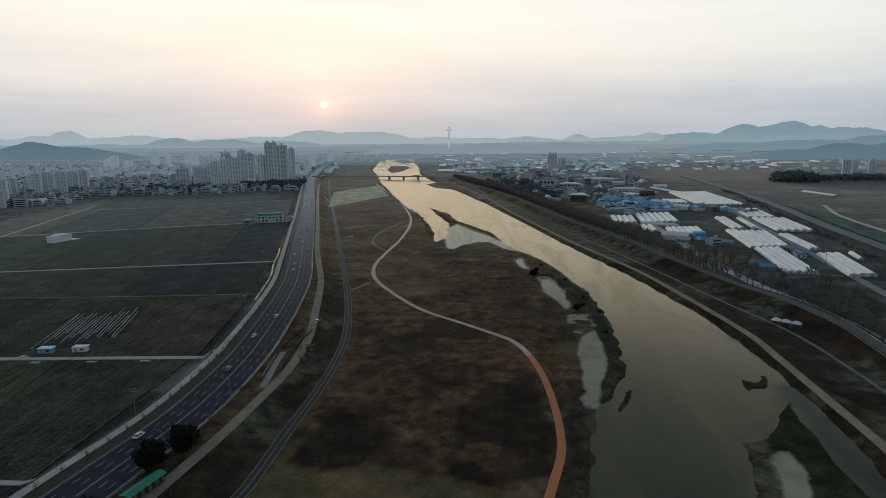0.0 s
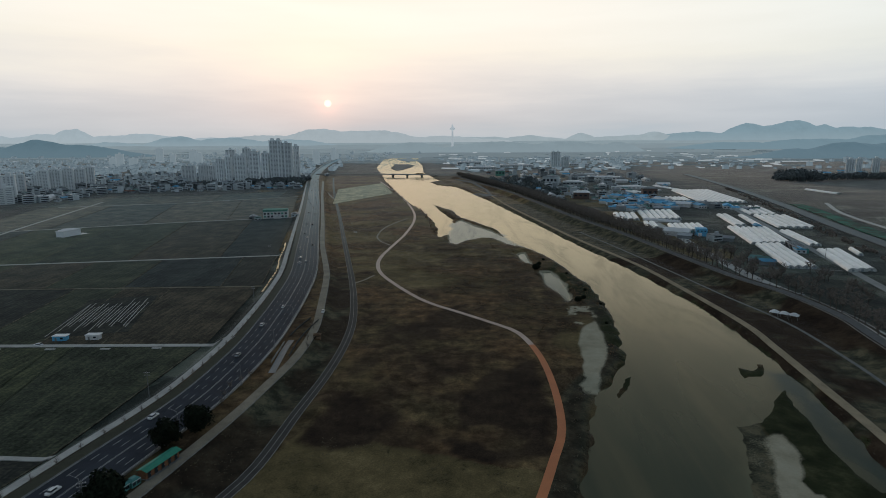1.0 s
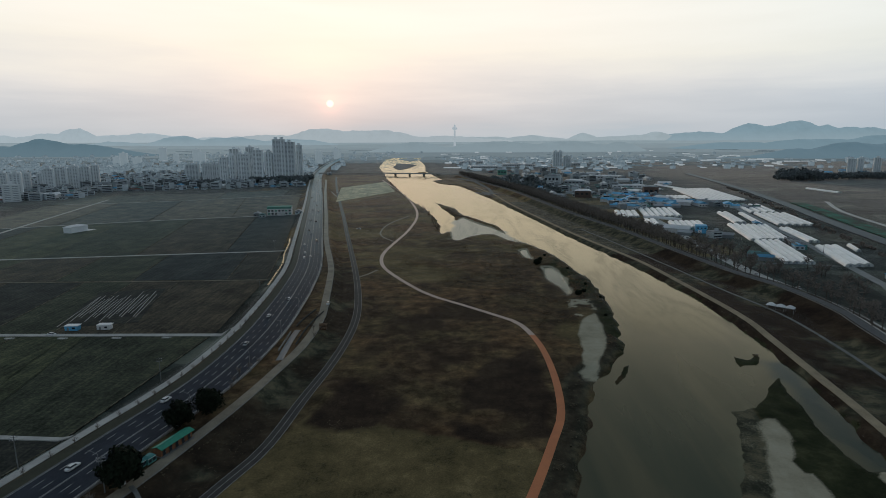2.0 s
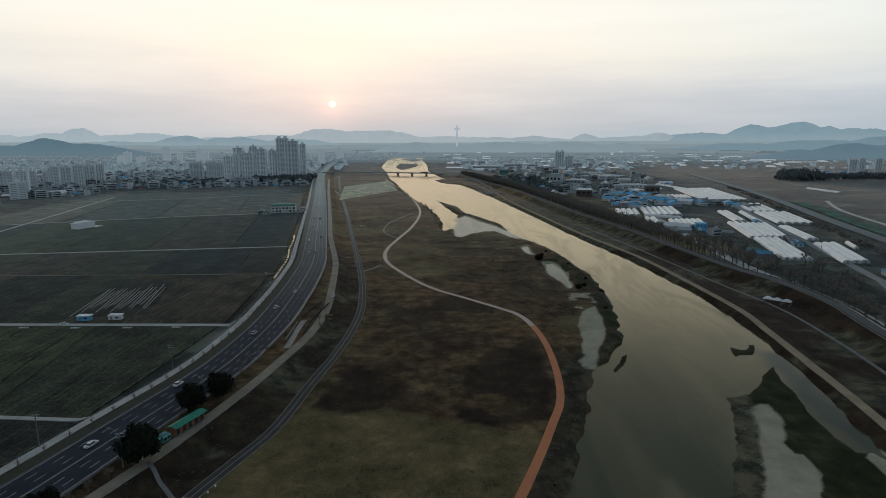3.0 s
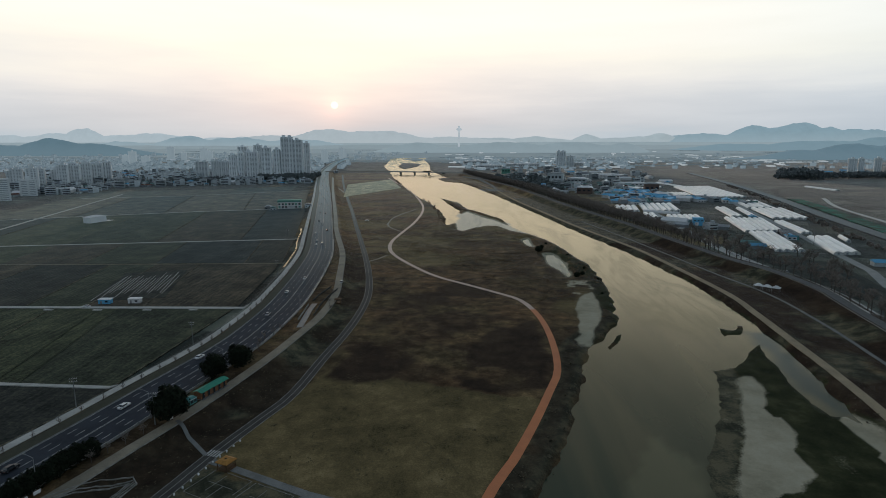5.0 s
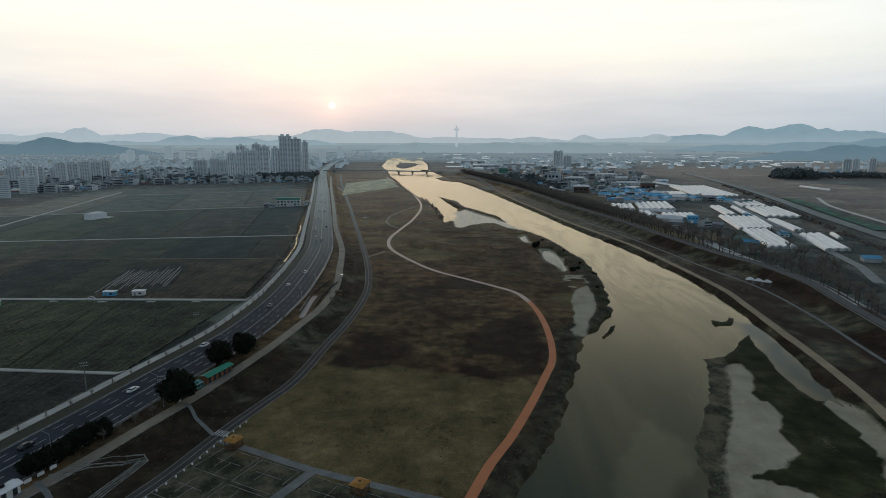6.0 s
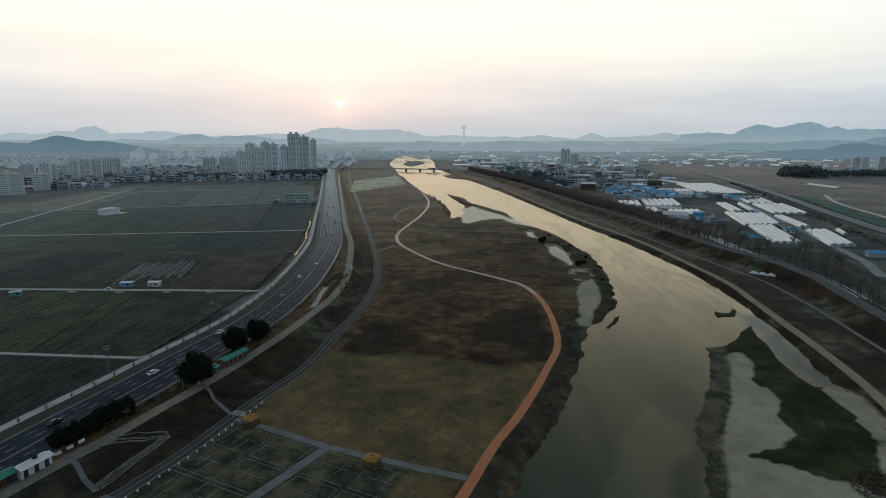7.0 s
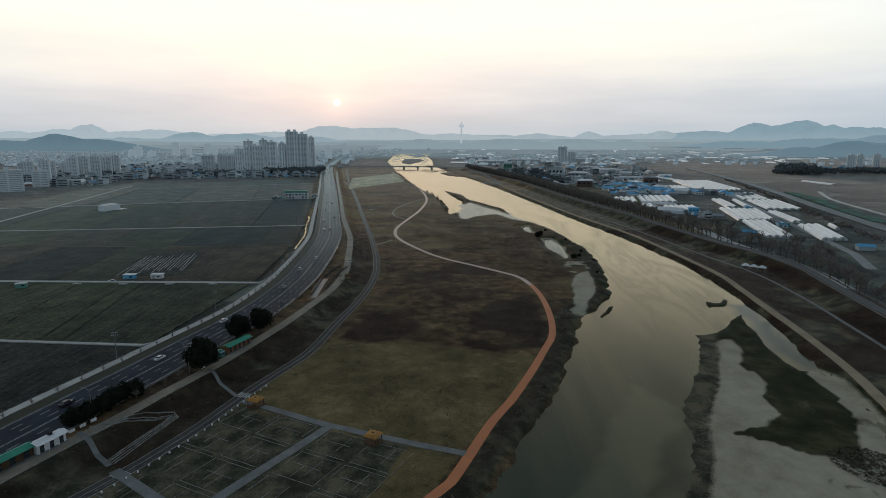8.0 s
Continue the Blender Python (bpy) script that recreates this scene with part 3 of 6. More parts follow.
scorched = np.maximum(scorched, np.clip(rough_grain(gx, gy, 24, 45) * 2.4 - 0.35, 0.25, 0.85) * (gx > np.interp(gy, WALK_R[:, 1], WALK_R[:, 0]) - 12) * (gx < np.interp(gy, LEVEE[:, 1], LEVEE[:, 0]) + 10) * (gy < 480))
GREEN_STRIP = [(62, 470), (77, 496), (82, 441), (90, 382), (89, 341), (87, 314), (82, 283), (78, 252), (69, 245), (72, 283), (77, 320), (75, 360), (74, 400)]
slimy = np.maximum(slimy, 0.75 * soft(inside(GREEN_STRIP, wx, wy), 4) * np.clip(rough_grain(gx, gy, 12, 91) * 3 - 0.6, 0.2, 1))
# dull green-grey winter grass on the embankment, the river's edge and the flood meadow
edge = np.clip(1.25 - np.abs(inside(RIVER, gx, gy) + 6) / 8, 0, 1) * (gy < 420) * (gx > np.interp(gy, CYCLE[:, 1], CYCLE[:, 0]) + 1)
meadow = (gx > np.interp(gy, WALK_R[:, 1], WALK_R[:, 0]) - 12) * (gx < np.interp(gy, LEVEE[:, 1], LEVEE[:, 0]) + 10) * (gy < 900)
grassy = np.maximum.reduce([slope * 0.8, edge * 0.85, meadow * 0.75]) * np.clip(rough_grain(gx, gy, 18, 83) * 2.4 + 0.1, 0.5, 1)
shelf = soft(inside(SHALLOWS, bx, by) + 1, 2.5)
slimy = slimy * (1 - 0.8 * shelf)
sandy = np.maximum(sandy * (1 - 0.6 * shelf), 0.36 * shelf * np.clip(rough_grain(gx, gy, 7, 95) * 4 - 1.4, 0, 1))
cover(ground.data, "cover_a", tan_grass, scorched, sandy)
cover(ground.data, "cover_b", farmland, slimy, np.maximum.reduce([soft(inside(PLOTS, wx, wy), 2), shelf, grassy]))
tagged(ground, "flat winter river plain of dry grass and dark soil", "ground", kind="structure")


# the far plain as a backdrop, its haze painted in as emission stepped up with depth
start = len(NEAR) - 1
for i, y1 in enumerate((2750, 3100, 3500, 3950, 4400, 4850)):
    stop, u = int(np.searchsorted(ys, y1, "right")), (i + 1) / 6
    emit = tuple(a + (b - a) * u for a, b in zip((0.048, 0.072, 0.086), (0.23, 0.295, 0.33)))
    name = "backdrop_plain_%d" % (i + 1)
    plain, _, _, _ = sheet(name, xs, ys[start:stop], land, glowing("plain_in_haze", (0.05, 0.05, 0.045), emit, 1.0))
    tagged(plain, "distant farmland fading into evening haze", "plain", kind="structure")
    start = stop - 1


def water_material():
    """Silty water: a dull olive body under a gloss that grows towards the far reach, its warm reflection colour painted
    in.
    """
    m = bpy.data.materials.new("slow_silty_water")
    m.use_nodes = True
    t = m.node_tree
    t.nodes.clear()
    geo = t.nodes.new("ShaderNodeNewGeometry")
    drawn = t.nodes.new("ShaderNodeMapping")
    drawn.inputs["Rotation"].default_value, drawn.inputs["Scale"].default_value = (0, 0, radians(-16)), (1.0, 0.16, 1.0)
    t.links.new(geo.outputs["Position"], drawn.inputs[0])
    big = node(t, "ShaderNodeTexNoise", Scale=0.03, Detail=4.0, Distortion=1.0)
    slick = node(t, "ShaderNodeTexNoise", Scale=0.045, Detail=5.0, Roughness=0.6, Distortion=1.6)
    rip = node(t, "ShaderNodeTexNoise", Scale=0.7, Detail=4.0)
    for n in (big, slick):
        t.links.new(drawn.outputs[0], n.inputs["Vector"])
    t.links.new(geo.outputs["Position"], rip.inputs["Vector"])
    b = node(t, "ShaderNodeBump", Strength=0.05, Distance=0.05)
    t.links.new(rip.outputs[0], b.inputs["Height"])
    body, gloss = t.nodes.new("ShaderNodeBsdfDiffuse"), t.nodes.new("ShaderNodeBsdfAnisotropic")
    depth = t.nodes.new("ShaderNodeAttribute")
    depth.attribute_name = "bed"
    sep_bed = t.nodes.new("ShaderNodeSeparateColor")
    t.links.new(depth.outputs["Color"], sep_bed.inputs[0])
    hue = ramp(t, big.outputs[0], [(0.36, (0.010, 0.028, 0.018)), (0.5, (0.030, 0.041, 0.024)), (0.64, (0.066, 0.064, 0.036))])
    hue = mixed(t, sep_bed.outputs[1], hue, (0.20, 0.20, 0.12))
    hue = mixed(t, sep_bed.outputs[0], hue, (0.017, 0.026, 0.013))
    t.links.new(hue, body.inputs["Color"])
    # reflection colour painted in: warm over the reach, cool grey where clear is set
    t.links.new(mixed(t, sep_bed.outputs[2], (1.0, 0.92, 0.72), (0.50, 0.57, 0.60)), gloss.inputs["Color"])
    t.links.new(ramp(t, slick.outputs[0], [(0.36, (0.06,) * 3), (0.50, (0.14,) * 3), (0.58, (0.27,) * 3), (0.63, (0.12,) * 3), (0.70, (0.20,) * 3)]), gloss.inputs["Roughness"])
    fres = node(t, "ShaderNodeFresnel", IOR=1.36)
    for n in (gloss, fres):
        t.links.new(b.outputs[0], n.inputs["Normal"])
    mix, out = t.nodes.new("ShaderNodeMixShader"), t.nodes.new("ShaderNodeOutputMaterial")
    for a, q in ((fres.outputs[0], mix.inputs[0]), (body.outputs[0], mix.inputs[1]), (gloss.outputs[0], mix.inputs[2]), (mix.outputs[0], out.inputs[0])):
        t.links.new(a, q)
    return m


river_x, river_y = np.r_[-460, -200, -60, np.arange(-40, 150, 2.5), 260], np.r_[-120, -40, np.arange(20, 330, 3.0), np.arange(330, 780, 5.0), 1000, 2000, 3100]
water, qx, qy, _ = sheet("water", river_x, river_y, lambda x, y: x * 0 + WATER, water_material())
qx, qy = qx + (rough_grain(qx, qy, 18, 61) - 0.5) * 12, qy + (rough_grain(qx, qy, 18, 65) - 0.5) * 16
# beds that shine through where the water is shallow
TONGUE, CHANNEL = [(58, 133), (66, 117), (54, 84), (46, 60), (24, 60), (37, 84), (48, 110)], [(65, 114), (70, 106), (62, 84), (50, 60), (46, 60), (54, 84)]
shelf = np.clip((inside(SHALLOWS, qx, qy) + 5) / 8, 0, 1)
weedy = np.maximum(np.clip((inside(BAR, qx, qy) + 5) / 9, 0, 0.7) * (1 - 0.7 * shelf), np.clip((inside(CHANNEL, qx, qy) + 2) / 5, 0, 0.7))
silty = np.maximum.reduce([0.30 * shelf * np.clip(rough_grain(qx, qy, 12, 99) * 3 - 0.7, 0.2, 1), np.clip((inside(TONGUE, qx, qy) + 3) / 14, 0, 0.22), np.clip((inside(SPIT_SAND, qx, qy) + 5) / 8, 0, 0.4)])
SIDE_CHANNEL = [(134, 240), (146, 240), (145, 205), (140, 182), (135, 148), (126, 148), (125, 161), (127, 181), (130, 191), (132, 208)]
# clear swaps the warm gloss for cool grey, a painted reflection colour
clear = np.clip((inside(SIDE_CHANNEL, qx, qy) + 2) / 7, 0, 0.9)
slack = np.maximum.reduce([np.clip((inside(q, qx, qy) + 4) / 4, 0, 1) for q in SLOUGHS[:3]])
silty, clear = np.maximum(silty, 0.3 * slack), np.maximum(clear, 0.85 * slack)
cover(water.data, "bed", np.maximum(weedy, clear * 0.7 * (1 - slack)), silty, clear)
tagged(water, "calm silty river water reflecting the evening sky", "river", kind="structure")


# ---- building blocks ----
def part(name, bm, material, parent=None, label=""):
    me = bpy.data.meshes.new(name)
    bm.to_mesh(me)
    bm.free()
    for q in (material if isinstance(material, (list, tuple)) else [material]):
        me.materials.append(q)
    ob = new(name, me)
    ob.parent = parent
    return tagged(ob, label)


def thing(name, label, category, group="", kind=""):
    return tagged(new(name), label, category, group, kind)


def box(bm, cx, cy, cz, sx, sy, sz, turn=0.0, index=0, top=1.0):
    """A box with its base at cz; top: how far the upper face is drawn in."""
    c, s = math.cos(turn), math.sin(turn)
    v = []
    for k, zz in ((1.0, cz), (top, cz + sz)):
        for a, b in ((-1, -1), (1, -1), (1, 1), (-1, 1)):
            dx, dy = a * sx / 2 * k, b * sy / 2 * k
            v.append(bm.verts.new((cx + dx * c - dy * s, cy + dx * s + dy * c, zz)))
    for f in ((3, 2, 1, 0), (4, 5, 6, 7), (0, 1, 5, 4), (1, 2, 6, 5), (2, 3, 7, 6), (3, 0, 4, 7)):
        bm.faces.new([v[i] for i in f]).material_index = index
    return bm


def tube(bm, a, b, ra, rb, sides=5, index=0):
    """A tapered stick from a to b."""
    a, b = Vector(a), Vector(b)
    q = (b - a).to_track_quat("Z", "Y")
    rings = []
    for centre, r in ((a, ra), (b, rb)):
        rings.append([bm.verts.new(centre + q @ Vector((r * math.cos(2 * math.pi * i / sides), r * math.sin(2 * math.pi * i / sides), 0))) for i in range(sides)])
    for i in range(sides):
        j = (i + 1) % sides
        bm.faces.new((rings[0][i], rings[0][j], rings[1][j], rings[1][i])).material_index = index
    bm.faces.new(rings[1]).material_index = index
    return bm


def ribbon_mesh(line, width, lift, across=2, offset=0.0, drape=True, level=None, floor=-9.0):
    """A strip along a plan line that follows the ground, with a kerb-high edge on both sides."""
    line = np.asarray(line, float)
    t = np.gradient(line, axis=0)
    t /= np.linalg.norm(t, axis=1)[:, None] + 1e-9
    n = np.stack([t[:, 1], -t[:, 0]], 1)
    bm = bmesh.new()
    rows = []
    for k in range(across + 1):
        q = line + n * (offset + width * (k / across - 0.5))
        z = np.maximum(land(q[:, 0], q[:, 1]) + lift, floor) if level is None else np.full(len(q), level + lift)
        rows.append([bm.verts.new((x, y, h)) for (x, y), h in zip(q, z)])
    low = [[bm.verts.new(v.co - Vector((0, 0, lift + 0.25))) for v in rows[k]] for k in (0, across)]
    rows = [low[0]] + rows + [low[1]]
    for a, b in zip(rows[:-1], rows[1:]):
        for i in range(len(a) - 1):
            bm.faces.new((a[i], b[i], b[i + 1], a[i + 1]))
    bmesh.ops.recalc_face_normals(bm, faces=bm.faces)
    return bm


def ribbon(name, line, width, material, label, category, lift=0.08, across=2, offset=0.0, level=None, floor=-9.0):
    return tagged(part(name, ribbon_mesh(line, width, lift, across, offset, True, level, floor), material), label, category, kind="structure")


def straight(points, step=4.0):
    p = np.array(points, float)
    out = [p[:1]]
    for a, b in zip(p[:-1], p[1:]):
        n = max(1, int(np.linalg.norm(b - a) / step))
        out.append(a + (b - a) * np.linspace(0, 1, n + 1)[1:, None])
    return np.vstack(out)


def at_along(line, s):
    """Place and heading s metres along a plan line."""
    line = np.asarray(line)
    d = np.r_[0, np.cumsum(np.linalg.norm(np.diff(line, axis=0), axis=1))]
    x, y = np.interp(s, d, line[:, 0]), np.interp(s, d, line[:, 1])
    x2, y2 = np.interp(s + 1, d, line[:, 0]), np.interp(s + 1, d, line[:, 1])
    return x, y, math.atan2(y2 - y, x2 - x)


def level_at(x, y):
    i, j = int(np.clip(np.searchsorted(xs, x) - 1, 0, len(xs) - 2)), int(np.clip(np.searchsorted(ys, y) - 1, 0, len(ys) - 2))
    u, v = (x - xs[i]) / (xs[i + 1] - xs[i]), (y - ys[j]) / (ys[j + 1] - ys[j])
    g = GROUND_Z
    return float((g[j, i] * (1 - u) + g[j, i + 1] * u) * (1 - v) + (g[j + 1, i] * (1 - u) + g[j + 1, i + 1] * u) * v)


def merged(name, label, category, placed, hazy=None):
    """Many far copies of prototypes, too small to pick apart, as one mesh."""
    verts, faces, index, mats_ = [], [], [], []
    for proto, m in placed:
        for ob in proto.children:
            me = ob.data
            q = me.materials[0] if hazy is None else hazy[0] if ob.name.startswith("wall") else hazy[2] if me.materials[0] in (PALE_ROOF, WHITE) else hazy[1]
            k = mats_.index(q) if q in mats_ else len(mats_)
            if k == len(mats_):
                mats_.append(q)
            n = len(verts)
            verts.extend((m @ v.co)[:] for v in me.vertices)
            for f in me.polygons:
                faces.append([n + i for i in f.vertices])
                index.append(k)
    me = bpy.data.meshes.new(name)
    me.from_pydata(verts, [], faces)
    for q in mats_:
        me.materials.append(q)
    me.polygons.foreach_set("material_index", index)
    return tagged(new(name, me), label, category, kind="stuff")


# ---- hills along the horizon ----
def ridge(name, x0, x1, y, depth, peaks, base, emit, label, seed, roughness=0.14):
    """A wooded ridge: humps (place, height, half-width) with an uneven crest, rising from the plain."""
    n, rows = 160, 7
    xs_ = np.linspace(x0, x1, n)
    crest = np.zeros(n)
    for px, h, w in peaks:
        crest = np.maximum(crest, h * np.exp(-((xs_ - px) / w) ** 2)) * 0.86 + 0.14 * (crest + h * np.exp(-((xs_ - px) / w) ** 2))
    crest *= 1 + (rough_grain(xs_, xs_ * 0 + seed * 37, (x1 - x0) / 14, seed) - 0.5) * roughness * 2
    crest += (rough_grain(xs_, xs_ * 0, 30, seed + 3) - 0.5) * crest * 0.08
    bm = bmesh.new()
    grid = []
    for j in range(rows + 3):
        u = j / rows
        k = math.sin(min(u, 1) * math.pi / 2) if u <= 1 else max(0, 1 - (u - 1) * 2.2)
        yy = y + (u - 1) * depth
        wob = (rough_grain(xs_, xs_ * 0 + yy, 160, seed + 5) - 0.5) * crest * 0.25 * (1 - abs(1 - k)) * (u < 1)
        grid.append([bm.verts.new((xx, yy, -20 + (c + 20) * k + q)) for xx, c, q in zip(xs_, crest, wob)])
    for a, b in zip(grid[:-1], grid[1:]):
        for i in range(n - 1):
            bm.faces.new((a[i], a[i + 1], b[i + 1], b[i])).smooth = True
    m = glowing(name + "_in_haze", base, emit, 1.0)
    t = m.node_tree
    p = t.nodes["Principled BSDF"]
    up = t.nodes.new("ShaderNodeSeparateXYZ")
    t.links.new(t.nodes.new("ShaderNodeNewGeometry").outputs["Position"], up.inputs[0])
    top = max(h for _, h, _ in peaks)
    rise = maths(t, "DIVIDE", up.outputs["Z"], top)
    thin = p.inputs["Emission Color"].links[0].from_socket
    # haze painted into the ridge's emission, mistier towards the foot
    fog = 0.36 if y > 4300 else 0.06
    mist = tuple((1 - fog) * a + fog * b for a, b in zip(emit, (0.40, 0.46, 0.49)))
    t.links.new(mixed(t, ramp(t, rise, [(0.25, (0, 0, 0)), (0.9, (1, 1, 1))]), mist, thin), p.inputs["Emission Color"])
    return tagged(part(name, bm, m), label, "hill", kind="structure")


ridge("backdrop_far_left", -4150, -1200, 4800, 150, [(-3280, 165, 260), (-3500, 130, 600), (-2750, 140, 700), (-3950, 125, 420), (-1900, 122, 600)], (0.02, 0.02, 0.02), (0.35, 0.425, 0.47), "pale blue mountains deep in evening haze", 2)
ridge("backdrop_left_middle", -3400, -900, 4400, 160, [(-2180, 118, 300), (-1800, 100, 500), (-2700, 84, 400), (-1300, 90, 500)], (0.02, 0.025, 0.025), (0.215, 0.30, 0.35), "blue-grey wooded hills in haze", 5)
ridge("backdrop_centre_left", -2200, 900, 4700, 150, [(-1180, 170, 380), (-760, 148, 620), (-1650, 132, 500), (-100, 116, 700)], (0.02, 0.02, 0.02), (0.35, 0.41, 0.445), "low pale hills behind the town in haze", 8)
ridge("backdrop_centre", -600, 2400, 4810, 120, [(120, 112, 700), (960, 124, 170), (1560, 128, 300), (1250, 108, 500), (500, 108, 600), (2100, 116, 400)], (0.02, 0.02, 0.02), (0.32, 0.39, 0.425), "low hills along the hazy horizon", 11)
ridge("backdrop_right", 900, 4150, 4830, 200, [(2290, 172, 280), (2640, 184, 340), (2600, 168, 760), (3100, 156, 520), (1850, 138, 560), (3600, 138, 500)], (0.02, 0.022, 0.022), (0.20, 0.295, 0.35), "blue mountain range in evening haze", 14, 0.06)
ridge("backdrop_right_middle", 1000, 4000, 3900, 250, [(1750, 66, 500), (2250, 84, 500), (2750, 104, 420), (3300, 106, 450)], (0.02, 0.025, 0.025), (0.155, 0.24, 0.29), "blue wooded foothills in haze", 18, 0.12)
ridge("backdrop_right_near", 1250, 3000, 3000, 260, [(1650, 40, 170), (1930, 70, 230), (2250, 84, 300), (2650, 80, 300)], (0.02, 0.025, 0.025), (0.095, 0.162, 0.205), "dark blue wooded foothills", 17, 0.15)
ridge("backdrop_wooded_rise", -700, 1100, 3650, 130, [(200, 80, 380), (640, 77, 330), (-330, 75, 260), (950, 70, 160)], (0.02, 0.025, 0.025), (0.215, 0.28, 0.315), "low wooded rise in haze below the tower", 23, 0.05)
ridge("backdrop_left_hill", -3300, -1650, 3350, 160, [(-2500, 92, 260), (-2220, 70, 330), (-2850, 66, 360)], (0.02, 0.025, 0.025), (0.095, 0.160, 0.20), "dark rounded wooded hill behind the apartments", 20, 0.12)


# ---- main road ----
road = ribbon("road", ROAD, 19.0, ASPHALT, "six-lane dark asphalt road on an embankment", "road", lift=0.12, across=6)
ribbon("road_verge_left", ROAD, 4.6, mat("verge_soil", (0.062, 0.064, 0.047), 0.95, haze_amount=0.5), "narrow planted strip beside the road", "verge", lift=0.15, offset=-12.1)
ribbon("pavement_left", ROAD, 3.3, FARM_ROAD, "pale concrete lane running along the road", "pavement", lift=0.17, offset=-16.9)
ribbon("kerb_right", ROAD, 0.5, FARM_ROAD, "concrete kerb of the road", "kerb", lift=0.30, offset=9.9)
ribbon("kerb_left", ROAD, 0.4, CONCRETE, "concrete kerb of the road", "kerb", lift=0.27, offset=-9.55)
ribbon("side_path", SIDE, 4.2, SIDE_PATH, "worn grey-brown path on the embankment", "path", lift=0.10)
ribbon("side_path_edge", SIDE, 0.35, STONE, "pale edging stones along the path", "kerb", lift=0.16, offset=2.25)
ribbon("track", TRACK, 4.4, mat("track_asphalt", (0.066, 0.064, 0.060), 0.9, (0.042, 0.041, 0.039), 0.2, 3.0, haze_amount=0.7), "narrow asphalt track across the riverside park", "path", lift=0.08)
for off in (-2.1, 0.0, 2.1):
    ribbon("track_line", TRACK, 0.24, STONE, "pale worn line along the track", "marking", lift=0.10, across=1, offset=off)
ribbon("cycle_path", CYCLE[CYCLE[:, 1] < 268], 3.0, RED_PATH, "red asphalt cycle path winding along the river", "path", lift=0.08)
ribbon("cycle_path", CYCLE[CYCLE[:, 1] > 261], 3.0, FADED_PATH, "cycle path of faded pinkish grey asphalt", "path", lift=0.075)
ribbon("link_path", straight([(-79, 386), (-72, 398), (-66.5, 413)]), 2.0, SIDE_PATH, "short gravel link between track and cycle path", "path", lift=0.07)
ribbon("dirt_path", curve_through([(-72, 730), (-89, 660), (-91, 598), (-83, 562), (-69, 538)]), 1.8, SIDE_PATH, "faint dirt path through the dry grass", "path", lift=0.06)
ribbon("link_path", straight([(-270, 1118), (-244, 1042), (-215, 955)]), 3.0, SIDE_PATH, "pale gravel link between path and track", "path", lift=0.09)
ribbon("river_walk", WALK_R, 4.2, TAN_PATH, "tan paved walk on top of the river wall", "path", lift=0.10)
ribbon("lower_walk", LOWER_R, 1.9, CONCRETE, "grey path at the foot of the levee", "path", lift=0.10)
ribbon("levee_lane", LEVEE, 5.5, mat("lane_concrete", (0.15, 0.155, 0.16), 0.85), "grey lane along the levee crest", "road", lift=0.10)
ribbon("levee_road", curve_through([(235, 713), (225, 591), (217, 504), (214, 444), (214, 396), (218, 345), (216, 300), (207, 250)]), 9.0, FARM_ROAD, "pale concrete road behind the levee trees", "road", lift=0.12)
ribbon("levee_kerb", LEVEE, 0.4, STONE, "pale kerb on the levee", "kerb", lift=0.35, across=1, offset=-4.2)


def lane_paint():
    """Broken lane lines and solid edge lines."""
    bm = bmesh.new()
    line = ROAD
    d = np.r_[0, np.cumsum(np.linalg.norm(np.diff(line, axis=0), axis=1))]

    def strip(s0, s1, off, w):
        ends = []
        for s in (s0, s1):
            x, y, a = at_along(line, s)
            n = Vector((math.sin(a), -math.cos(a), 0))
            c = Vector((x, y, ROAD_H + 0.135)) + n * off
            ends.append((c - n * w / 2, c + n * w / 2))
        v = [bm.verts.new(q) for q in (ends[0][0], ends[0][1], ends[1][1], ends[1][0])]
        bm.faces.new(v)
    for off in (-6.3, -3.2, 3.2, 6.3):
        s = 0.0
        while s < 1500:
            strip(s, s + 3.6, off, 0.22)
            s += 9.0
    for off, w in ((-9.1, 0.2), (9.1, 0.2), (-0.22, 0.16), (0.22, 0.16)):
        for s in np.arange(0, 1500, 6):
            strip(s, s + 6, off, w)
    return bm


marks = part("lane_marking", lane_paint(), MARKING)
tagged(marks, "white lane dashes and edge lines on asphalt", "marking", kind="stuff")

# ---- field tracks and plots on the farmland ----
for pts, w in (([(-520, 251), (-270, 256), (-124, 261), (-114, 266)], 3.6), ([(-700, 398), (-411, 437), (-164, 485), (-152, 488)], 3.4), ([(-900, 500), (-540, 602), (-449, 646), (-355, 689), (-205, 742)], 3.0),
               ([(-470, 470), (-495, 560), (-511, 617), (-596, 924)], 3.6), ([(-619, 849), (-464, 905), (-313, 1005), (-275, 1030)], 2.6), ([(-330, 150), (-197, 158), (-130, 156)], 2.2), ([(-420, 360), (-309, 366), (-197, 373), (-140, 378)], 0.9)):
    ribbon("field_lane", straight(pts), w, FARM_ROAD if w > 1 else SIDE_PATH, "pale concrete farm lane between winter fields", "lane", lift=0.14, floor=0.62)
FIELD_SOILS = [soil_material("field_soil", c, a) for c, a in (((0.046, 0.054, 0.038), 4), ((0.036, 0.043, 0.042), -16), ((0.060, 0.054, 0.041), 12), ((0.034, 0.037, 0.033), 70), ((0.054, 0.063, 0.039), -8))]


# Soils of the far bands made paler, haze put into their colour.
FAR_SOILS = [soil_material("hazed_field_soil", c, a) for c, a in (((0.098, 0.100, 0.084), 4), ((0.080, 0.086, 0.077), -16), ((0.118, 0.108, 0.086), 12))]


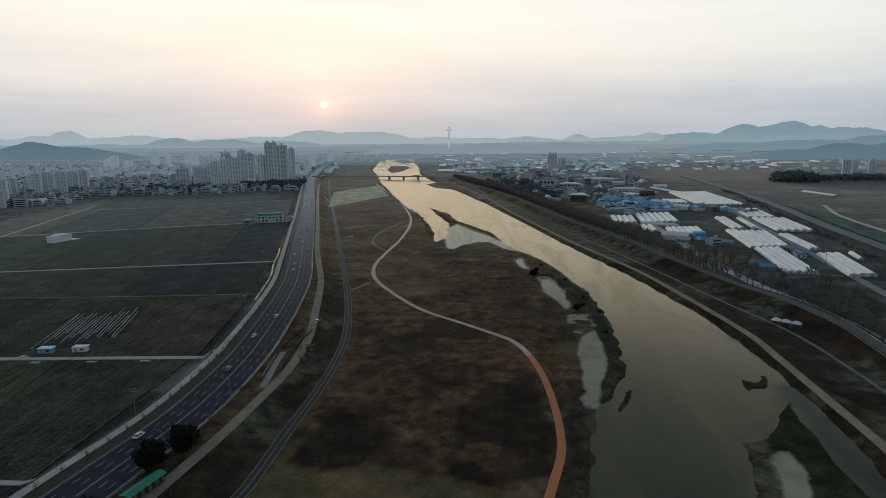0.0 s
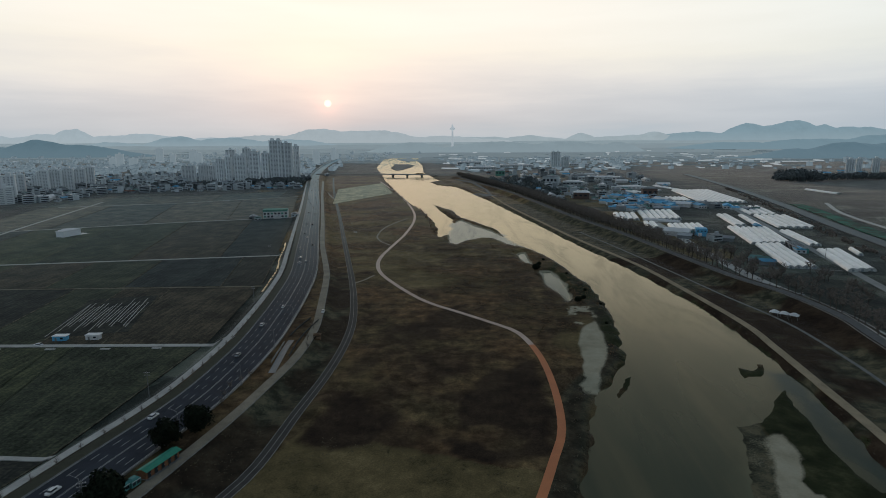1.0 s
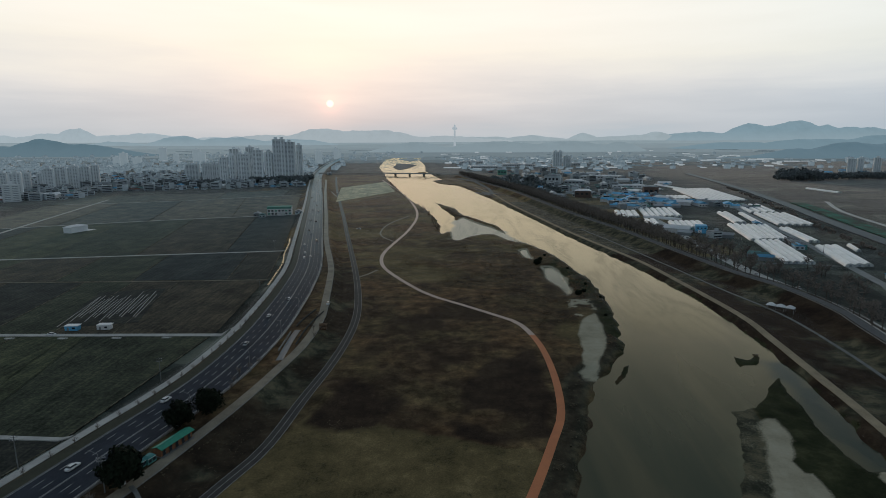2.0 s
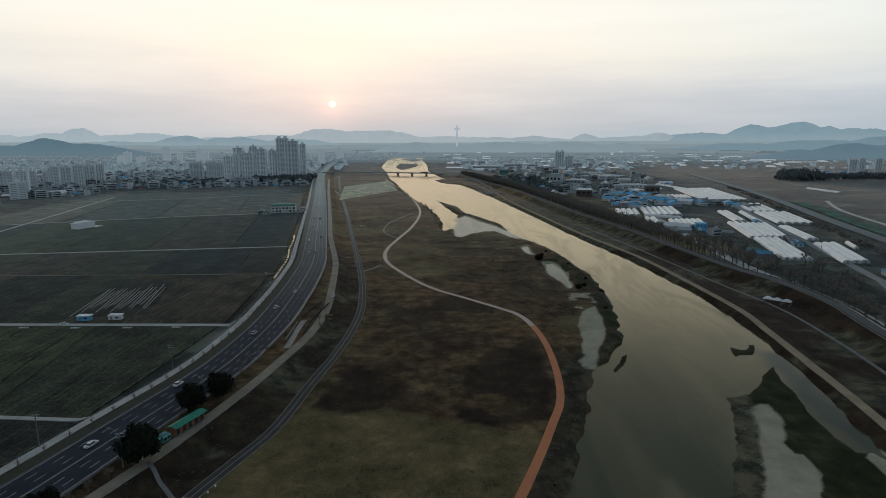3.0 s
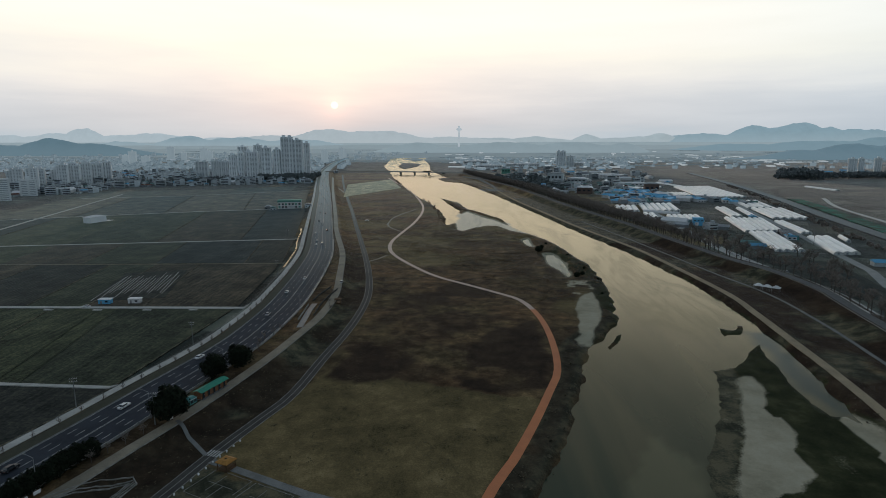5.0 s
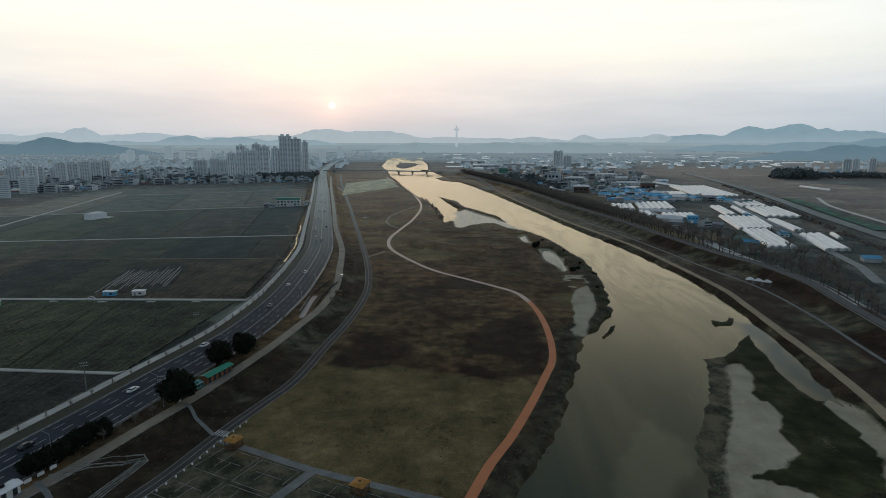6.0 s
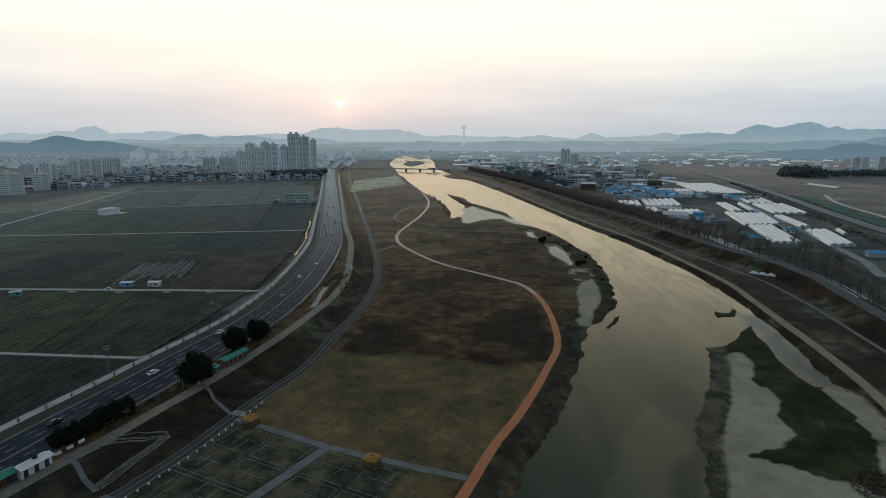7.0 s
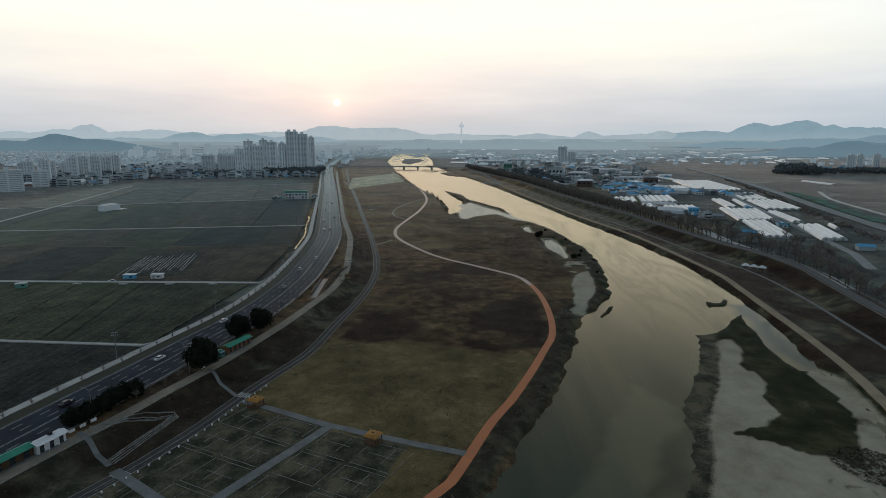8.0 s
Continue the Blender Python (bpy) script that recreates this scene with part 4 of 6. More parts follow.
def field(corners, rows, soil, label):
    """A plot of bare soil, worked in low ridges between its banks."""
    a, b, c, d = (Vector((*q, 0)) for q in corners)
    bm = bmesh.new()
    n = max(4, min(rows, 46))
    prev = None
    for i in range(2 * n + 1):
        u = i / (2 * n)
        p, q = a.lerp(b, u), d.lerp(c, u)
        z = 0.37 if i % 2 else 0.41
        row = []
        for k in range(9):
            r = p.lerp(q, k / 8)
            row.append(bm.verts.new((r.x, r.y, z + (grain(r.x, r.y, 6.0, 3) - 0.5) * 0.12)))
        if prev:
            for k in range(8):
                bm.faces.new((prev[k], row[k], row[k + 1], prev[k + 1]))
        prev = row
    bmesh.ops.recalc_face_normals(bm, faces=bm.faces)
    return tagged(part("field", bm, soil), label, "field", "winter fields", "structure")


def lane_y(line, x):
    p = sorted(line)
    return float(np.interp(x, [q[0] for q in p], [q[1] for q in p]))


LANE_F, LANE_A, LANE_G = [(-330, 150), (-197, 158), (-130, 156)], [(-520, 251), (-270, 256), (-114, 262)], [(-420, 360), (-309, 366), (-140, 378)]
LANE_B, LANE_C, LANE_E = [(-700, 398), (-411, 437), (-164, 485)], [(-900, 500), (-540, 602), (-449, 646), (-355, 689), (-205, 742)], [(-640, 840), (-464, 905), (-313, 1005), (-275, 1030)]
LANE_0, LANE_T = [(-330, 40), (-130, 55)], [(-700, 960), (-464, 1040), (-330, 1130)]
random.seed(11)
BUNDS = []
# each band between two lanes: cuts at its near side, the lean of the divisions, the far end of the first cut
for lo, hi, lean, first_top, cuts in ((LANE_0, LANE_F, -0.1, -133, [-152, -190, -240, -330]), (LANE_F, LANE_A, -0.21, -129, [-133, -171, -181, -208, -246, -288, -340, -400]),
                                      (LANE_A, LANE_G, -0.17, -141, [-128, -181, -213, -247, -300, -352, -420]), (LANE_G, LANE_B, -0.2, -163, [-141, -169, -236, -290, -350, -410]),
                                      (LANE_B, LANE_C, -0.22, -222, [-164, -212, -285, -360, -440, -540, -640]), (LANE_C, LANE_E, -0.25, -296, [-226, -300, -390, -480, -570]), (LANE_E, LANE_T, -0.2, -345, [-325, -420, -520, -640])):
    for n, (x1, x0) in enumerate(zip(cuts[:-1], cuts[1:])):
        k = 0.5
        far_x = [x + lean * (lane_y(hi, x) - lane_y(lo, x)) for x in (x0, x1)]
        if n == 0:
            far_x[1] = first_top
        corners = [(x0 + k / 2, lane_y(lo, x0) + 1.6), (x1 - k / 2, lane_y(lo, x1) + 1.6), (far_x[1] - k / 2, lane_y(hi, far_x[1]) - 1.6), (far_x[0] + k / 2, lane_y(hi, far_x[0]) - 1.6)]
        if random.random() < 0.5:
            BUNDS.append((corners[1], corners[2], random.uniform(0.4, 0.8)))
        if random.random() < 0.45:
            BUNDS.append((corners[0], corners[1], random.uniform(0.5, 1.2)))
        soils = FAR_SOILS if lo in (LANE_C, LANE_E) else FIELD_SOILS
        field(corners, int((x1 - x0) / 2.4), soils[random.randrange(len(soils))], "bare winter field of dark ridged soil")

field([(224, 292), (254, 300), (276, 400), (226, 420)], 20, FIELD_SOILS[3], "dark bare field behind the levee trees")
# Meadow straw colour, raised further to stand for distance haze.
STRAW = soil_material("pale_straw", (0.40, 0.375, 0.25), 20)
field([(-206, 894), (-133, 1078), (-187, 1328), (-256, 1166)], 24, STRAW, "pale straw-coloured mown meadow beside the river")
BUND = mat("straw_bund", (0.15, 0.138, 0.10), 0.95, (0.040, 0.040, 0.031), 0.18, 1.5, spread=(0.47, 0.54))
for a, b, w in BUNDS:
    ribbon("field_bund", straight([a, b], 6), w, BUND, "low bank of pale dry straw between fields", "bank", lift=0.12, across=1, floor=0.52)
# dark beds with pale film strips
bed = thing("planting_bed", "dark planting bed striped with pale mulch film", "field")
part("soil", box(bmesh.new(), -209, 311, 0.36, 40, 76, 0.14, radians(17)), FIELD_SOILS[3], bed)
for i in range(19):
    u, v = -18 + i * 1.95, ((i * 5) % 11) - 5.5
    part("film_strip", box(bmesh.new(), -209 + u * 0.956 - 0.292 * v, 311 + u * 0.292 + 0.956 * v, 0.50, 0.34 + 0.06 * (i % 3), 60 - (i * 7) % 29, 0.12, radians(15 + (i * 3) % 4 - 1.5)), FARM_ROAD, bed)
# ---- riverside park: paved cross paths, stone outlines ----
ribbon("park_path", straight([(-74, 109), (-42, 94.5), (-13, 84.5), (-1, 81)]), 2.6, CONCRETE, "grey paved path through the park", "path", lift=0.10)
ribbon("park_path", straight([(-41.5, 94), (-50, 77), (-61, 55), (-75, 25)]), 3.0, CONCRETE, "grey paved path through the park", "path", lift=0.11)
ribbon("park_path", straight([(-91, 68), (-74, 57), (-50, 42)]), 2.8, CONCRETE, "grey paved path through the park", "path", lift=0.12)
ribbon("embankment_steps", straight([(-93, 127), (-84.5, 119.5), (-77, 112)], 1.5), 1.3, CONCRETE, "stone steps down the embankment", "steps", lift=0.16)
ribbon("embankment_steps", straight([(-109, 81), (-101, 75.5), (-93.5, 70)], 1.5), 1.5, CONCRETE, "stone steps down the embankment", "steps", lift=0.16)


def stone_line(pts, w=0.15, h=0.09):
    """A low uneven kerb along a plan line."""
    (ax, ay), (bx, by) = pts[0], pts[-1]
    length = math.hypot(bx - ax, by - ay)
    n = max(2, int(length / 1.2))
    dx, dy = (bx - ax) / length, (by - ay) / length
    bm = bmesh.new()
    prev = None
    for i in range(n + 1):
        x, y = ax + (bx - ax) * i / n, ay + (by - ay) * i / n
        z, e = level_at(x, y), random.uniform(-0.06, 0.06)
        k = w * random.uniform(0.35, 0.6)
        row = [bm.verts.new((x + dy * o + dy * e, y - dx * o - dx * e, z + q)) for o, q in ((-k, -0.2), (-k, h * random.uniform(0.5, 1.2)), (k, h * random.uniform(0.5, 1.2)), (k, -0.2))]
        if prev:
            for q in range(3):
                bm.faces.new((prev[q], prev[q + 1], row[q + 1], row[q]))
        else:
            bm.faces.new(row)
        prev = row
    bm.faces.new(prev[::-1])
    bmesh.ops.recalc_face_normals(bm, faces=bm.faces)
    return bm


def in_bed(u, v):
    """Plan place in the park's grid: u along the middle path, v across it."""
    o, e1 = Vector((-42, 94.5)), Vector((-0.40, -0.916))
    e2 = Vector((0.916, -0.40))
    p = o + e1 * u + e2 * v
    return (p.x, p.y)


random.seed(5)
for v0, side in ((2.6, 1), (-2.6, -1)):
    for row in range(5):
        for col in range(2):
            u0, w0 = 2.0 + row * 13.0, v0 + side * col * 14.5
            if side == 1 and row > 2 and col == 1:
                continue
            L, Wd = 11.5, 13.0 * side
            outlines = [[in_bed(u0, w0), in_bed(u0, w0 + Wd * 0.95)], [in_bed(u0 + L, w0), in_bed(u0 + L, w0 + Wd)], [in_bed(u0, w0), in_bed(u0 + L * 0.6, w0)],
                        [in_bed(u0, w0 + Wd), in_bed(u0 + L, w0 + Wd)], [in_bed(u0 + L * 0.45, w0 + Wd * 0.15), in_bed(u0 + L * 0.45, w0 + Wd * 0.8)],
                        [in_bed(u0 + L * 0.45, w0 + Wd * 0.4), in_bed(u0 + L * 0.95, w0 + Wd * 0.4)], [in_bed(u0 + L * 0.1, w0 + Wd * 0.62), in_bed(u0 + L * 0.75, w0 + Wd * 0.62)]]
            garden = thing("garden_plot", "overgrown garden plot outlined by broken pale kerbs", "garden plot", "park garden plots")
            for q in outlines:
                if random.random() < 0.75:
                    part("stone_edging", stone_line(q), STONE, garden)
for pts in ([(-108, 84), (-92, 100)], [(-107, 83), (-91, 98.6)], [(-106, 82.4), (-91.5, 97)], [(-92, 100), (-89, 97)], [(-89, 97), (-93, 71)], [(-89.7, 97.6), (-94, 71)], [(-90.4, 98.2), (-95, 71.5)], [(-91.2, 97.3), (-95.8, 72)]):
    border = thing("flower_border", "long bare flower border edged with pale kerbs", "flower border", "park borders")
    part("stone_edging", stone_line(pts, 0.3, 0.25), STONE, border)
for x, y in ((-75, 112.5), (-92, 68.8)):
    cw = thing("crosswalk", "white striped crossing on the park track", "crosswalk")
    i = int(np.argmin(np.hypot(TRACK[:, 0] - x, TRACK[:, 1] - y)))
    a = math.atan2(*(TRACK[i + 1] - TRACK[i - 1])[::-1])
    for k in range(-2, 3):
        bx, by = TRACK[i] + np.array([-math.sin(a), math.cos(a)]) * k * 0.9
        part("stripe", box(bmesh.new(), bx, by, level_at(bx, by) + 0.085, 3.2, 0.5, 0.03, a), MARKING, cw)
random.seed(3)
bollard = thing("bollard", "small white stone bollard beside the park track", "bollard", "track bollards")
bb = bmesh.new()
box(bb, 0, 0, -0.3, 0.42, 0.42, 0.75, 0, 0, 0.8)
part("post", bb, WHITE, bollard)
box_cap = bmesh.new()
box(box_cap, 0, 0, 0.45, 0.46, 0.46, 0.12, 0, 0, 0.6)
part("cap", box_cap, WHITE, bollard)
first = True
for s in np.arange(30, 150, 3.2):
    x, y, a = at_along(TRACK, s)
    x, y = x + math.sin(a) * 3.0, y - math.cos(a) * 3.0
    if first:
        bollard.matrix_basis = pose(x, y, level_at(x, y))
        first = False
    else:
        copy_thing(bollard, pose(x, y, level_at(x, y), 0, 0, random.uniform(0, 90)))


# ---- park and roadside buildings ----
def pavilion(x, y, turn, roof=ORANGE, label="square orange timber pavilion beside the park path", size=0.86):
    p = thing("pavilion", label, "pavilion", "park pavilions")
    p.matrix_basis = pose(x, y, level_at(x, y), 0, 0, turn) @ Matrix.Scale(size, 4)
    part("deck", box(bmesh.new(), 0, 0, -0.2, 4.4, 4.4, 0.65), TIMBER, p)
    for a, b in ((-1, -1), (1, -1), (1, 1), (-1, 1)):
        part("post", box(bmesh.new(), a * 1.95, b * 1.95, 0.45, 0.22, 0.22, 2.3), TIMBER, p)
    for a in (-1, 1):
        part("rail", box(bmesh.new(), a * 1.95, 0, 0.95, 0.1, 3.6, 0.12), TIMBER, p)
    part("rail", box(bmesh.new(), 0, 1.95, 0.95, 3.6, 0.1, 0.12), TIMBER, p)
    bm = bmesh.new()
    box(bm, 0, 0, 2.72, 4.9, 4.9, 0.22)
    box(bm, 0, 0, 2.94, 4.7, 4.7, 0.55, 0, 0, 0.55)
    part("roof", bm, roof, p)
    part("finial", box(bmesh.new(), 0, 0, 3.49, 0.7, 0.7, 0.22, 0, 0, 0.5), TIMBER, p)


pavilion(-68, 105.5, -22)
pavilion(-27, 85.5, -22)
pavilion(-72.6, 266, 8, TIMBER, "dark timber shelter on the embankment path", 0.8)


def kiosk_row(x, y, turn, length, wall, roof, label, openings, trim=TIMBER):
    k = thing("kiosk", label, "kiosk", "roadside kiosks")
    k.matrix_basis = pose(x, y, level_at(x, y), 0, 0, turn)
    part("plinth", box(bmesh.new(), 0, 0, -0.3, length + 0.4, 4.2, 0.45), CONCRETE, k)
    part("wall", box(bmesh.new(), 0, 0.4, 0.15, length, 3.0, 2.5), wall, k)
    step = length / openings
    for i in range(openings):
        cx = -length / 2 + (i + 0.5) * step
        d = part("door", box(bmesh.new(), cx, -1.13, 0.2, step * 0.42, 0.1, 2.0), GLASS, k)
        part("handle", box(bmesh.new(), cx + step * 0.15, -1.21, 1.05, 0.08, 0.08, 0.3), STEEL, d, "steel door handle")
        part("frame", box(bmesh.new(), cx, -1.12, 2.2, step * 0.5, 0.16, 0.14), trim, k)
        part("post", box(bmesh.new(), cx - step / 2 + 0.1, -1.75, 0.15, 0.14, 0.14, 2.5), trim, k)
    bm = bmesh.new()
    for s in (-1, 1):
        v = [bm.verts.new(q) for q in ((-length / 2 - 0.4, -2.0 * s, 2.62), (length / 2 + 0.4, -2.0 * s, 2.62), (length / 2 + 0.4, 0, 3.3), (-length / 2 - 0.4, 0, 3.3))]
        w = [bm.verts.new(q.co + Vector((0, 0, 0.12))) for q in v]
        for f in ((0, 1, 2, 3), (4, 7, 6, 5), (0, 4, 5, 1), (1, 5, 6, 2), (2, 6, 7, 3), (3, 7, 4, 0)):
            bm.faces.new([(v + w)[i] for i in f])
    bmesh.ops.recalc_face_normals(bm, faces=bm.faces)
    part("roof", bm, roof, k)
    for i in range(int(length / 1.2)):
        part("roof_rib", box(bmesh.new(), -length / 2 + 0.6 + i * 1.2, 0, 3.36, 0.08, 0.5, 0.09), roof, k)
    return k


kiosk_row(-91.3, 148.5, 73, 13.0, BROWN_WALL, GREEN_ROOF, "long brown timber kiosk with a green sheet roof", 5)
kiosk_row(-115.5, 64.5, 73, 10.5, TIMBER, GREEN_ROOF, "dark timber kiosk with a green sheet roof", 3)
toilet = kiosk_row(-111.7, 73.2, 73, 8.0, WHITE, WHITE, "white cabin with dark glazed doors", 3, WHITE)
part("vent", box(bmesh.new(), 0.5, 0, 3.3, 0.9, 0.9, 0.8), DARK, toilet)


def booth(x, y, turn):
    b = thing("booth", "small teal glazed booth beside the kiosk", "booth", "roadside booths")
    b.matrix_basis = pose(x, y, level_at(x, y), 0, 0, turn)
    bm = bmesh.new()
    box(bm, 0, 0, -0.2, 3.2, 2.4, 2.0)
    box(bm, 0, 0, 1.8, 3.3, 2.5, 0.7, 0, 0, 0.55)
    part("shell", bm, TEAL, b)
    for s in (-1, 1):
        part("window", box(bmesh.new(), s * 0.75, -1.22, 0.5, 1.1, 0.08, 1.0), GLASS, b)
    part("band", box(bmesh.new(), 0, -1.24, 1.65, 3.2, 0.06, 0.16), WHITE, b)


booth(-94.5, 139.5, 73)
booth(-96.0, 136.5, 73)
booth(-117.5, 58.0, 73)
for x, y in ((-110.3, 80), (-109.3, 83.2), (-108.3, 86.4), (-94.8, 126.5)):
    s = thing("sign_board", "pale information board on two posts by the path", "sign", "path signs")
    s.matrix_basis = pose(x, y, level_at(x, y), 0, 0, 70)
    for a in (-0.8, 0.8):
        part("post", box(bmesh.new(), a, 0, -0.2, 0.12, 0.12, 1.7), TIMBER, s)
    part("frame", box(bmesh.new(), 0, 0, 0.55, 2.1, 0.1, 1.15), TIMBER, s)
    part("panel", box(bmesh.new(), 0, -0.08, 0.65, 1.85, 0.05, 0.95), WHITE, s)
# underpass ramp beside the road
under = thing("underpass_ramp", "concrete ramp with a white parapet dipping below the road", "ramp")
part("floor", ribbon_mesh(curve_through([(-81.0, 221), (-82.6, 236), (-84.0, 250), (-84.6, 262)], 4), 3.0, 0.05, level=3.12), mat("ramp_concrete", (0.15, 0.17, 0.18), 0.6, (0.09, 0.105, 0.11), 0.1, 2.0, spec=0.3), under)
part("parapet", ribbon_mesh(straight([(-84.9, 232), (-86.0, 246), (-86.9, 258)], 4), 0.3, 1.0, level=3.0), STONE, under)
part("parapet", ribbon_mesh(curve_through([(-79.2, 240), (-80.6, 258), (-80.6, 275), (-79.0, 294)], 4), 0.4, 0.7, level=3.0), mat("dark_ramp_wall", (0.05, 0.055, 0.055), 0.9), under)
part("parapet", ribbon_mesh(curve_through([(-87.0, 268), (-86.4, 282), (-84.4, 298)], 4), 0.5, 0.7, level=3.0), mat("dark_ramp_wall", (0.05, 0.055, 0.055), 0.9), under)
# low railing between road and path
rail = thing("railing", "low steel railing along the road", "railing")
for s in np.arange(60, 560, 3.0):
    x, y, a = at_along(ROAD, s)
    x, y = x + math.sin(a) * 10.7, y - math.cos(a) * 10.7
    part("post", box(bmesh.new(), x, y, ROAD_H, 0.12, 0.12, 1.0, a), STEEL, rail)
for z in (0.45, 0.9):
    part("bar", ribbon_mesh(ROAD[(ROAD[:, 1] > -90) & (ROAD[:, 1] < 400)], 0.08, 0.07, 1, 10.7, True, ROAD_H + z), STEEL, rail)


# ---- trees ----
def bare_tree(height, seed, spread=0.42, twigs=230, name="bare_tree", label="leafless winter tree with a fine spreading crown", group="levee trees"):
    rnd = random.Random(seed)
    t = thing(name, label, "tree", group)
    trunk = bmesh.new()
    crown = bmesh.new()
    top = Vector((rnd.uniform(-.3, .3), rnd.uniform(-.3, .3), height * 0.62))
    tube(trunk, (0, 0, -0.5), top * 0.45, height * 0.026, height * 0.019, 6)
    tube(trunk, top * 0.45, top, height * 0.019, height * 0.009, 5)
    tips = []
    for i in range(13):
        u = rnd.uniform(0.28, 1.0)
        a = rnd.uniform(0, 6.283)
        start = top * u
        reach = height * spread * rnd.uniform(0.55, 1.0) * (1.15 - 0.45 * u)
        end = start + Vector((math.cos(a) * reach * 0.8, math.sin(a) * reach * 0.8, reach * rnd.uniform(0.5, 1.05)))
        tube(trunk, start, end, height * 0.009, height * 0.004, 4)
        tips.append((start, end))
        for k in range(4):
            b = start.lerp(end, rnd.uniform(0.35, 0.95))
            e = b + Vector((rnd.uniform(-1, 1), rnd.uniform(-1, 1), rnd.uniform(0.2, 1.1))) * reach * 0.45
            tube(crown, b, e, height * 0.0045, height * 0.002, 3)
            tips.append((b, e))
    for i in range(twigs):
        s, e = rnd.choice(tips)
        b = s.lerp(e, rnd.uniform(0.4, 1.0))
        d = Vector((rnd.uniform(-1, 1), rnd.uniform(-1, 1), rnd.uniform(-0.15, 1.0))) * height * rnd.uniform(0.06, 0.13)
        side = Vector((rnd.uniform(-1, 1), rnd.uniform(-1, 1), rnd.uniform(-1, 1))).normalized() * height * 0.0095
        v = [crown.verts.new(q) for q in (b - side, b + side, b + d)]
        crown.faces.new(v)
    part("trunk", trunk, BARK, t)
    part("crown", crown, TWIG, t)
    return t


def leaf_clumps(bm, rnd, centre, radii, count, size):
    for i in range(count):
        d = Vector((rnd.gauss(0, 1), rnd.gauss(0, 1), rnd.gauss(0, 1))).normalized()
        r = rnd.uniform(0.45, 1.0) ** 0.5 * (1 + 0.22 * math.sin(3 * d.x + 5 * d.y + 2 * d.z + centre[0]))
        c = Vector(centre) + Vector((d.x * radii[0], d.y * radii[1], d.z * radii[2])) * r
        n = (d + Vector((rnd.uniform(-1, 1), rnd.uniform(-1, 1), rnd.uniform(-1, 1))) * 0.8).normalized()
        u = n.orthogonal().normalized() * size * rnd.uniform(0.6, 1.3)
        w = n.cross(u).normalized() * size * rnd.uniform(0.6, 1.3)
        v = [bm.verts.new(q) for q in (c - u, c - w * 0.7, c + u, c + w)]
        bm.faces.new(v)


def evergreen(height, width, seed, label, name="evergreen_tree", group="roadside evergreens"):
    rnd = random.Random(seed)
    t = thing(name, label, "tree", group)
    trunk = bmesh.new()
    tube(trunk, (0, 0, -0.4), (0.1, 0, height * 0.55), height * 0.035, height * 0.015, 7)
    for i in range(7):
        a = rnd.uniform(0, 6.283)
        z = height * rnd.uniform(0.25, 0.5)
        tube(trunk, (0, 0, z), (math.cos(a) * width * 0.35, math.sin(a) * width * 0.35, z + height * 0.2), height * 0.012, height * 0.005, 4)
    part("trunk", trunk, BARK, t)
    crown = bmesh.new()
    leaf_clumps(crown, rnd, (0, 0, height * 0.54), (width * 0.46, width * 0.46, height * 0.42), 1700, width * 0.045)
    for i in range(9):
        a = rnd.uniform(0, 6.283)
        r = width * 0.26 * (0.3 + 0.7 * rnd.random())
        leaf_clumps(crown, rnd, (math.cos(a) * r, math.sin(a) * r, height * rnd.uniform(0.36, 0.74)), (width * 0.27, width * 0.27, height * 0.24), 130, width * 0.045)
    part("crown", crown, NEEDLE, t)
    return t


random.seed(21)
e1 = evergreen(11.5, 12.5, 4, "dense dark evergreen tree beside the road")
e1.matrix_basis = pose(-95, 127.5, 3.0)
e3 = evergreen(9.5, 10.0, 6, "dark evergreen tree behind the kiosk")
e3.matrix_basis = pose(-95.5, 161, 3.0)
copy_thing(e3, pose(-90, 171, 3.0, 0, 0, 200))
e2 = evergreen(6.0, 6.0, 9, "low dark evergreen in the roadside hedge", group="hedge evergreens")
e2.matrix_basis = pose(-112.5, 84, 3.0)
for i in range(7):
    yy = 86.5 + i * 3.1
    xx = -112.0 + (yy - 84) * 0.23 + random.uniform(-0.6, 0.6)
    copy_thing(e2, pose(xx, yy, 3.0 - random.uniform(0, 0.8), 0, 0, random.uniform(0, 360)))
dark_shrub = evergreen(5.0, 6.5, 14, "dark evergreen shrub on the river spit", "evergreen_shrub", "spit shrubs")
dark_shrub.matrix_basis = pose(58, 436, -0.5)
for x, y, k in ((62, 452, 0.6), (73, 345, 0.7), (78, 352, 0.5), (83, 372, 0.35), (80, 300, 0.3), (68, 470, 0.4), (86, 340, 0.3), (79, 420, 0.35)):
    copy_thing(dark_shrub, pose(x, y, level_at(x, y) - 0.2, 0, 0, x * 7) @ Matrix.Scale(k, 4))
bush = bare_tree(4.6, 31, 0.5, 200, "bare_shrub", "leafless grey-brown shrub on the embankment", "embankment shrubs")
bush.matrix_basis = pose(-91, 196, 3.0)
for x, y in ((-92, 204), (-89.5, 190), (-90, 210), (-101, 112), (-103, 107), (-104.5, 102), (-99, 118), (-76.5, 262), (-78, 280), (-73, 250), (-95, 180), (-88, 215)):
    copy_thing(bush, pose(x, y, level_at(x, y), 0, 0, random.uniform(0, 360)))
sapling = bare_tree(4.8, 41, 0.26, 40, "street_tree", "slim bare street tree planted by the road", "street trees")
s_first = True
for s in np.arange(130, 760, 9.0):
    x, y, a = at_along(ROAD, s)
    x, y = x - math.sin(a) * 13.6, y + math.cos(a) * 13.6
    m = pose(x, y, ROAD_H, 0, 0, random.uniform(0, 360))
    if s_first:
        sapling.matrix_basis, s_first = m, False
    else:
        copy_thing(sapling, m)
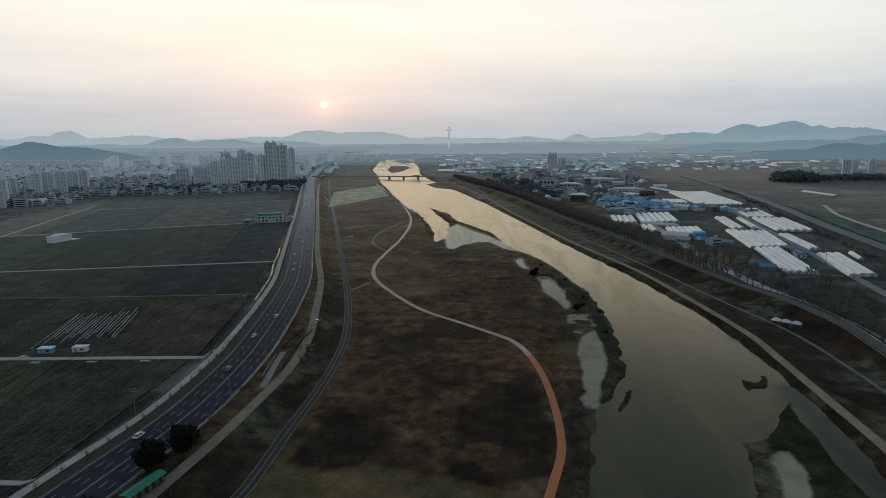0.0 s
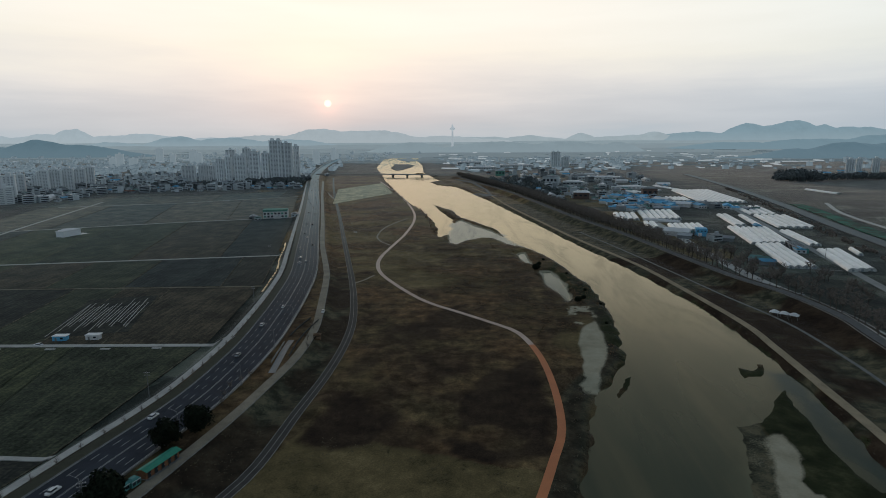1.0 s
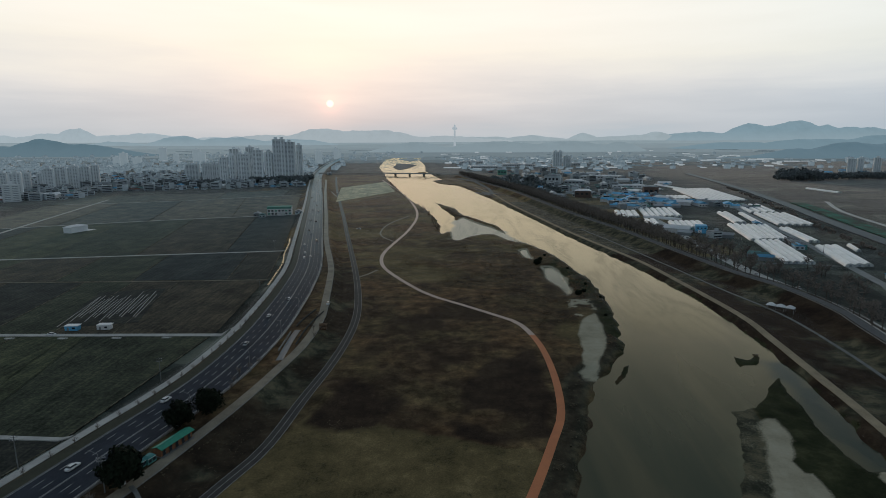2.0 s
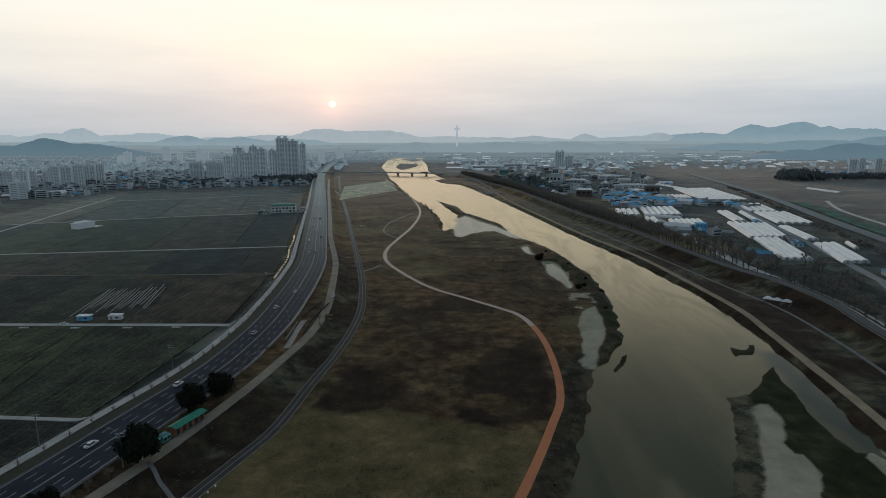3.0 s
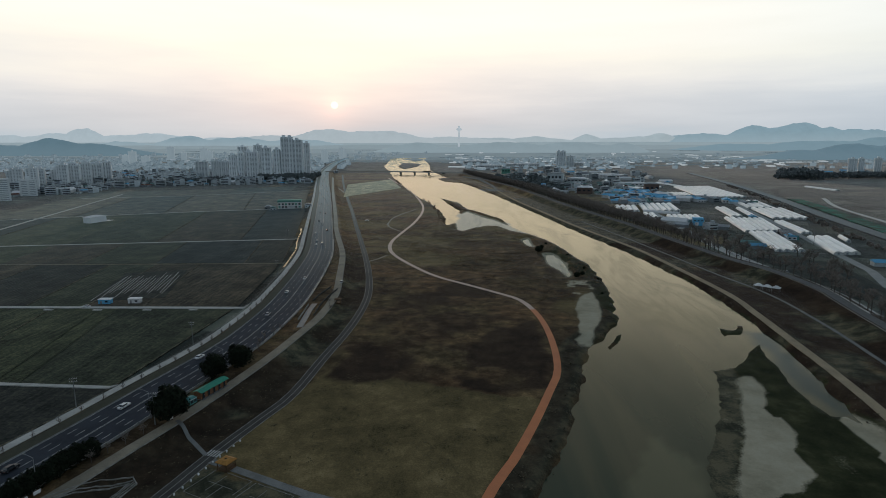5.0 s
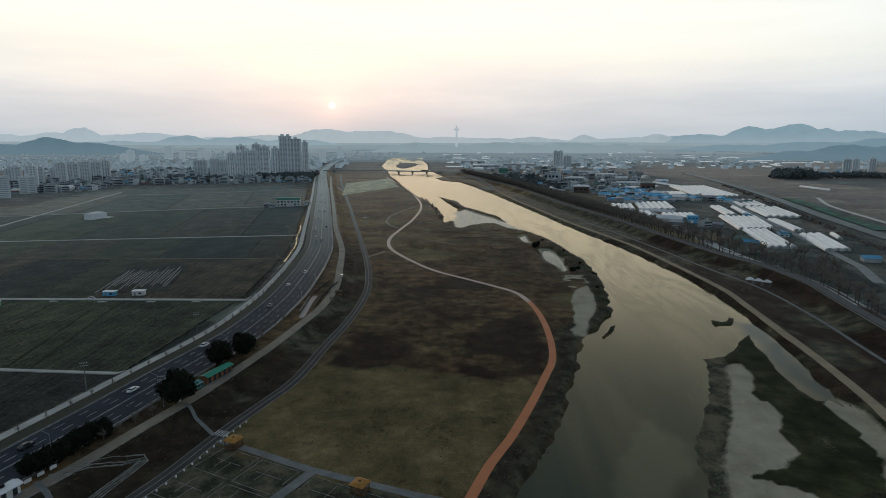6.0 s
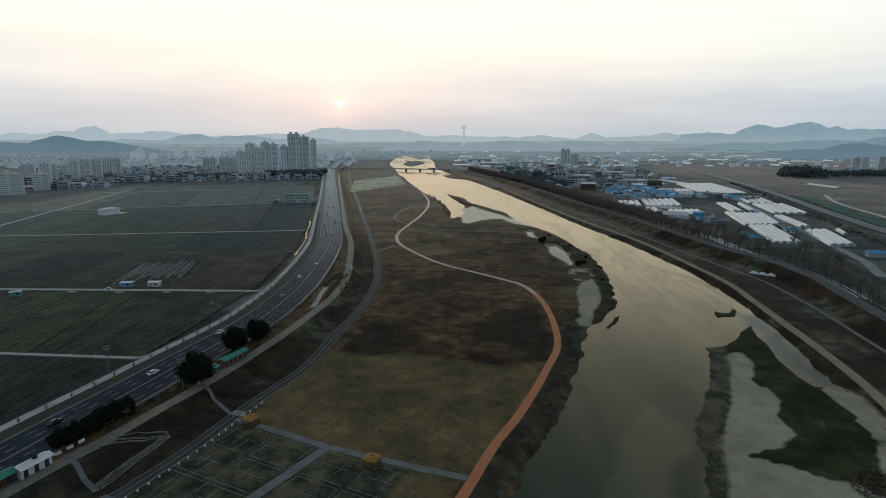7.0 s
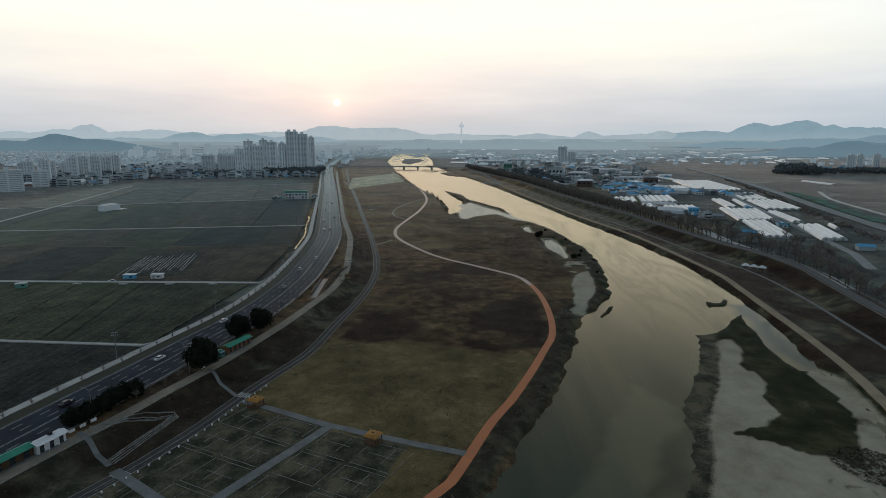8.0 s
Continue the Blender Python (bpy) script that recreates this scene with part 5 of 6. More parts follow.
kinds = [bare_tree(h, sd, sp, 420) for h, sd, sp in ((13.0, 51, 0.42), (14.5, 52, 0.38), (11.5, 53, 0.46))]
count, beyond = 0, []
d_lev = np.r_[0, np.cumsum(np.linalg.norm(np.diff(LEVEE, axis=0), axis=1))][-1]
for s in np.arange(90, d_lev, 7.0):
    x, y, a = at_along(LEVEE, s)
    rows = [4.2] if y < 430 else [4.2, 10.0] if y < 560 else [4.2, 10.0, 17.0, 25.0, 33.0]
    for off in rows:
        off += random.uniform(-1.2, 1.2)
        xx, yy = x + math.sin(a) * off, y - math.cos(a) * off
        m = pose(xx, yy + random.uniform(-2, 2), level_at(xx, yy), 0, 0, random.uniform(0, 360))
        k = kinds[count % 3]
        if count < 3:
            k.matrix_basis = m
        elif y < 640:
            copy_thing(k, m)
        else:
            beyond.append((k, m))
        count += 1
for i in range(46):
    x, y = random.uniform(205, 262), random.uniform(330, 560)
    if x - np.interp(y, LEVEE[:, 1], LEVEE[:, 0]) < 14 or (x > 236 and y > 425):
        continue
    copy_thing(kinds[i % 3], pose(x, y, level_at(x, y), 0, 0, random.uniform(0, 360)))
merged("levee_wood", "dense belt of leafless trees along the far levee", "woods", beyond)


def woods(name, label, x0, x1, y0, y1, count, height, size, material, seed, keep=lambda x, y: True, rise=lambda x, y: 1.0):
    """A far wood: many ragged crowns in one mesh."""
    rnd = random.Random(seed)
    bm = bmesh.new()
    for i in range(count):
        x, y = rnd.uniform(x0, x1), rnd.uniform(y0, y1)
        if not keep(x, y):
            continue
        h = height * rnd.uniform(0.6, 1.15) * rise(x, y)
        z = level_at(x, y)
        tube(bm, (x, y, z - 0.5), (x, y, z + h * 0.6), h * 0.03, h * 0.012, 3)
        leaf_clumps(bm, rnd, (x, y, z + h * 0.62), (h * 0.34, h * 0.34, h * 0.38), 34, size)
    return tagged(part(name, bm, material), label, "woods", kind="stuff")


woods("woods", "dense dark wood at the foot of the apartment towers", -480, -360, 1250, 1345, 190, 16, 2.2, HILL_WOOD, 61)
woods("woods", "dark wooded rise on the plain", 720, 850, 1330, 1430, 330, 24, 2.2, HILL_WOOD, 62, lambda x, y: ((x - 784) / 54) ** 2 + ((y - 1380) / 42) ** 2 < 1, lambda x, y: 1.15 - 0.75 * ((x - 784) / 54) ** 2)
woods("woods", "low dark wood before the far village", 840, 1250, 1380, 1450, 420, 15, 2.0, HILL_WOOD, 66, lambda x, y: rough_grain(np.array([x]), np.array([y]), 60, 5)[0] > 0.36)
woods("woods", "dark trees before the low apartment blocks", -700, -470, 1200, 1300, 130, 9, 1.9, HILL_WOOD, 63)
woods("woods", "leafless trees between the houses of the town", -1000, -345, 1000, 1400, 620, 7.5, 1.5, HILL_WOOD, 67, lambda x, y: y > 1400 + (x + 345) * 0.5)
woods("woods", "bare wood along the river bend", 60, 170, 1000, 1420, 170, 12, 2.4, HILL_WOOD, 64, lambda x, y: x > np.interp(y, LEVEE[:, 1], LEVEE[:, 0]) + 25)
woods("woods", "dark trees along the highway bank", 330, 530, 420, 1150, 5200, 3.0, 1.0, TWIG, 65, lambda x, y: abs(x - np.interp(y, (300, 466, 600, 745, 933, 1105, 1350), (320, 348, 384, 425, 471, 510, 555))) < 5 and rough_grain(np.array([x]), np.array([y]), 40, 15)[0] > 0.42)


def off_sand(x, y):
    return np.maximum.reduce([inside(q, x, y) for q in (SPIT_SAND, *SLOUGHS)]) < -1.5


WILLOW = mat("bare_willow_scrub", (0.36, 0.27, 0.20), 0.95, (0.24, 0.18, 0.135), 0.1, 1.0, haze_amount=0.6)
woods("bank_willows", "rust-brown bare willows along the far river bank", -190, -20, 600, 1330, 900, 4.0, 0.7, WILLOW, 68, lambda x, y: -9 < inside(RIVER, np.array([x]), np.array([y]))[0] < -2 and x < np.interp(y, (600, 640, 1330), (-24, -20, -120)))


def scatter(name, label, count, size, material, seed, where, lo, hi):
    """Small ragged tufts of dry plants, in one mesh."""
    rnd = random.Random(seed)
    bm = bmesh.new()
    pts = np.array([(rnd.uniform(lo[0], hi[0]), rnd.uniform(lo[1], hi[1])) for i in range(count)])
    keep = where(pts[:, 0], pts[:, 1])
    pts = pts[keep]
    zs = land(pts[:, 0], pts[:, 1])
    for (x, y), z in zip(pts, zs):
        h = size * rnd.uniform(0.5, 1.4)
        for k in range(rnd.randrange(3, 6)):
            a = rnd.uniform(0, 6.283)
            r = h * rnd.uniform(0.2, 0.8)
            c = Vector((x + math.cos(a) * r * 0.5, y + math.sin(a) * r * 0.5, z - 0.1))
            u = Vector((-math.sin(a), math.cos(a), 0)) * h * 0.33
            tip = c + Vector((math.cos(a) * r, math.sin(a) * r, h * rnd.uniform(0.2, 0.5)))
            v = [bm.verts.new(q) for q in (c - u, c + u, tip + u * 0.6, tip - u * 0.5)]
            bm.faces.new(v)
    return tagged(part(name, bm, material), label, "scrub", kind="stuff")


scatter("riverbank_scrub", "dark tangled scrub along the river bank", 9000, 0.8, SCRUB, 71, lambda x, y: (np.abs(inside(RIVER, x, y) + 5) < 5.5) & (far_from(CYCLE, x, y) > 2.2) & (far_from(WALK_R, x, y) > 2.5) & off_sand(x, y), (-20, 40), (170, 480))
scatter("reeds", "brown dry reeds on the river spit", 12000, 0.5, SCRUB, 72, lambda x, y: (inside(RIVER, x, y) < -1) & (far_from(CYCLE, x, y) > 3) & (x > np.interp(y, (60, 182, 300, 420, 600), (0, 40, 34, -60, -60))) & (rough_grain(x, y, 25, 77) > 0.45) & off_sand(x, y), (-65, 180), (95, 640))
scatter("rusty_reeds", "clumps of rust-brown reeds on the river spit", 11000, 0.8, RUST_REED, 76, lambda x, y: (inside(RIVER, x, y) < -3) & (far_from(CYCLE, x, y) > 5) & (x > np.interp(y, (182, 300, 420, 600), (44, 38, -52, -52))) & (rough_grain(x, y, 16, 87) > 0.55) & off_sand(x, y), (-60, 240), (90, 560))
scatter("weed_tufts", "dark weed tufts dotted over mown dry grass", 5200, 0.5, TUFT, 73, lambda x, y: (inside(MOWN, x, y) > 2) & (rough_grain(x, y, 12, 79) > 0.52), (-80, 80), (30, 180))
scatter("weed_tufts", "dark weeds on the embankment slope", 3600, 0.55, TUFT, 74, lambda x, y: (far_from(SIDE, x, y) > 3) & (far_from(TRACK, x, y) > 3) & (x > np.interp(y, SIDE[:, 1], SIDE[:, 0])) & (x < np.interp(y, TRACK[:, 1], TRACK[:, 0])), (-120, 40), (-55, 420))
scatter("islet_scrub", "brown shrubs on the gravel bar", 1500, 0.8, SCRUB, 75, lambda x, y: ((x - 107) / 9) ** 2 + ((y - 84) / 10) ** 2 < 1, (96, 70), (118, 98))


# ---- vehicles ----
def car(paint, label, van=False):
    c = thing("car", label, "car", "cars on the road")
    h = 0.35 if van else 0.0
    bm = bmesh.new()
    box(bm, 0, 0, 0.32, 1.78, 4.4, 0.5)
    box(bm, 0, 0, 0.82, 1.74, 4.3, 0.14, 0, 0, 0.95)
    bmesh.ops.bevel(bm, geom=[e for e in bm.edges], offset=0.06, segments=1, affect="EDGES")
    part("body", bm, paint, c)
    bm = bmesh.new()
    box(bm, 0, -0.25, 0.94, 1.6, 2.5, 0.5 + h, 0, 0, 0.78)
    part("cabin_glass", bm, GLASS, c)
    part("roof", box(bmesh.new(), 0, -0.25, 1.42 + h, 1.28, 1.95, 0.09, 0, 0, 0.92), paint, c)
    for a in (-1, 1):
        for b in (-1, 1):
            bm = bmesh.new()
            tube(bm, (a * 0.92, b * 1.35, 0.33), (a * 0.72, b * 1.35, 0.33), 0.33, 0.33, 10)
            wheel = part("wheel", bm, DARK, c)
            part("rim", tube(bmesh.new(), (a * 0.90, b * 1.35, 0.33), (a * 0.935, b * 1.35, 0.33), 0.19, 0.17, 8), STEEL, wheel, "grey metal wheel rim")
        part("tail_light", box(bmesh.new(), a * 0.68, -2.16, 0.66, 0.32, 0.1, 0.16), RED_ROOF, c)
        part("headlight", box(bmesh.new(), a * 0.65, 2.16, 0.62, 0.36, 0.1, 0.16), WHITE, c)
    return c


PAINTS = [(mat("white_car_paint", (0.75, 0.76, 0.77), 0.25, spec=0.5), "white car driving on the road"), (mat("silver_car_paint", (0.38, 0.40, 0.42), 0.3, metal=0.4), "silver car driving on the road"),
          (mat("black_car_paint", (0.02, 0.02, 0.022), 0.2, spec=0.5), "black car driving on the road")]
cars = [car(p, l) for p, l in PAINTS]
random.seed(8)
used = set()
for i, (x, y, k) in enumerate(((-115.2, 135, 0), (-110.5, 180, 0), (-107, 284, 0), (-106, 318, 0), (-131, 441, 0), (-127, 445, 1), (-157, 562, 0), (-184, 660, 0), (-175, 650, 2), (-196, 745, 0), (-216, 815, 0), (-235, 872, 0),
                                 (-248, 955, 1), (-262, 1003, 0), (-275, 1060, 0), (-302, 1161, 0), (-316, 1190, 0), (-330, 1260, 2), (-345, 1330, 0), (-372, 1421, 0), (-386, 1500, 0), (-124, 97, 2), (-103, 240, 1), (-141, 520, 2),
                                 (-80, 309, 0), (-208, 760, 0), (-228, 880, 0), (-254, 930, 0), (-285, 1120, 0), (-292, 1095, 1), (-338, 1310, 0), (-352, 1345, 0), (-356, 1400, 0), (-378, 1465, 0), (-394, 1540, 0), (-400, 1600, 0),
                                 (-407, 1700, 0), (-411, 1790, 0), (-166, 585, 1), (-147, 500, 0), (-136, 462, 0))):
    j = int(np.argmin(np.hypot(ROAD[:, 0] - x, ROAD[:, 1] - y)))
    a = math.degrees(math.atan2(*(ROAD[min(j + 1, len(ROAD) - 1)] - ROAD[j - 1])[::-1])) - 90
    m = pose(x, y, level_at(x, y) + 0.14, 0, 0, a)
    if k in used:
        copy_thing(cars[k], m)
    else:
        cars[k].matrix_basis = m
        used.add(k)


parked = [car(p, l) for p, l in ((PAINTS[0][0], "white car parked beside a lane"), (PAINTS[1][0], "silver car parked on the road behind the levee"))]
for q in parked:
    q["group"] = "parked cars"
for i, (x, y, a) in enumerate(((212.5, 420, 3), (212.8, 372, -4), (212.3, 430, 2), (216.2, 486, 6), (219, 520, 6), (222, 560, 6), (212.4, 402, 0), (214.8, 352, -6), (221, 545, 96), (-212, 259, 88), (213.5, 460, 4), (228, 620, 6), (-240, 1056, 14), (-334, 1489, 14), (-118, 614, 70))):
    m = pose(x, y, level_at(x, y) + 0.14, 0, 0, a)
    if i < 2:
        parked[i].matrix_basis = m
    else:
        copy_thing(parked[i % 2 if x > 0 else 0], m)


def street_lamp():
    p = thing("street_lamp", "slim grey steel street lamp with a bent arm", "street lamp", "street lamps")
    bm = bmesh.new()
    tube(bm, (0, 0, -0.3), (0, 0, 9.0), 0.13, 0.07, 7)
    part("pole", bm, STEEL, p)
    bm = bmesh.new()
    tube(bm, (0, 0, 9.0), (0, 2.4, 9.7), 0.06, 0.05, 6)
    part("arm", bm, STEEL, p)
    part("lantern", box(bmesh.new(), 0, 2.8, 9.62, 0.35, 0.9, 0.16, 0, 0, 0.8), CONCRETE, p)
    part("base", box(bmesh.new(), 0, 0, -0.2, 0.5, 0.5, 0.5), CONCRETE, p)
    return p


pole = street_lamp()
l_first = True
for s in np.arange(205, 1500, 40.0):
    x, y, a = at_along(ROAD, s)
    m = pose(x + math.sin(a) * 10.9, y - math.cos(a) * 10.9, ROAD_H, 0, 0, math.degrees(a))
    if l_first:
        pole.matrix_basis, l_first = m, False
    else:
        copy_thing(pole, m)


# ---- greenhouses ----
def tunnel(a, b, width=6.4, height=2.9, material=FILM, label="long white film tunnel greenhouse"):
    """A film tunnel with hooped ribs between two plan points."""
    a, b = Vector((*a, 0)), Vector((*b, 0))
    g = thing("greenhouse", label, "greenhouse", "film greenhouses")
    length = (b - a).length
    g.matrix_basis = pose(a.x, a.y, level_at(a.x, a.y), 0, 0, math.degrees(math.atan2(b.y - a.y, b.x - a.x)))
    arc = [(math.cos(t) * width / 2, 0.5 + math.sin(t) * (height - 0.5)) for t in np.linspace(0, math.pi, 9)]
    arc = [(width / 2, -0.2)] + arc + [(-width / 2, -0.2)]
    bm = bmesh.new()
    n = max(3, int(length / 9))
    rows = []
    for i in range(n + 1):
        sag = 0.06 * (1 if i % 2 else -1)
        rows.append([bm.verts.new((length * i / n, y, z + (sag if z > 1 else 0))) for y, z in arc])
    for r, s in zip(rows[:-1], rows[1:]):
        for k in range(len(arc) - 1):
            bm.faces.new((r[k], r[k + 1], s[k + 1], s[k])).smooth = True
    bmesh.ops.recalc_face_normals(bm, faces=bm.faces)
    part("film_cover", bm, material, g)
    for x in (0.0, length):
        bm = bmesh.new()
        f = bm.faces.new([bm.verts.new((x, y * 0.97, z * 0.97)) for y, z in arc])
        bmesh.ops.extrude_face_region(bm, geom=[f])
        wall = part("end_wall", bm, material, g)
        part("door", box(bmesh.new(), x + (-0.06 if x == 0 else 0.06), 0, -0.1, 0.1, 1.6, 1.9), APT_SHADE, wall, "dark door opening")
    return g


def tunnel_row(count, a, b, step):
    for i in range(count):
        o = (step[0] * i, step[1] * i)
        w = min(7.0, math.hypot(*step) * 0.92)
        tunnel((a[0] + o[0], a[1] + o[1]), (b[0] + o[0], b[1] + o[1]), w)


tunnel_row(4, (281, 542), (256, 440), (6.0, 0))
tunnel_row(2, (303, 651), (279, 545), (6.6, 0))
tunnel_row(5, (315, 645), (289, 548), (5.9, 0))
tunnel_row(2, (337, 759), (317, 663), (7.5, 0))
tunnel((362, 753), (338, 650), 6.5)
tunnel_row(4, (401, 850), (380, 757), (9.5, 0))
tunnel_row(5, (382, 753), (359, 648), (8.2, -1))
tunnel_row(2, (346, 623), (329, 537), (5.5, 0))
tunnel_row(3, (322, 513), (297, 430), (7.5, 1))
tunnel_row(6, (246, 800), (229, 712), (8.2, 1))
tunnel_row(4, (206, 775), (194, 712), (7.5, 0))
tunnel_row(6, (243, 672), (232, 622), (6.5, 0.5))
tunnel_row(2, (220, 690), (212, 645), (7.5, 0))
tunnel_row(9, (404, 1120), (376, 902), (8.2, 1))
tunnel_row(3, (300, 905), (292, 852), (7.5, 2))
tunnel_row(5, (345, 985), (336, 930), (7, 0))
tunnel((405, 1236), (423, 1115), 8)
tunnel((365, 1236), (377, 1114), 8)
tunnel((302, 1140), (324, 1073), 9)
tunnel((311, 1142), (333, 1075), 9)
tunnel((664, 1135), (669, 1045), 9)
tunnel((353, 520), (343, 491), 4)
tunnel((226, 716), (262, 690), 8, 3, PALE_ROOF, "low grey film shed across the greenhouse rows")


# ---- houses and sheds ----
def gable_house(w, d, h, roof, wall, label, windows=2, group="village houses"):
    g = thing("house", label, "house", group)
    part("wall", box(bmesh.new(), 0, 0, -0.5, w, d, h + 0.5), wall, g)
    bm = bmesh.new()
    o, r = 0.6, w * 0.22
    pts = [(-w / 2 - o, -d / 2 - o, h - 0.1), (w / 2 + o, -d / 2 - o, h - 0.1), (w / 2 + o, d / 2 + o, h - 0.1), (-w / 2 - o, d / 2 + o, h - 0.1), (0, -d / 2 - o, h + r), (0, d / 2 + o, h + r)]
    v = [bm.verts.new(q) for q in pts]
    for f in ((0, 4, 5, 3), (1, 2, 5, 4), (0, 1, 4), (2, 3, 5), (0, 3, 2, 1)):
        bm.faces.new([v[i] for i in f])
    bmesh.ops.recalc_face_normals(bm, faces=bm.faces)
    part("roof", bm, roof, g)
    for i in range(windows):
        part("window", box(bmesh.new(), (i + 0.5) * w / windows - w / 2, -d / 2 - 0.02, 0.9, w / windows * 0.45, 0.12, min(1.4, h * 0.4)), GLASS, g)
    return g


def block(w, d, floors, wall, label, roof=GREY_ROOF, group="town buildings"):
    g = thing("building", label, "building", group)
    h = floors * 3.1
    part("wall", box(bmesh.new(), 0, 0, -0.5, w, d, h + 0.5), wall, g)
    part("roof", box(bmesh.new(), 0, 0, h, w + 0.4, d + 0.4, 0.5, 0, 0, 0.99), roof, g)
    part("stair_house", box(bmesh.new(), w * 0.2, 0, h + 0.5, w * 0.25, d * 0.3, 2.4), wall, g)
    for k in range(floors):
        part("window_band", box(bmesh.new(), 0, -d / 2 - 0.03, k * 3.1 + 1.0, w * 0.84, 0.12, 1.4), GLASS, g)
    return g


def place(proto, state, x, y, turn, z=None):
    m = pose(x, y, level_at(x, y) if z is None else z, 0, 0, turn)
    if proto.name in state:
        return copy_thing(proto, m)
    proto.matrix_basis = m
    state.add(proto.name)
    return proto


random.seed(33)
state = set()
protos = [gable_house(8, 11, 3.2, BLUE_ROOF, HOUSE_WALL, "low house with a bright blue sheet roof"), gable_house(9, 13, 3.4, GREY_ROOF, HOUSE_WALL, "low house with a grey tiled roof"),
          gable_house(8, 10, 3.2, TEAL_ROOF, HOUSE_WALL, "low house with a dull green roof"), gable_house(9, 11, 3.5, RED_ROOF, HOUSE_WALL, "low house with a red-brown roof"),
          gable_house(14, 26, 5.0, PALE_ROOF, WHITE, "long pale metal-roofed shed", 4), gable_house(12, 20, 4.5, BLUE_ROOF, WHITE, "workshop with a blue sheet roof", 3),
          block(14, 11, 3, HOUSE_WALL, "three-storey grey town building"), block(18, 12, 4, HOUSE_WALL, "four-storey pale town building"), block(11, 10, 2, HOUSE_WALL, "two-storey rendered house with a flat roof")]


def settle(count, where, weights, turns=(0, 25, 90, -20, 60), gap=11, far=None):
    taken = []
    tries = 0
    while len(taken) < count and tries < count * 40:
        tries += 1
        x, y = where()
        if any(abs(x - a) < gap and abs(y - b) < gap * 1.3 for a, b in taken[-400:]):
            continue
        if far_from(ROAD, np.array([x]), np.array([y]))[0] < 26 or far_from(LEVEE, np.array([x]), np.array([y]))[0] < 22 or inside(RIVER, np.array([x]), np.array([y]))[0] > -30:
            continue
        taken.append((x, y))
        proto, turn = random.choices(protos, weights)[0], random.choice(turns) + random.uniform(-6, 6)
        if far is None:
            place(proto, state, x, y, turn)
        else:
            far.append((proto, pose(x, y, level_at(x, y), 0, 0, turn)))


def quad(a, b, c, d):
    def pick():
        u, v = random.random(), random.random()
        return (a[0] * (1 - u) * (1 - v) + b[0] * u * (1 - v) + c[0] * u * v + d[0] * (1 - u) * v, a[1] * (1 - u) * (1 - v) + b[1] * u * (1 - v) + c[1] * u * v + d[1] * (1 - u) * v)
    return pick


settle(74, quad((212, 800), (300, 810), (330, 1010), (235, 1010)), [5, 3, 2, 1, 0.6, 3, 0.6, 0.2, 2])
settle(60, quad((150, 960), (300, 960), (340, 1180), (120, 1220)), [1, 4, 4, 1, 0.3, 0.5, 1, 0.2, 2])
settle(26, quad((300, 870), (420, 800), (400, 880), (340, 900)), [2, 3, 3, 1, 0.5, 1, 0.2, 0.1, 1], gap=12)
settle(70, quad((90, 1250), (420, 1200), (480, 1700), (40, 1800)), [1, 3, 2, 1, 3, 1, 2, 2, 2], gap=17)
settle(40, quad((900, 1500), (1250, 1350), (1400, 1700), (1000, 1800)), [2, 2, 2, 0.5, 1, 2, 1, 0.5, 1], gap=16)
settle(150, quad((-900, 1000), (-330, 1190), (-345, 1330), (-1000, 1180)), [0.8, 3, 2, 1.6, 0.3, 0.3, 3, 1.5, 4], gap=13)
settle(34, quad((-770, 880), (-665, 950), (-690, 1030), (-930, 960)), [0.8, 3, 2, 1.6, 0.3, 0.3, 3, 1.5, 4], gap=13)
town, hazy_town = [], []
settle(260, quad((0, 1800), (500, 1800), (900, 3000), (-150, 3000)), [1, 3, 2, 2, 1.2, 1, 2, 2, 2], gap=26, far=hazy_town)
settle(330, quad((-1000, 1200), (-360, 1330), (-380, 1650), (-1250, 1600)), [0.8, 3, 2, 1.6, 0.3, 0.3, 3, 2, 4], gap=14, far=town)
settle(420, quad((-1450, 1600), (-400, 1650), (-470, 2350), (-1900, 2200)), [0.5, 2, 1, 1.5, 0.5, 0.3, 4, 4, 3], gap=19, far=hazy_town)
settle(330, quad((-2300, 2200), (-480, 2300), (-250, 3500), (-2700, 3300)), [0.4, 1, 1, 1, 1, 0.3, 4, 5, 2], gap=30, far=hazy_town)
settle(120, quad((500, 1900), (1500, 1900), (2200, 3300), (700, 3300)), [1, 2, 2, 1, 1.5, 1, 1, 1, 1], gap=30, far=hazy_town)
merged("distant_town", "crowded low roofs of the town far off", "town", town)
bm = bmesh.new()
for i in range(260):
    y = 2050 + 1750 * random.random() ** 1.4
    x = random.uniform(-0.62, 0.75) * y
    if (-650 < x < 120 and y < 2300) or inside(RIVER, np.array([x]), np.array([y]))[0] > -25 or far_from(ROAD, np.array([x]), np.array([y]))[0] < 40:
        continue
    box(bm, x, y, level_at(x, y) - 1, random.uniform(40, 200), random.uniform(3, 8), random.uniform(1.2, 3.2), random.choice((0.1, -0.25, 0.3, 1.2)) + random.uniform(-0.1, 0.1), 0, 0.96)
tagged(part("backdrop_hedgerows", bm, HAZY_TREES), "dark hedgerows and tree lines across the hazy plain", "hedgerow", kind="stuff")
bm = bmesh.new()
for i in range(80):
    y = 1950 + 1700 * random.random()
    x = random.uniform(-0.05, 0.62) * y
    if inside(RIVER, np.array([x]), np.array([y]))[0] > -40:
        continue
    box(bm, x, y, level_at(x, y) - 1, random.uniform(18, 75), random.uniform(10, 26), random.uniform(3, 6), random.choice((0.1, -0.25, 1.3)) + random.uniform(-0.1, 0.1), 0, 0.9)
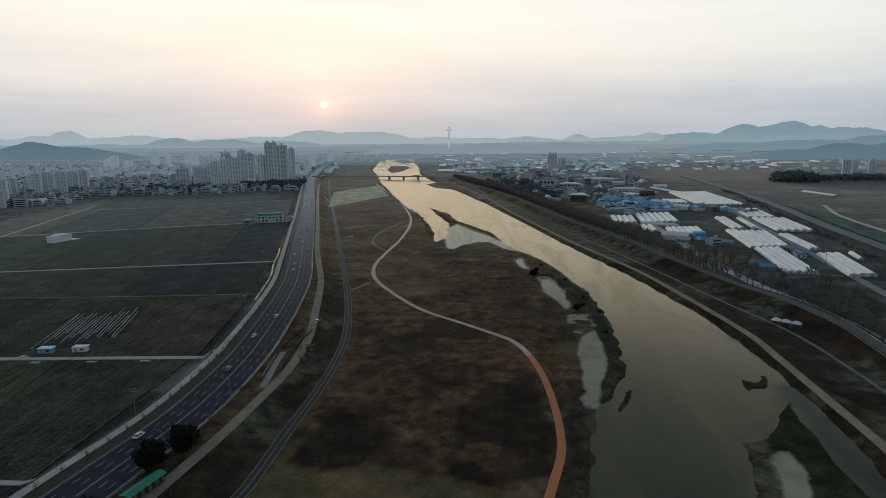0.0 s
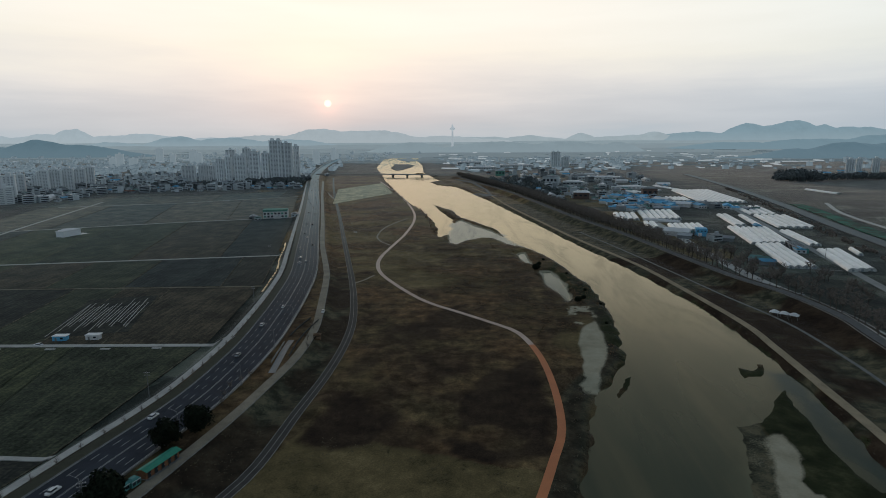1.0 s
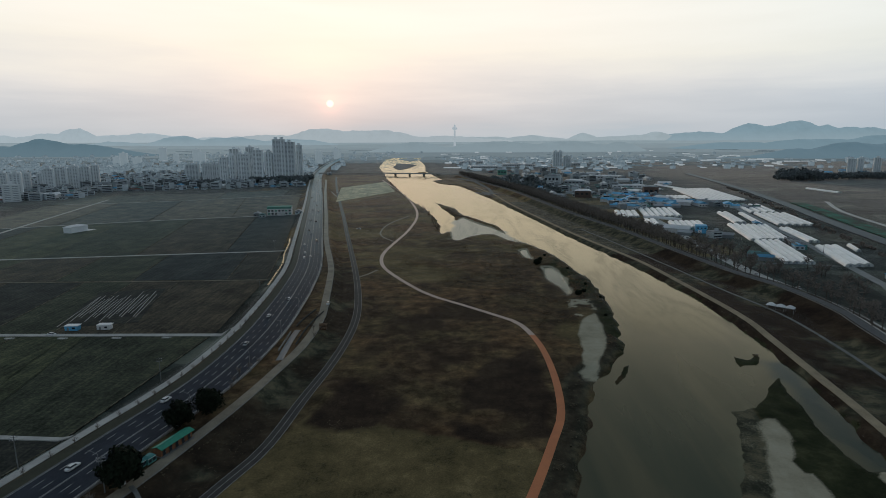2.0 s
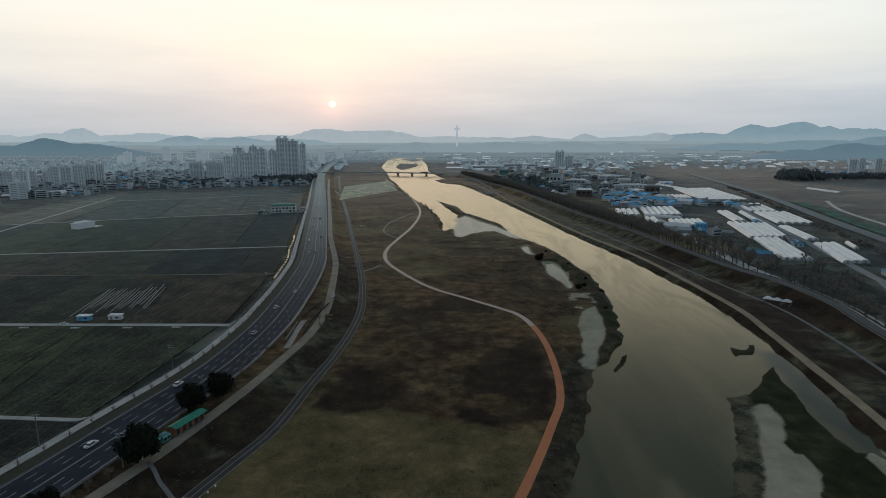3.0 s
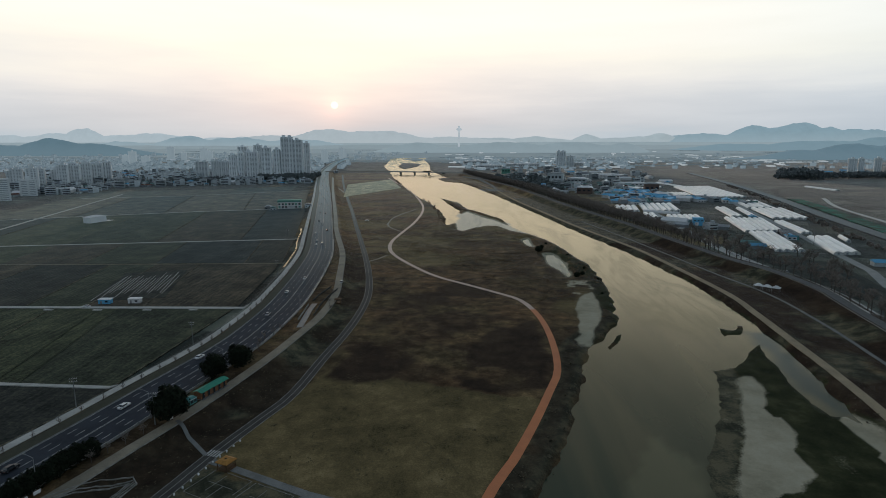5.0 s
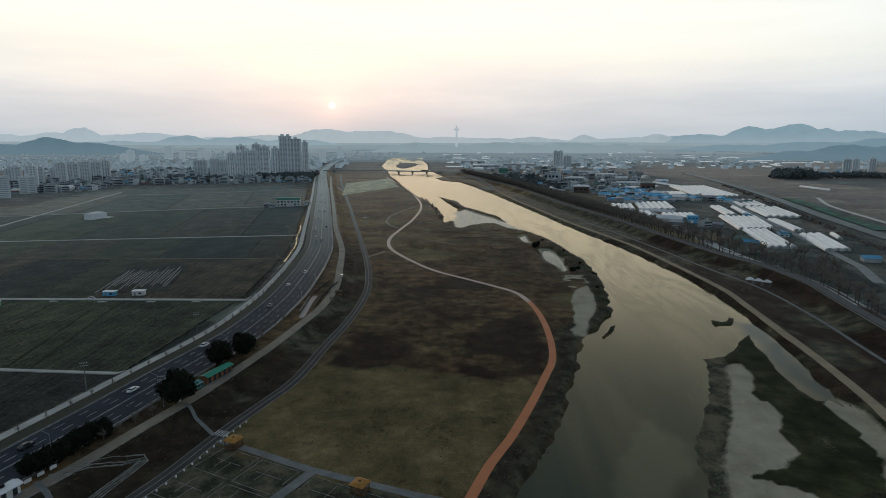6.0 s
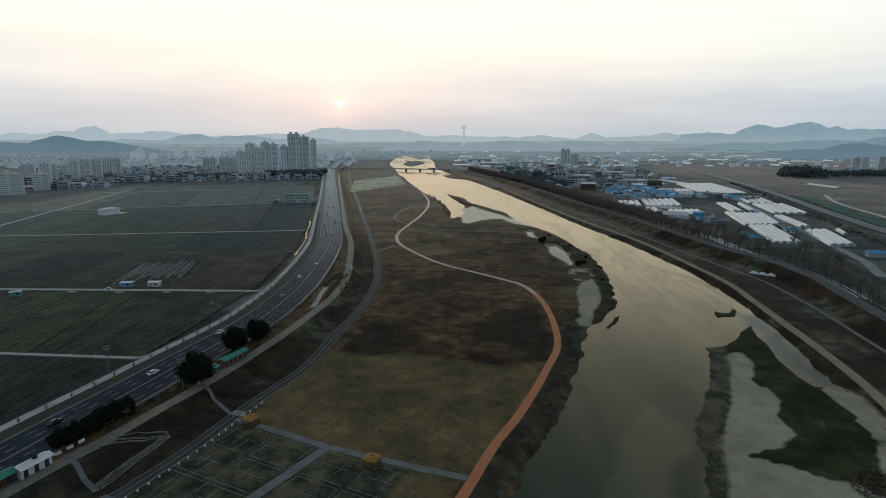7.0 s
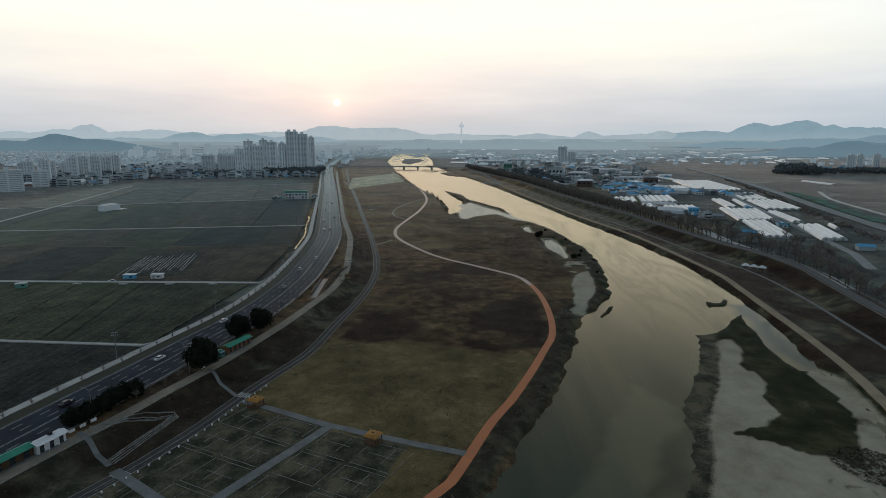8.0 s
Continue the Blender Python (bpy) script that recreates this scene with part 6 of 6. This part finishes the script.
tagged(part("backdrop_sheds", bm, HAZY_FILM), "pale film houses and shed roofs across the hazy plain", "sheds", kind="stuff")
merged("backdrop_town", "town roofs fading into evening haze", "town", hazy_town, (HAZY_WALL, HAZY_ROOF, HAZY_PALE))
place(protos[0], state, 300, 507, -14)
place(protos[0], state, 246, 456, 70)
place(protos[0], state, 333, 651, -14)
place(protos[0], state, 303, 390, 75)
place(protos[4], state, 225, 600, 60)
place(protos[2], state, 238, 603, 60)
place(protos[1], state, 262, 566, 60)
place(protos[8], state, 250, 566, 20)
place(protos[2], state, 247, 466, 70)
place(protos[1], state, 227, 582, 60)
place(protos[2], state, 243, 471, 70)

blue_store = thing("storehouse", "bright blue two-storey metal storehouse beside the greenhouses", "building")
blue_store.matrix_basis = pose(249, 597, level_at(249, 597), 0, 0, -14)
part("wall", box(bmesh.new(), 0, 0, -0.4, 11, 10, 8.2), BLUE_ROOF, blue_store)
part("roof", box(bmesh.new(), 0, 0, 7.8, 11.6, 10.6, 0.6, 0, 0, 0.9), BLUE_ROOF, blue_store)
part("door", box(bmesh.new(), -1.5, -5.06, -0.2, 3.6, 0.1, 3.8), PALE_ROOF, blue_store)
for i in range(3):
    part("window", box(bmesh.new(), -3.5 + i * 3.5, -5.05, 5.0, 1.6, 0.1, 1.1), GLASS, blue_store)
net = thing("net_house", "long grey slatted net house with a teal gable end", "greenhouse")
net.matrix_basis = pose(300, 502, level_at(300, 502), 0, 0, 75)
part("wall", box(bmesh.new(), 20, 0, -0.3, 40, 9, 4.2), BLACK_NET, net)
part("roof", box(bmesh.new(), 20, 0, 3.9, 40.6, 9.6, 0.5, 0, 0, 0.985), GREY_ROOF, net)
part("gable", box(bmesh.new(), -0.15, 0, -0.2, 0.3, 9.2, 4.6), TEAL, net)
for i in range(9):
    part("rib", box(bmesh.new(), 2 + i * 4.4, 0, 4.35, 0.5, 9.4, 0.25), BLACK_NET, net)
    part("post", box(bmesh.new(), 2 + i * 4.4, 4.6, -0.2, 0.3, 0.3, 4.2), PALE_ROOF, net)

# the green-clad building and the white shed among the fields
gb = thing("workshop", "two-storey building clad in green and white panels", "building")
gb.matrix_basis = pose(-246, 738, 0.3, 0, 0, 12)
part("wall", box(bmesh.new(), 0, 0, -0.3, 31, 15, 11.0), WHITE, gb)
part("fascia", box(bmesh.new(), 0, -7.6, 8.6, 31.2, 0.3, 2.4), GREEN_FACADE, gb)
part("roof", box(bmesh.new(), 0, 0, 10.7, 31.6, 15.6, 0.5), GREEN_FACADE, gb)
for i in range(7):
    for k in range(2):
        part("window", box(bmesh.new(), -13.2 + i * 4.4, -7.62, 1.2 + k * 3.8, 2.6, 0.3, 2.2), GLASS if (i + k) % 3 else GREEN_FACADE, gb)
part("porch", box(bmesh.new(), 3, -10, -0.2, 9, 5, 3.2), WHITE, gb)
part("porch_roof", box(bmesh.new(), 3, -10, 3.0, 9.6, 5.6, 0.35), GREY_ROOF, gb)
for x, y, s in ((-272, 726, 8), (-222, 742, 7), (-262, 715, 6)):
    place(protos[1] if s > 6 else protos[2], state, x, y, 15)
shed = thing("field_shed", "long pale grey metal shed among the fields", "shed")
shed.matrix_basis = pose(-424, 590, 0.2, 0, 0, 78)
part("wall", box(bmesh.new(), 0, 0, -0.3, 22, 10, 6.6), APT_WALL, shed)
bm = bmesh.new()
box(bm, 0, 0, 6.3, 23, 11, 0.3)
box(bm, 0, 0, 6.6, 22.6, 10.6, 1.4, 0, 0, 0.45)
part("roof", bm, PALE_ROOF, shed)
for i in range(4):
    part("window", box(bmesh.new(), -8 + i * 5, 5.05, 3.8, 2.2, 0.15, 1.0), GLASS, shed)
part("yard", box(bmesh.new(), 14, -2, -0.1, 12, 9, 0.4), PALE_ROOF, shed)
for x, y, k in ((-206, 267, 0), (-190, 269, 1)):
    h = thing("field_hut", "blue-walled field hut with a flat pale roof" if k == 0 else "white field hut with a flat pale roof", "hut", "field huts")
    part("wall", box(bmesh.new(), 0, 0, -0.2, 6.6, 3.2, 2.9), BLUE_ROOF if k == 0 else WHITE, h)
    part("roof", box(bmesh.new(), 0.2, 0, 2.7, 7.4, 3.9, 0.3, 0, 0, 0.95), PALE_ROOF, h)
    part("door", box(bmesh.new(), -1.6, -1.63, 0.0, 0.95, 0.08, 2.0), STEEL, h)
    part("window", box(bmesh.new(), 1.3, -1.63, 1.1, 1.5, 0.08, 0.9), GLASS, h)
    h.matrix_basis = pose(x, y, 0.2, 0, 0, 4)
field_hut = thing("field_hut", "pale green field hut with a flat roof", "hut", "field huts")
part("wall", box(bmesh.new(), 0, 0, -0.2, 5.4, 3.0, 2.7), GREEN_FACADE, field_hut)
part("roof", box(bmesh.new(), 0, 0, 2.5, 6.0, 3.6, 0.25, 0, 0, 0.95), PALE_ROOF, field_hut)
part("window", box(bmesh.new(), 1.0, -1.53, 1.0, 1.4, 0.08, 0.9), GLASS, field_hut)
field_hut.matrix_basis = pose(-255, 243, 0.3, 0, 0, 30)
for x, y in ((-229, 252.6), (-202, 253.4), (-175, 254.6), (-150, 256.2)):
    culvert = thing("culvert", "pale concrete culvert block beside the farm lane", "culvert", "lane culverts")
    culvert.matrix_basis = pose(x, y, 0.35, 0, 0, 2)
    part("slab", box(bmesh.new(), 0, 0, -0.1, 4.6, 1.7, 0.45, 0, 0, 0.96), FARM_ROAD, culvert)
    for a in (-1, 1):
        part("headwall", box(bmesh.new(), a * 1.9, -0.5, 0.3, 0.4, 0.9, 0.3), FARM_ROAD, culvert)
POOL = water_material()
for i in range(23):
    px, py, pa = at_along(ROAD, 522 + i * 8.4)
    off = 21.6 + 0.7 * math.sin(i * 0.6)
    px, py = px - math.sin(pa) * off, py + math.cos(pa) * off
    pz = level_at(px, py) + 0.35
    pool = thing("ditch_pool", "narrow pool of still water in the field ditch", "pool", "ditch pools")
    part("water_surface", box(bmesh.new(), px, py, pz - 0.4, 7.6 - 1.3 * (i % 3), 1.7 - 0.25 * (i % 4), 0.45, pa), POOL, pool)
    part("bank", box(bmesh.new(), px, py, pz - 1.9, 8.2 - 1.3 * (i % 3), 2.5 - 0.25 * (i % 4), 1.88, pa, 0, 0.97), FIELD_SOILS[3], pool)
# white sculpture of tents by the lower walk
tent = thing("canopy", "white tensile canopy on steel posts by the walk", "canopy")
tent.matrix_basis = pose(183, 313, level_at(183, 313), 0, 0, -40)
for i in range(3):
    bm = bmesh.new()
    box(bm, -5 + i * 5, 0, 2.6, 4.8, 4.6, 1.3, 0, 0, 0.25)
    part("fabric", bm, WHITE, tent)
    for a in (-1, 1):
        part("post", box(bmesh.new(), -5 + i * 5 + a * 2.1, 2.0, -0.3, 0.14, 0.14, 3.0), STEEL, tent)
        part("post", box(bmesh.new(), -5 + i * 5 + a * 2.1, -2.0, -0.3, 0.14, 0.14, 3.0), STEEL, tent)


# ---- apartment towers ----
def apartments(x, y, w, d, h, turn, wall, label, bays=4, group="apartment towers", floor=2.9, wide_bands=False, glazing=APT_SHADE):
    g = thing("apartment_tower", label, "apartment block", group)
    g.matrix_basis = pose(x, y, 0, 0, 0, turn)
    n = int(h / floor)
    part("glazing", box(bmesh.new(), 0, 0, -1, w - 1.2, d - 1.2, h + 1), glazing, g)
    for i in range(bays + 1):
        px = -w / 2 + w * i / bays
        pw = 2.6 if i in (0, bays) else 1.5 + 1.6 * (i % 2)
        part("pier", box(bmesh.new(), px * (1 - pw / w), 0, -1, pw, d, h + 1), wall, g)
    part("side_wall", box(bmesh.new(), 0, 0, -1, w + 0.3, d * 0.72, h + 1.6), wall, g)
    bm = bmesh.new()
    for k in range(n + 1):
        box(bm, 0, 0, k * floor - 0.5, w - 0.5, d - 0.35, 1.7 if wide_bands else 1.25)
    tagged(part("balcony_banding", bm, wall, g), kind="stuff")
    part("parapet", box(bmesh.new(), 0, 0, h, w + 0.5, d + 0.4, 1.2), wall, g)
    for i in range(max(1, bays // 2)):
        part("lift_house", box(bmesh.new(), -w / 2 + w * (i + 0.5) / max(1, bays // 2), 0, h + 1.2, 6.5, d * 0.55, 4.5), wall, g)
    return g


TOWER = "tall pale grey apartment tower with glazed balconies"
LOW = "pale slab apartment block with glazed balconies"
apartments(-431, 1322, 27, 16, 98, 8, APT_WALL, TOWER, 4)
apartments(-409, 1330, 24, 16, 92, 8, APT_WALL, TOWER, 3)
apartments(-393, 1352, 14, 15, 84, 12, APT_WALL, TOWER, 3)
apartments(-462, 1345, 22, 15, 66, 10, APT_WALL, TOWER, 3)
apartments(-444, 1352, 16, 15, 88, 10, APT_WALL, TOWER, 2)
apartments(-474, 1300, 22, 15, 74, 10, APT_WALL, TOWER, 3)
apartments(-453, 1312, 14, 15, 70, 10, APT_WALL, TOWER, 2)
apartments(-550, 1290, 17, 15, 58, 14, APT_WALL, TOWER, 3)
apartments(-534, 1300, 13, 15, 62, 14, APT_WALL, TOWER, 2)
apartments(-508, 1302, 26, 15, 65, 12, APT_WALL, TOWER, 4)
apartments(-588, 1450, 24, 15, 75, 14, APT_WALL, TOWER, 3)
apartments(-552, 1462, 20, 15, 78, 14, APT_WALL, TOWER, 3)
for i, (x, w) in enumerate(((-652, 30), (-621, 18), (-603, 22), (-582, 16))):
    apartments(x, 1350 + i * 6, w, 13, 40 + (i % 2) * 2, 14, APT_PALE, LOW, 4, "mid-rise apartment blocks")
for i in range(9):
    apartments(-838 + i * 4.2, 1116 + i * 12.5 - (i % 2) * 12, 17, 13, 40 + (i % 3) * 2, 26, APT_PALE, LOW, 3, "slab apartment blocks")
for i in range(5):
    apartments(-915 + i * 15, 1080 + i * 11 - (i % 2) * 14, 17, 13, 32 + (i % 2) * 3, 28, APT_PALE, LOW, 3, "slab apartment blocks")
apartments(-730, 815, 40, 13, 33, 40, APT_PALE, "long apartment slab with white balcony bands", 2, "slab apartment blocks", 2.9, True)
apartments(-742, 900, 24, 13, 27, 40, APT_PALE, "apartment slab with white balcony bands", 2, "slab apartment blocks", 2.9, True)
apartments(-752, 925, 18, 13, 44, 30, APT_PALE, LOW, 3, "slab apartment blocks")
apartments(322, 2050, 32, 18, 52, -6, APT_WALL, "apartment tower beyond the village", 4)
apartments(354, 2046, 26, 16, 36, -6, APT_PALE, "stepped pale apartment block beyond the village", 3)
for x, w, h in ((1080, 20, 38), (1104, 14, 39), (1150, 17, 40), (1232, 26, 37)):
    apartments(x, 1660, w, 14, h, -25, APT_PALE, "pale apartment block under the hills", 3, "distant apartment blocks")
random.seed(90)
for i in range(16):
    x, y = random.uniform(-1500, -600), random.uniform(2100, 3000)
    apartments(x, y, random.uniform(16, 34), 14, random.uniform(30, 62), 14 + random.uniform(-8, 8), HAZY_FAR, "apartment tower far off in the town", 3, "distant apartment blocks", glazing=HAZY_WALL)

# ---- larger sheds and halls on the far bank ----
for x, y, w, d, h, turn, wall, roof, label in ((236, 1250, 40, 22, 9, -20, HOUSE_WALL, PALE_ROOF, "factory hall with a pale roof"), (192, 1268, 34, 20, 19, -20, HOUSE_WALL, GREY_ROOF, "large rendered factory building"),
                                               (330, 1430, 110, 30, 7, -8, WHITE, PALE_ROOF, "long low white warehouse"), (285, 1440, 40, 26, 11, -8, HOUSE_WALL, GREY_ROOF, "dark warehouse beside the white one"), (322, 1004, 24, 18, 15, -8, BRICK_WALL, GREY_ROOF, "tall brown storage hall"), (200, 975, 26, 20, 11, -14, BRICK_WALL, PALE_ROOF, "dark brown hall under a pale roof"),
                                               (100, 1590, 24, 16, 14, 0, GREEN_FACADE, GREY_ROOF, "green-clad factory building with windows"), (60, 1900, 90, 40, 10, 5, WHITE, PALE_ROOF, "large pale factory hall building"), (180, 2050, 130, 40, 9, -4, WHITE, PALE_ROOF, "long pale roofed factory hall"),
                                               (20, 2250, 90, 40, 12, 5, WHITE, PALE_ROOF, "large pale factory hall building"), (420, 2150, 80, 24, 8, -6, WHITE, PALE_ROOF, "long pale roofed warehouse"), (560, 2650, 110, 30, 8, -6, WHITE, PALE_ROOF, "distant long pale roofed warehouse"),
                                               (330, 1160, 70, 16, 5, -4, WHITE, PALE_ROOF, "low white storage shed beside fields")):
    g = thing("warehouse", label, "warehouse", "factory halls")
    g.matrix_basis = pose(x, y, level_at(x, y), 0, 0, turn)
    part("wall", box(bmesh.new(), 0, 0, -0.5, w, d, h + 0.5), wall, g)
    bm = bmesh.new()
    box(bm, 0, 0, h, w + 1, d + 1, 0.4)
    box(bm, 0, 0, h + 0.4, w * 0.98, d, 2.0, 0, 0, 0.6)
    part("roof", bm, roof, g)
    for i in range(int(w / 8)):
        part("window", box(bmesh.new(), -w / 2 + 4 + i * 8, -d / 2 - 0.03, h * 0.45, 4.5, 0.2, h * 0.25), GLASS, g)

# ---- bridge, tower, highway ----
BRIDGE_DECK = mat("bridge_concrete", (0.42, 0.42, 0.40), 0.9, (0.30, 0.30, 0.29), 0.05, 1.0, haze_amount=0.5)
bridge = thing("bridge", "low concrete road bridge across the river", "bridge")
bline = straight([(-415, 1618), (-307, 1614), (-228, 1612), (-84, 1575), (-20, 1545), (40, 1520)], 20)
part("deck", ribbon_mesh(bline, 11, 1.1, 2, 0, True, 3.2), BRIDGE_DECK, bridge)
for off in (-5.2, 5.2):
    part("parapet", ribbon_mesh(bline, 0.5, 1.1, 1, off, True, 4.3), BRIDGE_DECK, bridge)
for s in (220, 262, 304, 346):
    x, y, a = at_along(bline, s)
    part("pier", box(bmesh.new(), x, y, -4.5, 2.6, 9, 7.6, a), CONCRETE, bridge)
    part("pier_cap", box(bmesh.new(), x, y, 2.3, 8.0, 10, 1.2, a), CONCRETE, bridge)
part("gantry", box(bmesh.new(), -120, 1583, 4.4, 22, 2.0, 3.4, -0.25), TIMBER, bridge)
tw = thing("observation_tower", "tall white observation tower with a round head", "tower")
tw.matrix_basis = pose(-80, 4150, 40)
for z0, z1, r0, r1, nm in ((-10, 118, 8, 6, "shaft"), (118, 124, 6, 19, "head_base"), (124, 133, 19, 19, "head"), (133, 138, 19, 10, "head_roof"), (137, 152, 8, 6, "upper_drum"), (152, 165, 1.0, 0.4, "mast")):
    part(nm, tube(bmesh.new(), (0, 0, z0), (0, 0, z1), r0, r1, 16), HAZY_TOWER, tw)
HIGHWAY = curve_through([(352, 300), (391, 501), (426, 662), (482, 885), (529, 1105), (572, 1350), (613, 1621)], 14)
ribbon("highway", HIGHWAY, 15, mat("highway_asphalt", (0.11, 0.12, 0.13), 0.8, haze_amount=0.35), "pale grey highway across the plain", "road", lift=1.2)
ribbon("farm_road", straight([(450, 1050), (393, 850), (332, 578), (300, 442), (284, 372), (262, 320)], 12), 7.0, mat("farm_road_concrete", (0.29, 0.295, 0.29), 0.9, (0.20, 0.205, 0.20), 0.1, 2.0, haze_amount=0.4), "grey concrete farm road between greenhouses", "road", lift=0.18)
ribbon("farm_road", straight([(228, 444), (262, 440), (291, 433)], 8), 3.0, CONCRETE, "pale concrete yard edge", "road", lift=0.25)
ribbon("farm_road", straight([(200, 695), (262, 690), (345, 650)], 10), 3.0, CONCRETE, "pale concrete lane by the greenhouses", "road", lift=0.2)
ribbon("green_net_bank", curve_through([(420, 545), (437, 612), (461, 702), (488, 809), (504, 880)], 14), 18, NETTING, "green net-covered bank beside the highway", "embankment", lift=1.0)
ribbon("field_road_far", curve_through([(446, 520), (472, 640), (508, 780), (560, 900)], 14), 6, FARM_ROAD, "pale road beside the highway", "road", lift=0.4)
ribbon("river_terrace", straight([(8, 1075), (30, 1050), (52, 1020)], 10), 26, CONCRETE, "pale paved terrace at the river bend", "pavement", lift=0.5)
ribbon("river_walk_far", straight([(50, 1025), (46, 1150), (20, 1300), (-20, 1443)], 15), 5, CONCRETE, "pale path at the river bend", "path", lift=0.5)


def utility_pole(x, y, turn, height=11.0):
    p = thing("utility_pole", "grey concrete utility pole with steel crossarms", "utility pole", "utility poles")
    p.matrix_basis = pose(x, y, level_at(x, y), 0, 0, turn)
    part("pole", tube(bmesh.new(), (0, 0, -0.5), (0, 0, height), 0.2, 0.12, 8), CONCRETE, p)
    for z in (height - 0.6, height - 1.6):
        arm = part("crossarm", box(bmesh.new(), 0, 0, z, 2.4, 0.12, 0.14), STEEL, p)
        for a in (-1.0, -0.4, 0.4, 1.0):
            part("insulator", tube(bmesh.new(), (a, 0, z + 0.14), (a, 0, z + 0.42), 0.07, 0.04, 6), WHITE, arm)


for x, y, t in ((-98.5, 124, 20), (-131, 134, 20), (-123, 200, 10), (-128, 330, -10), (-168, 480, -15), (226, 470, 70), (246, 500, 70), (300, 470, 70)):
    utility_pole(x, y, t)
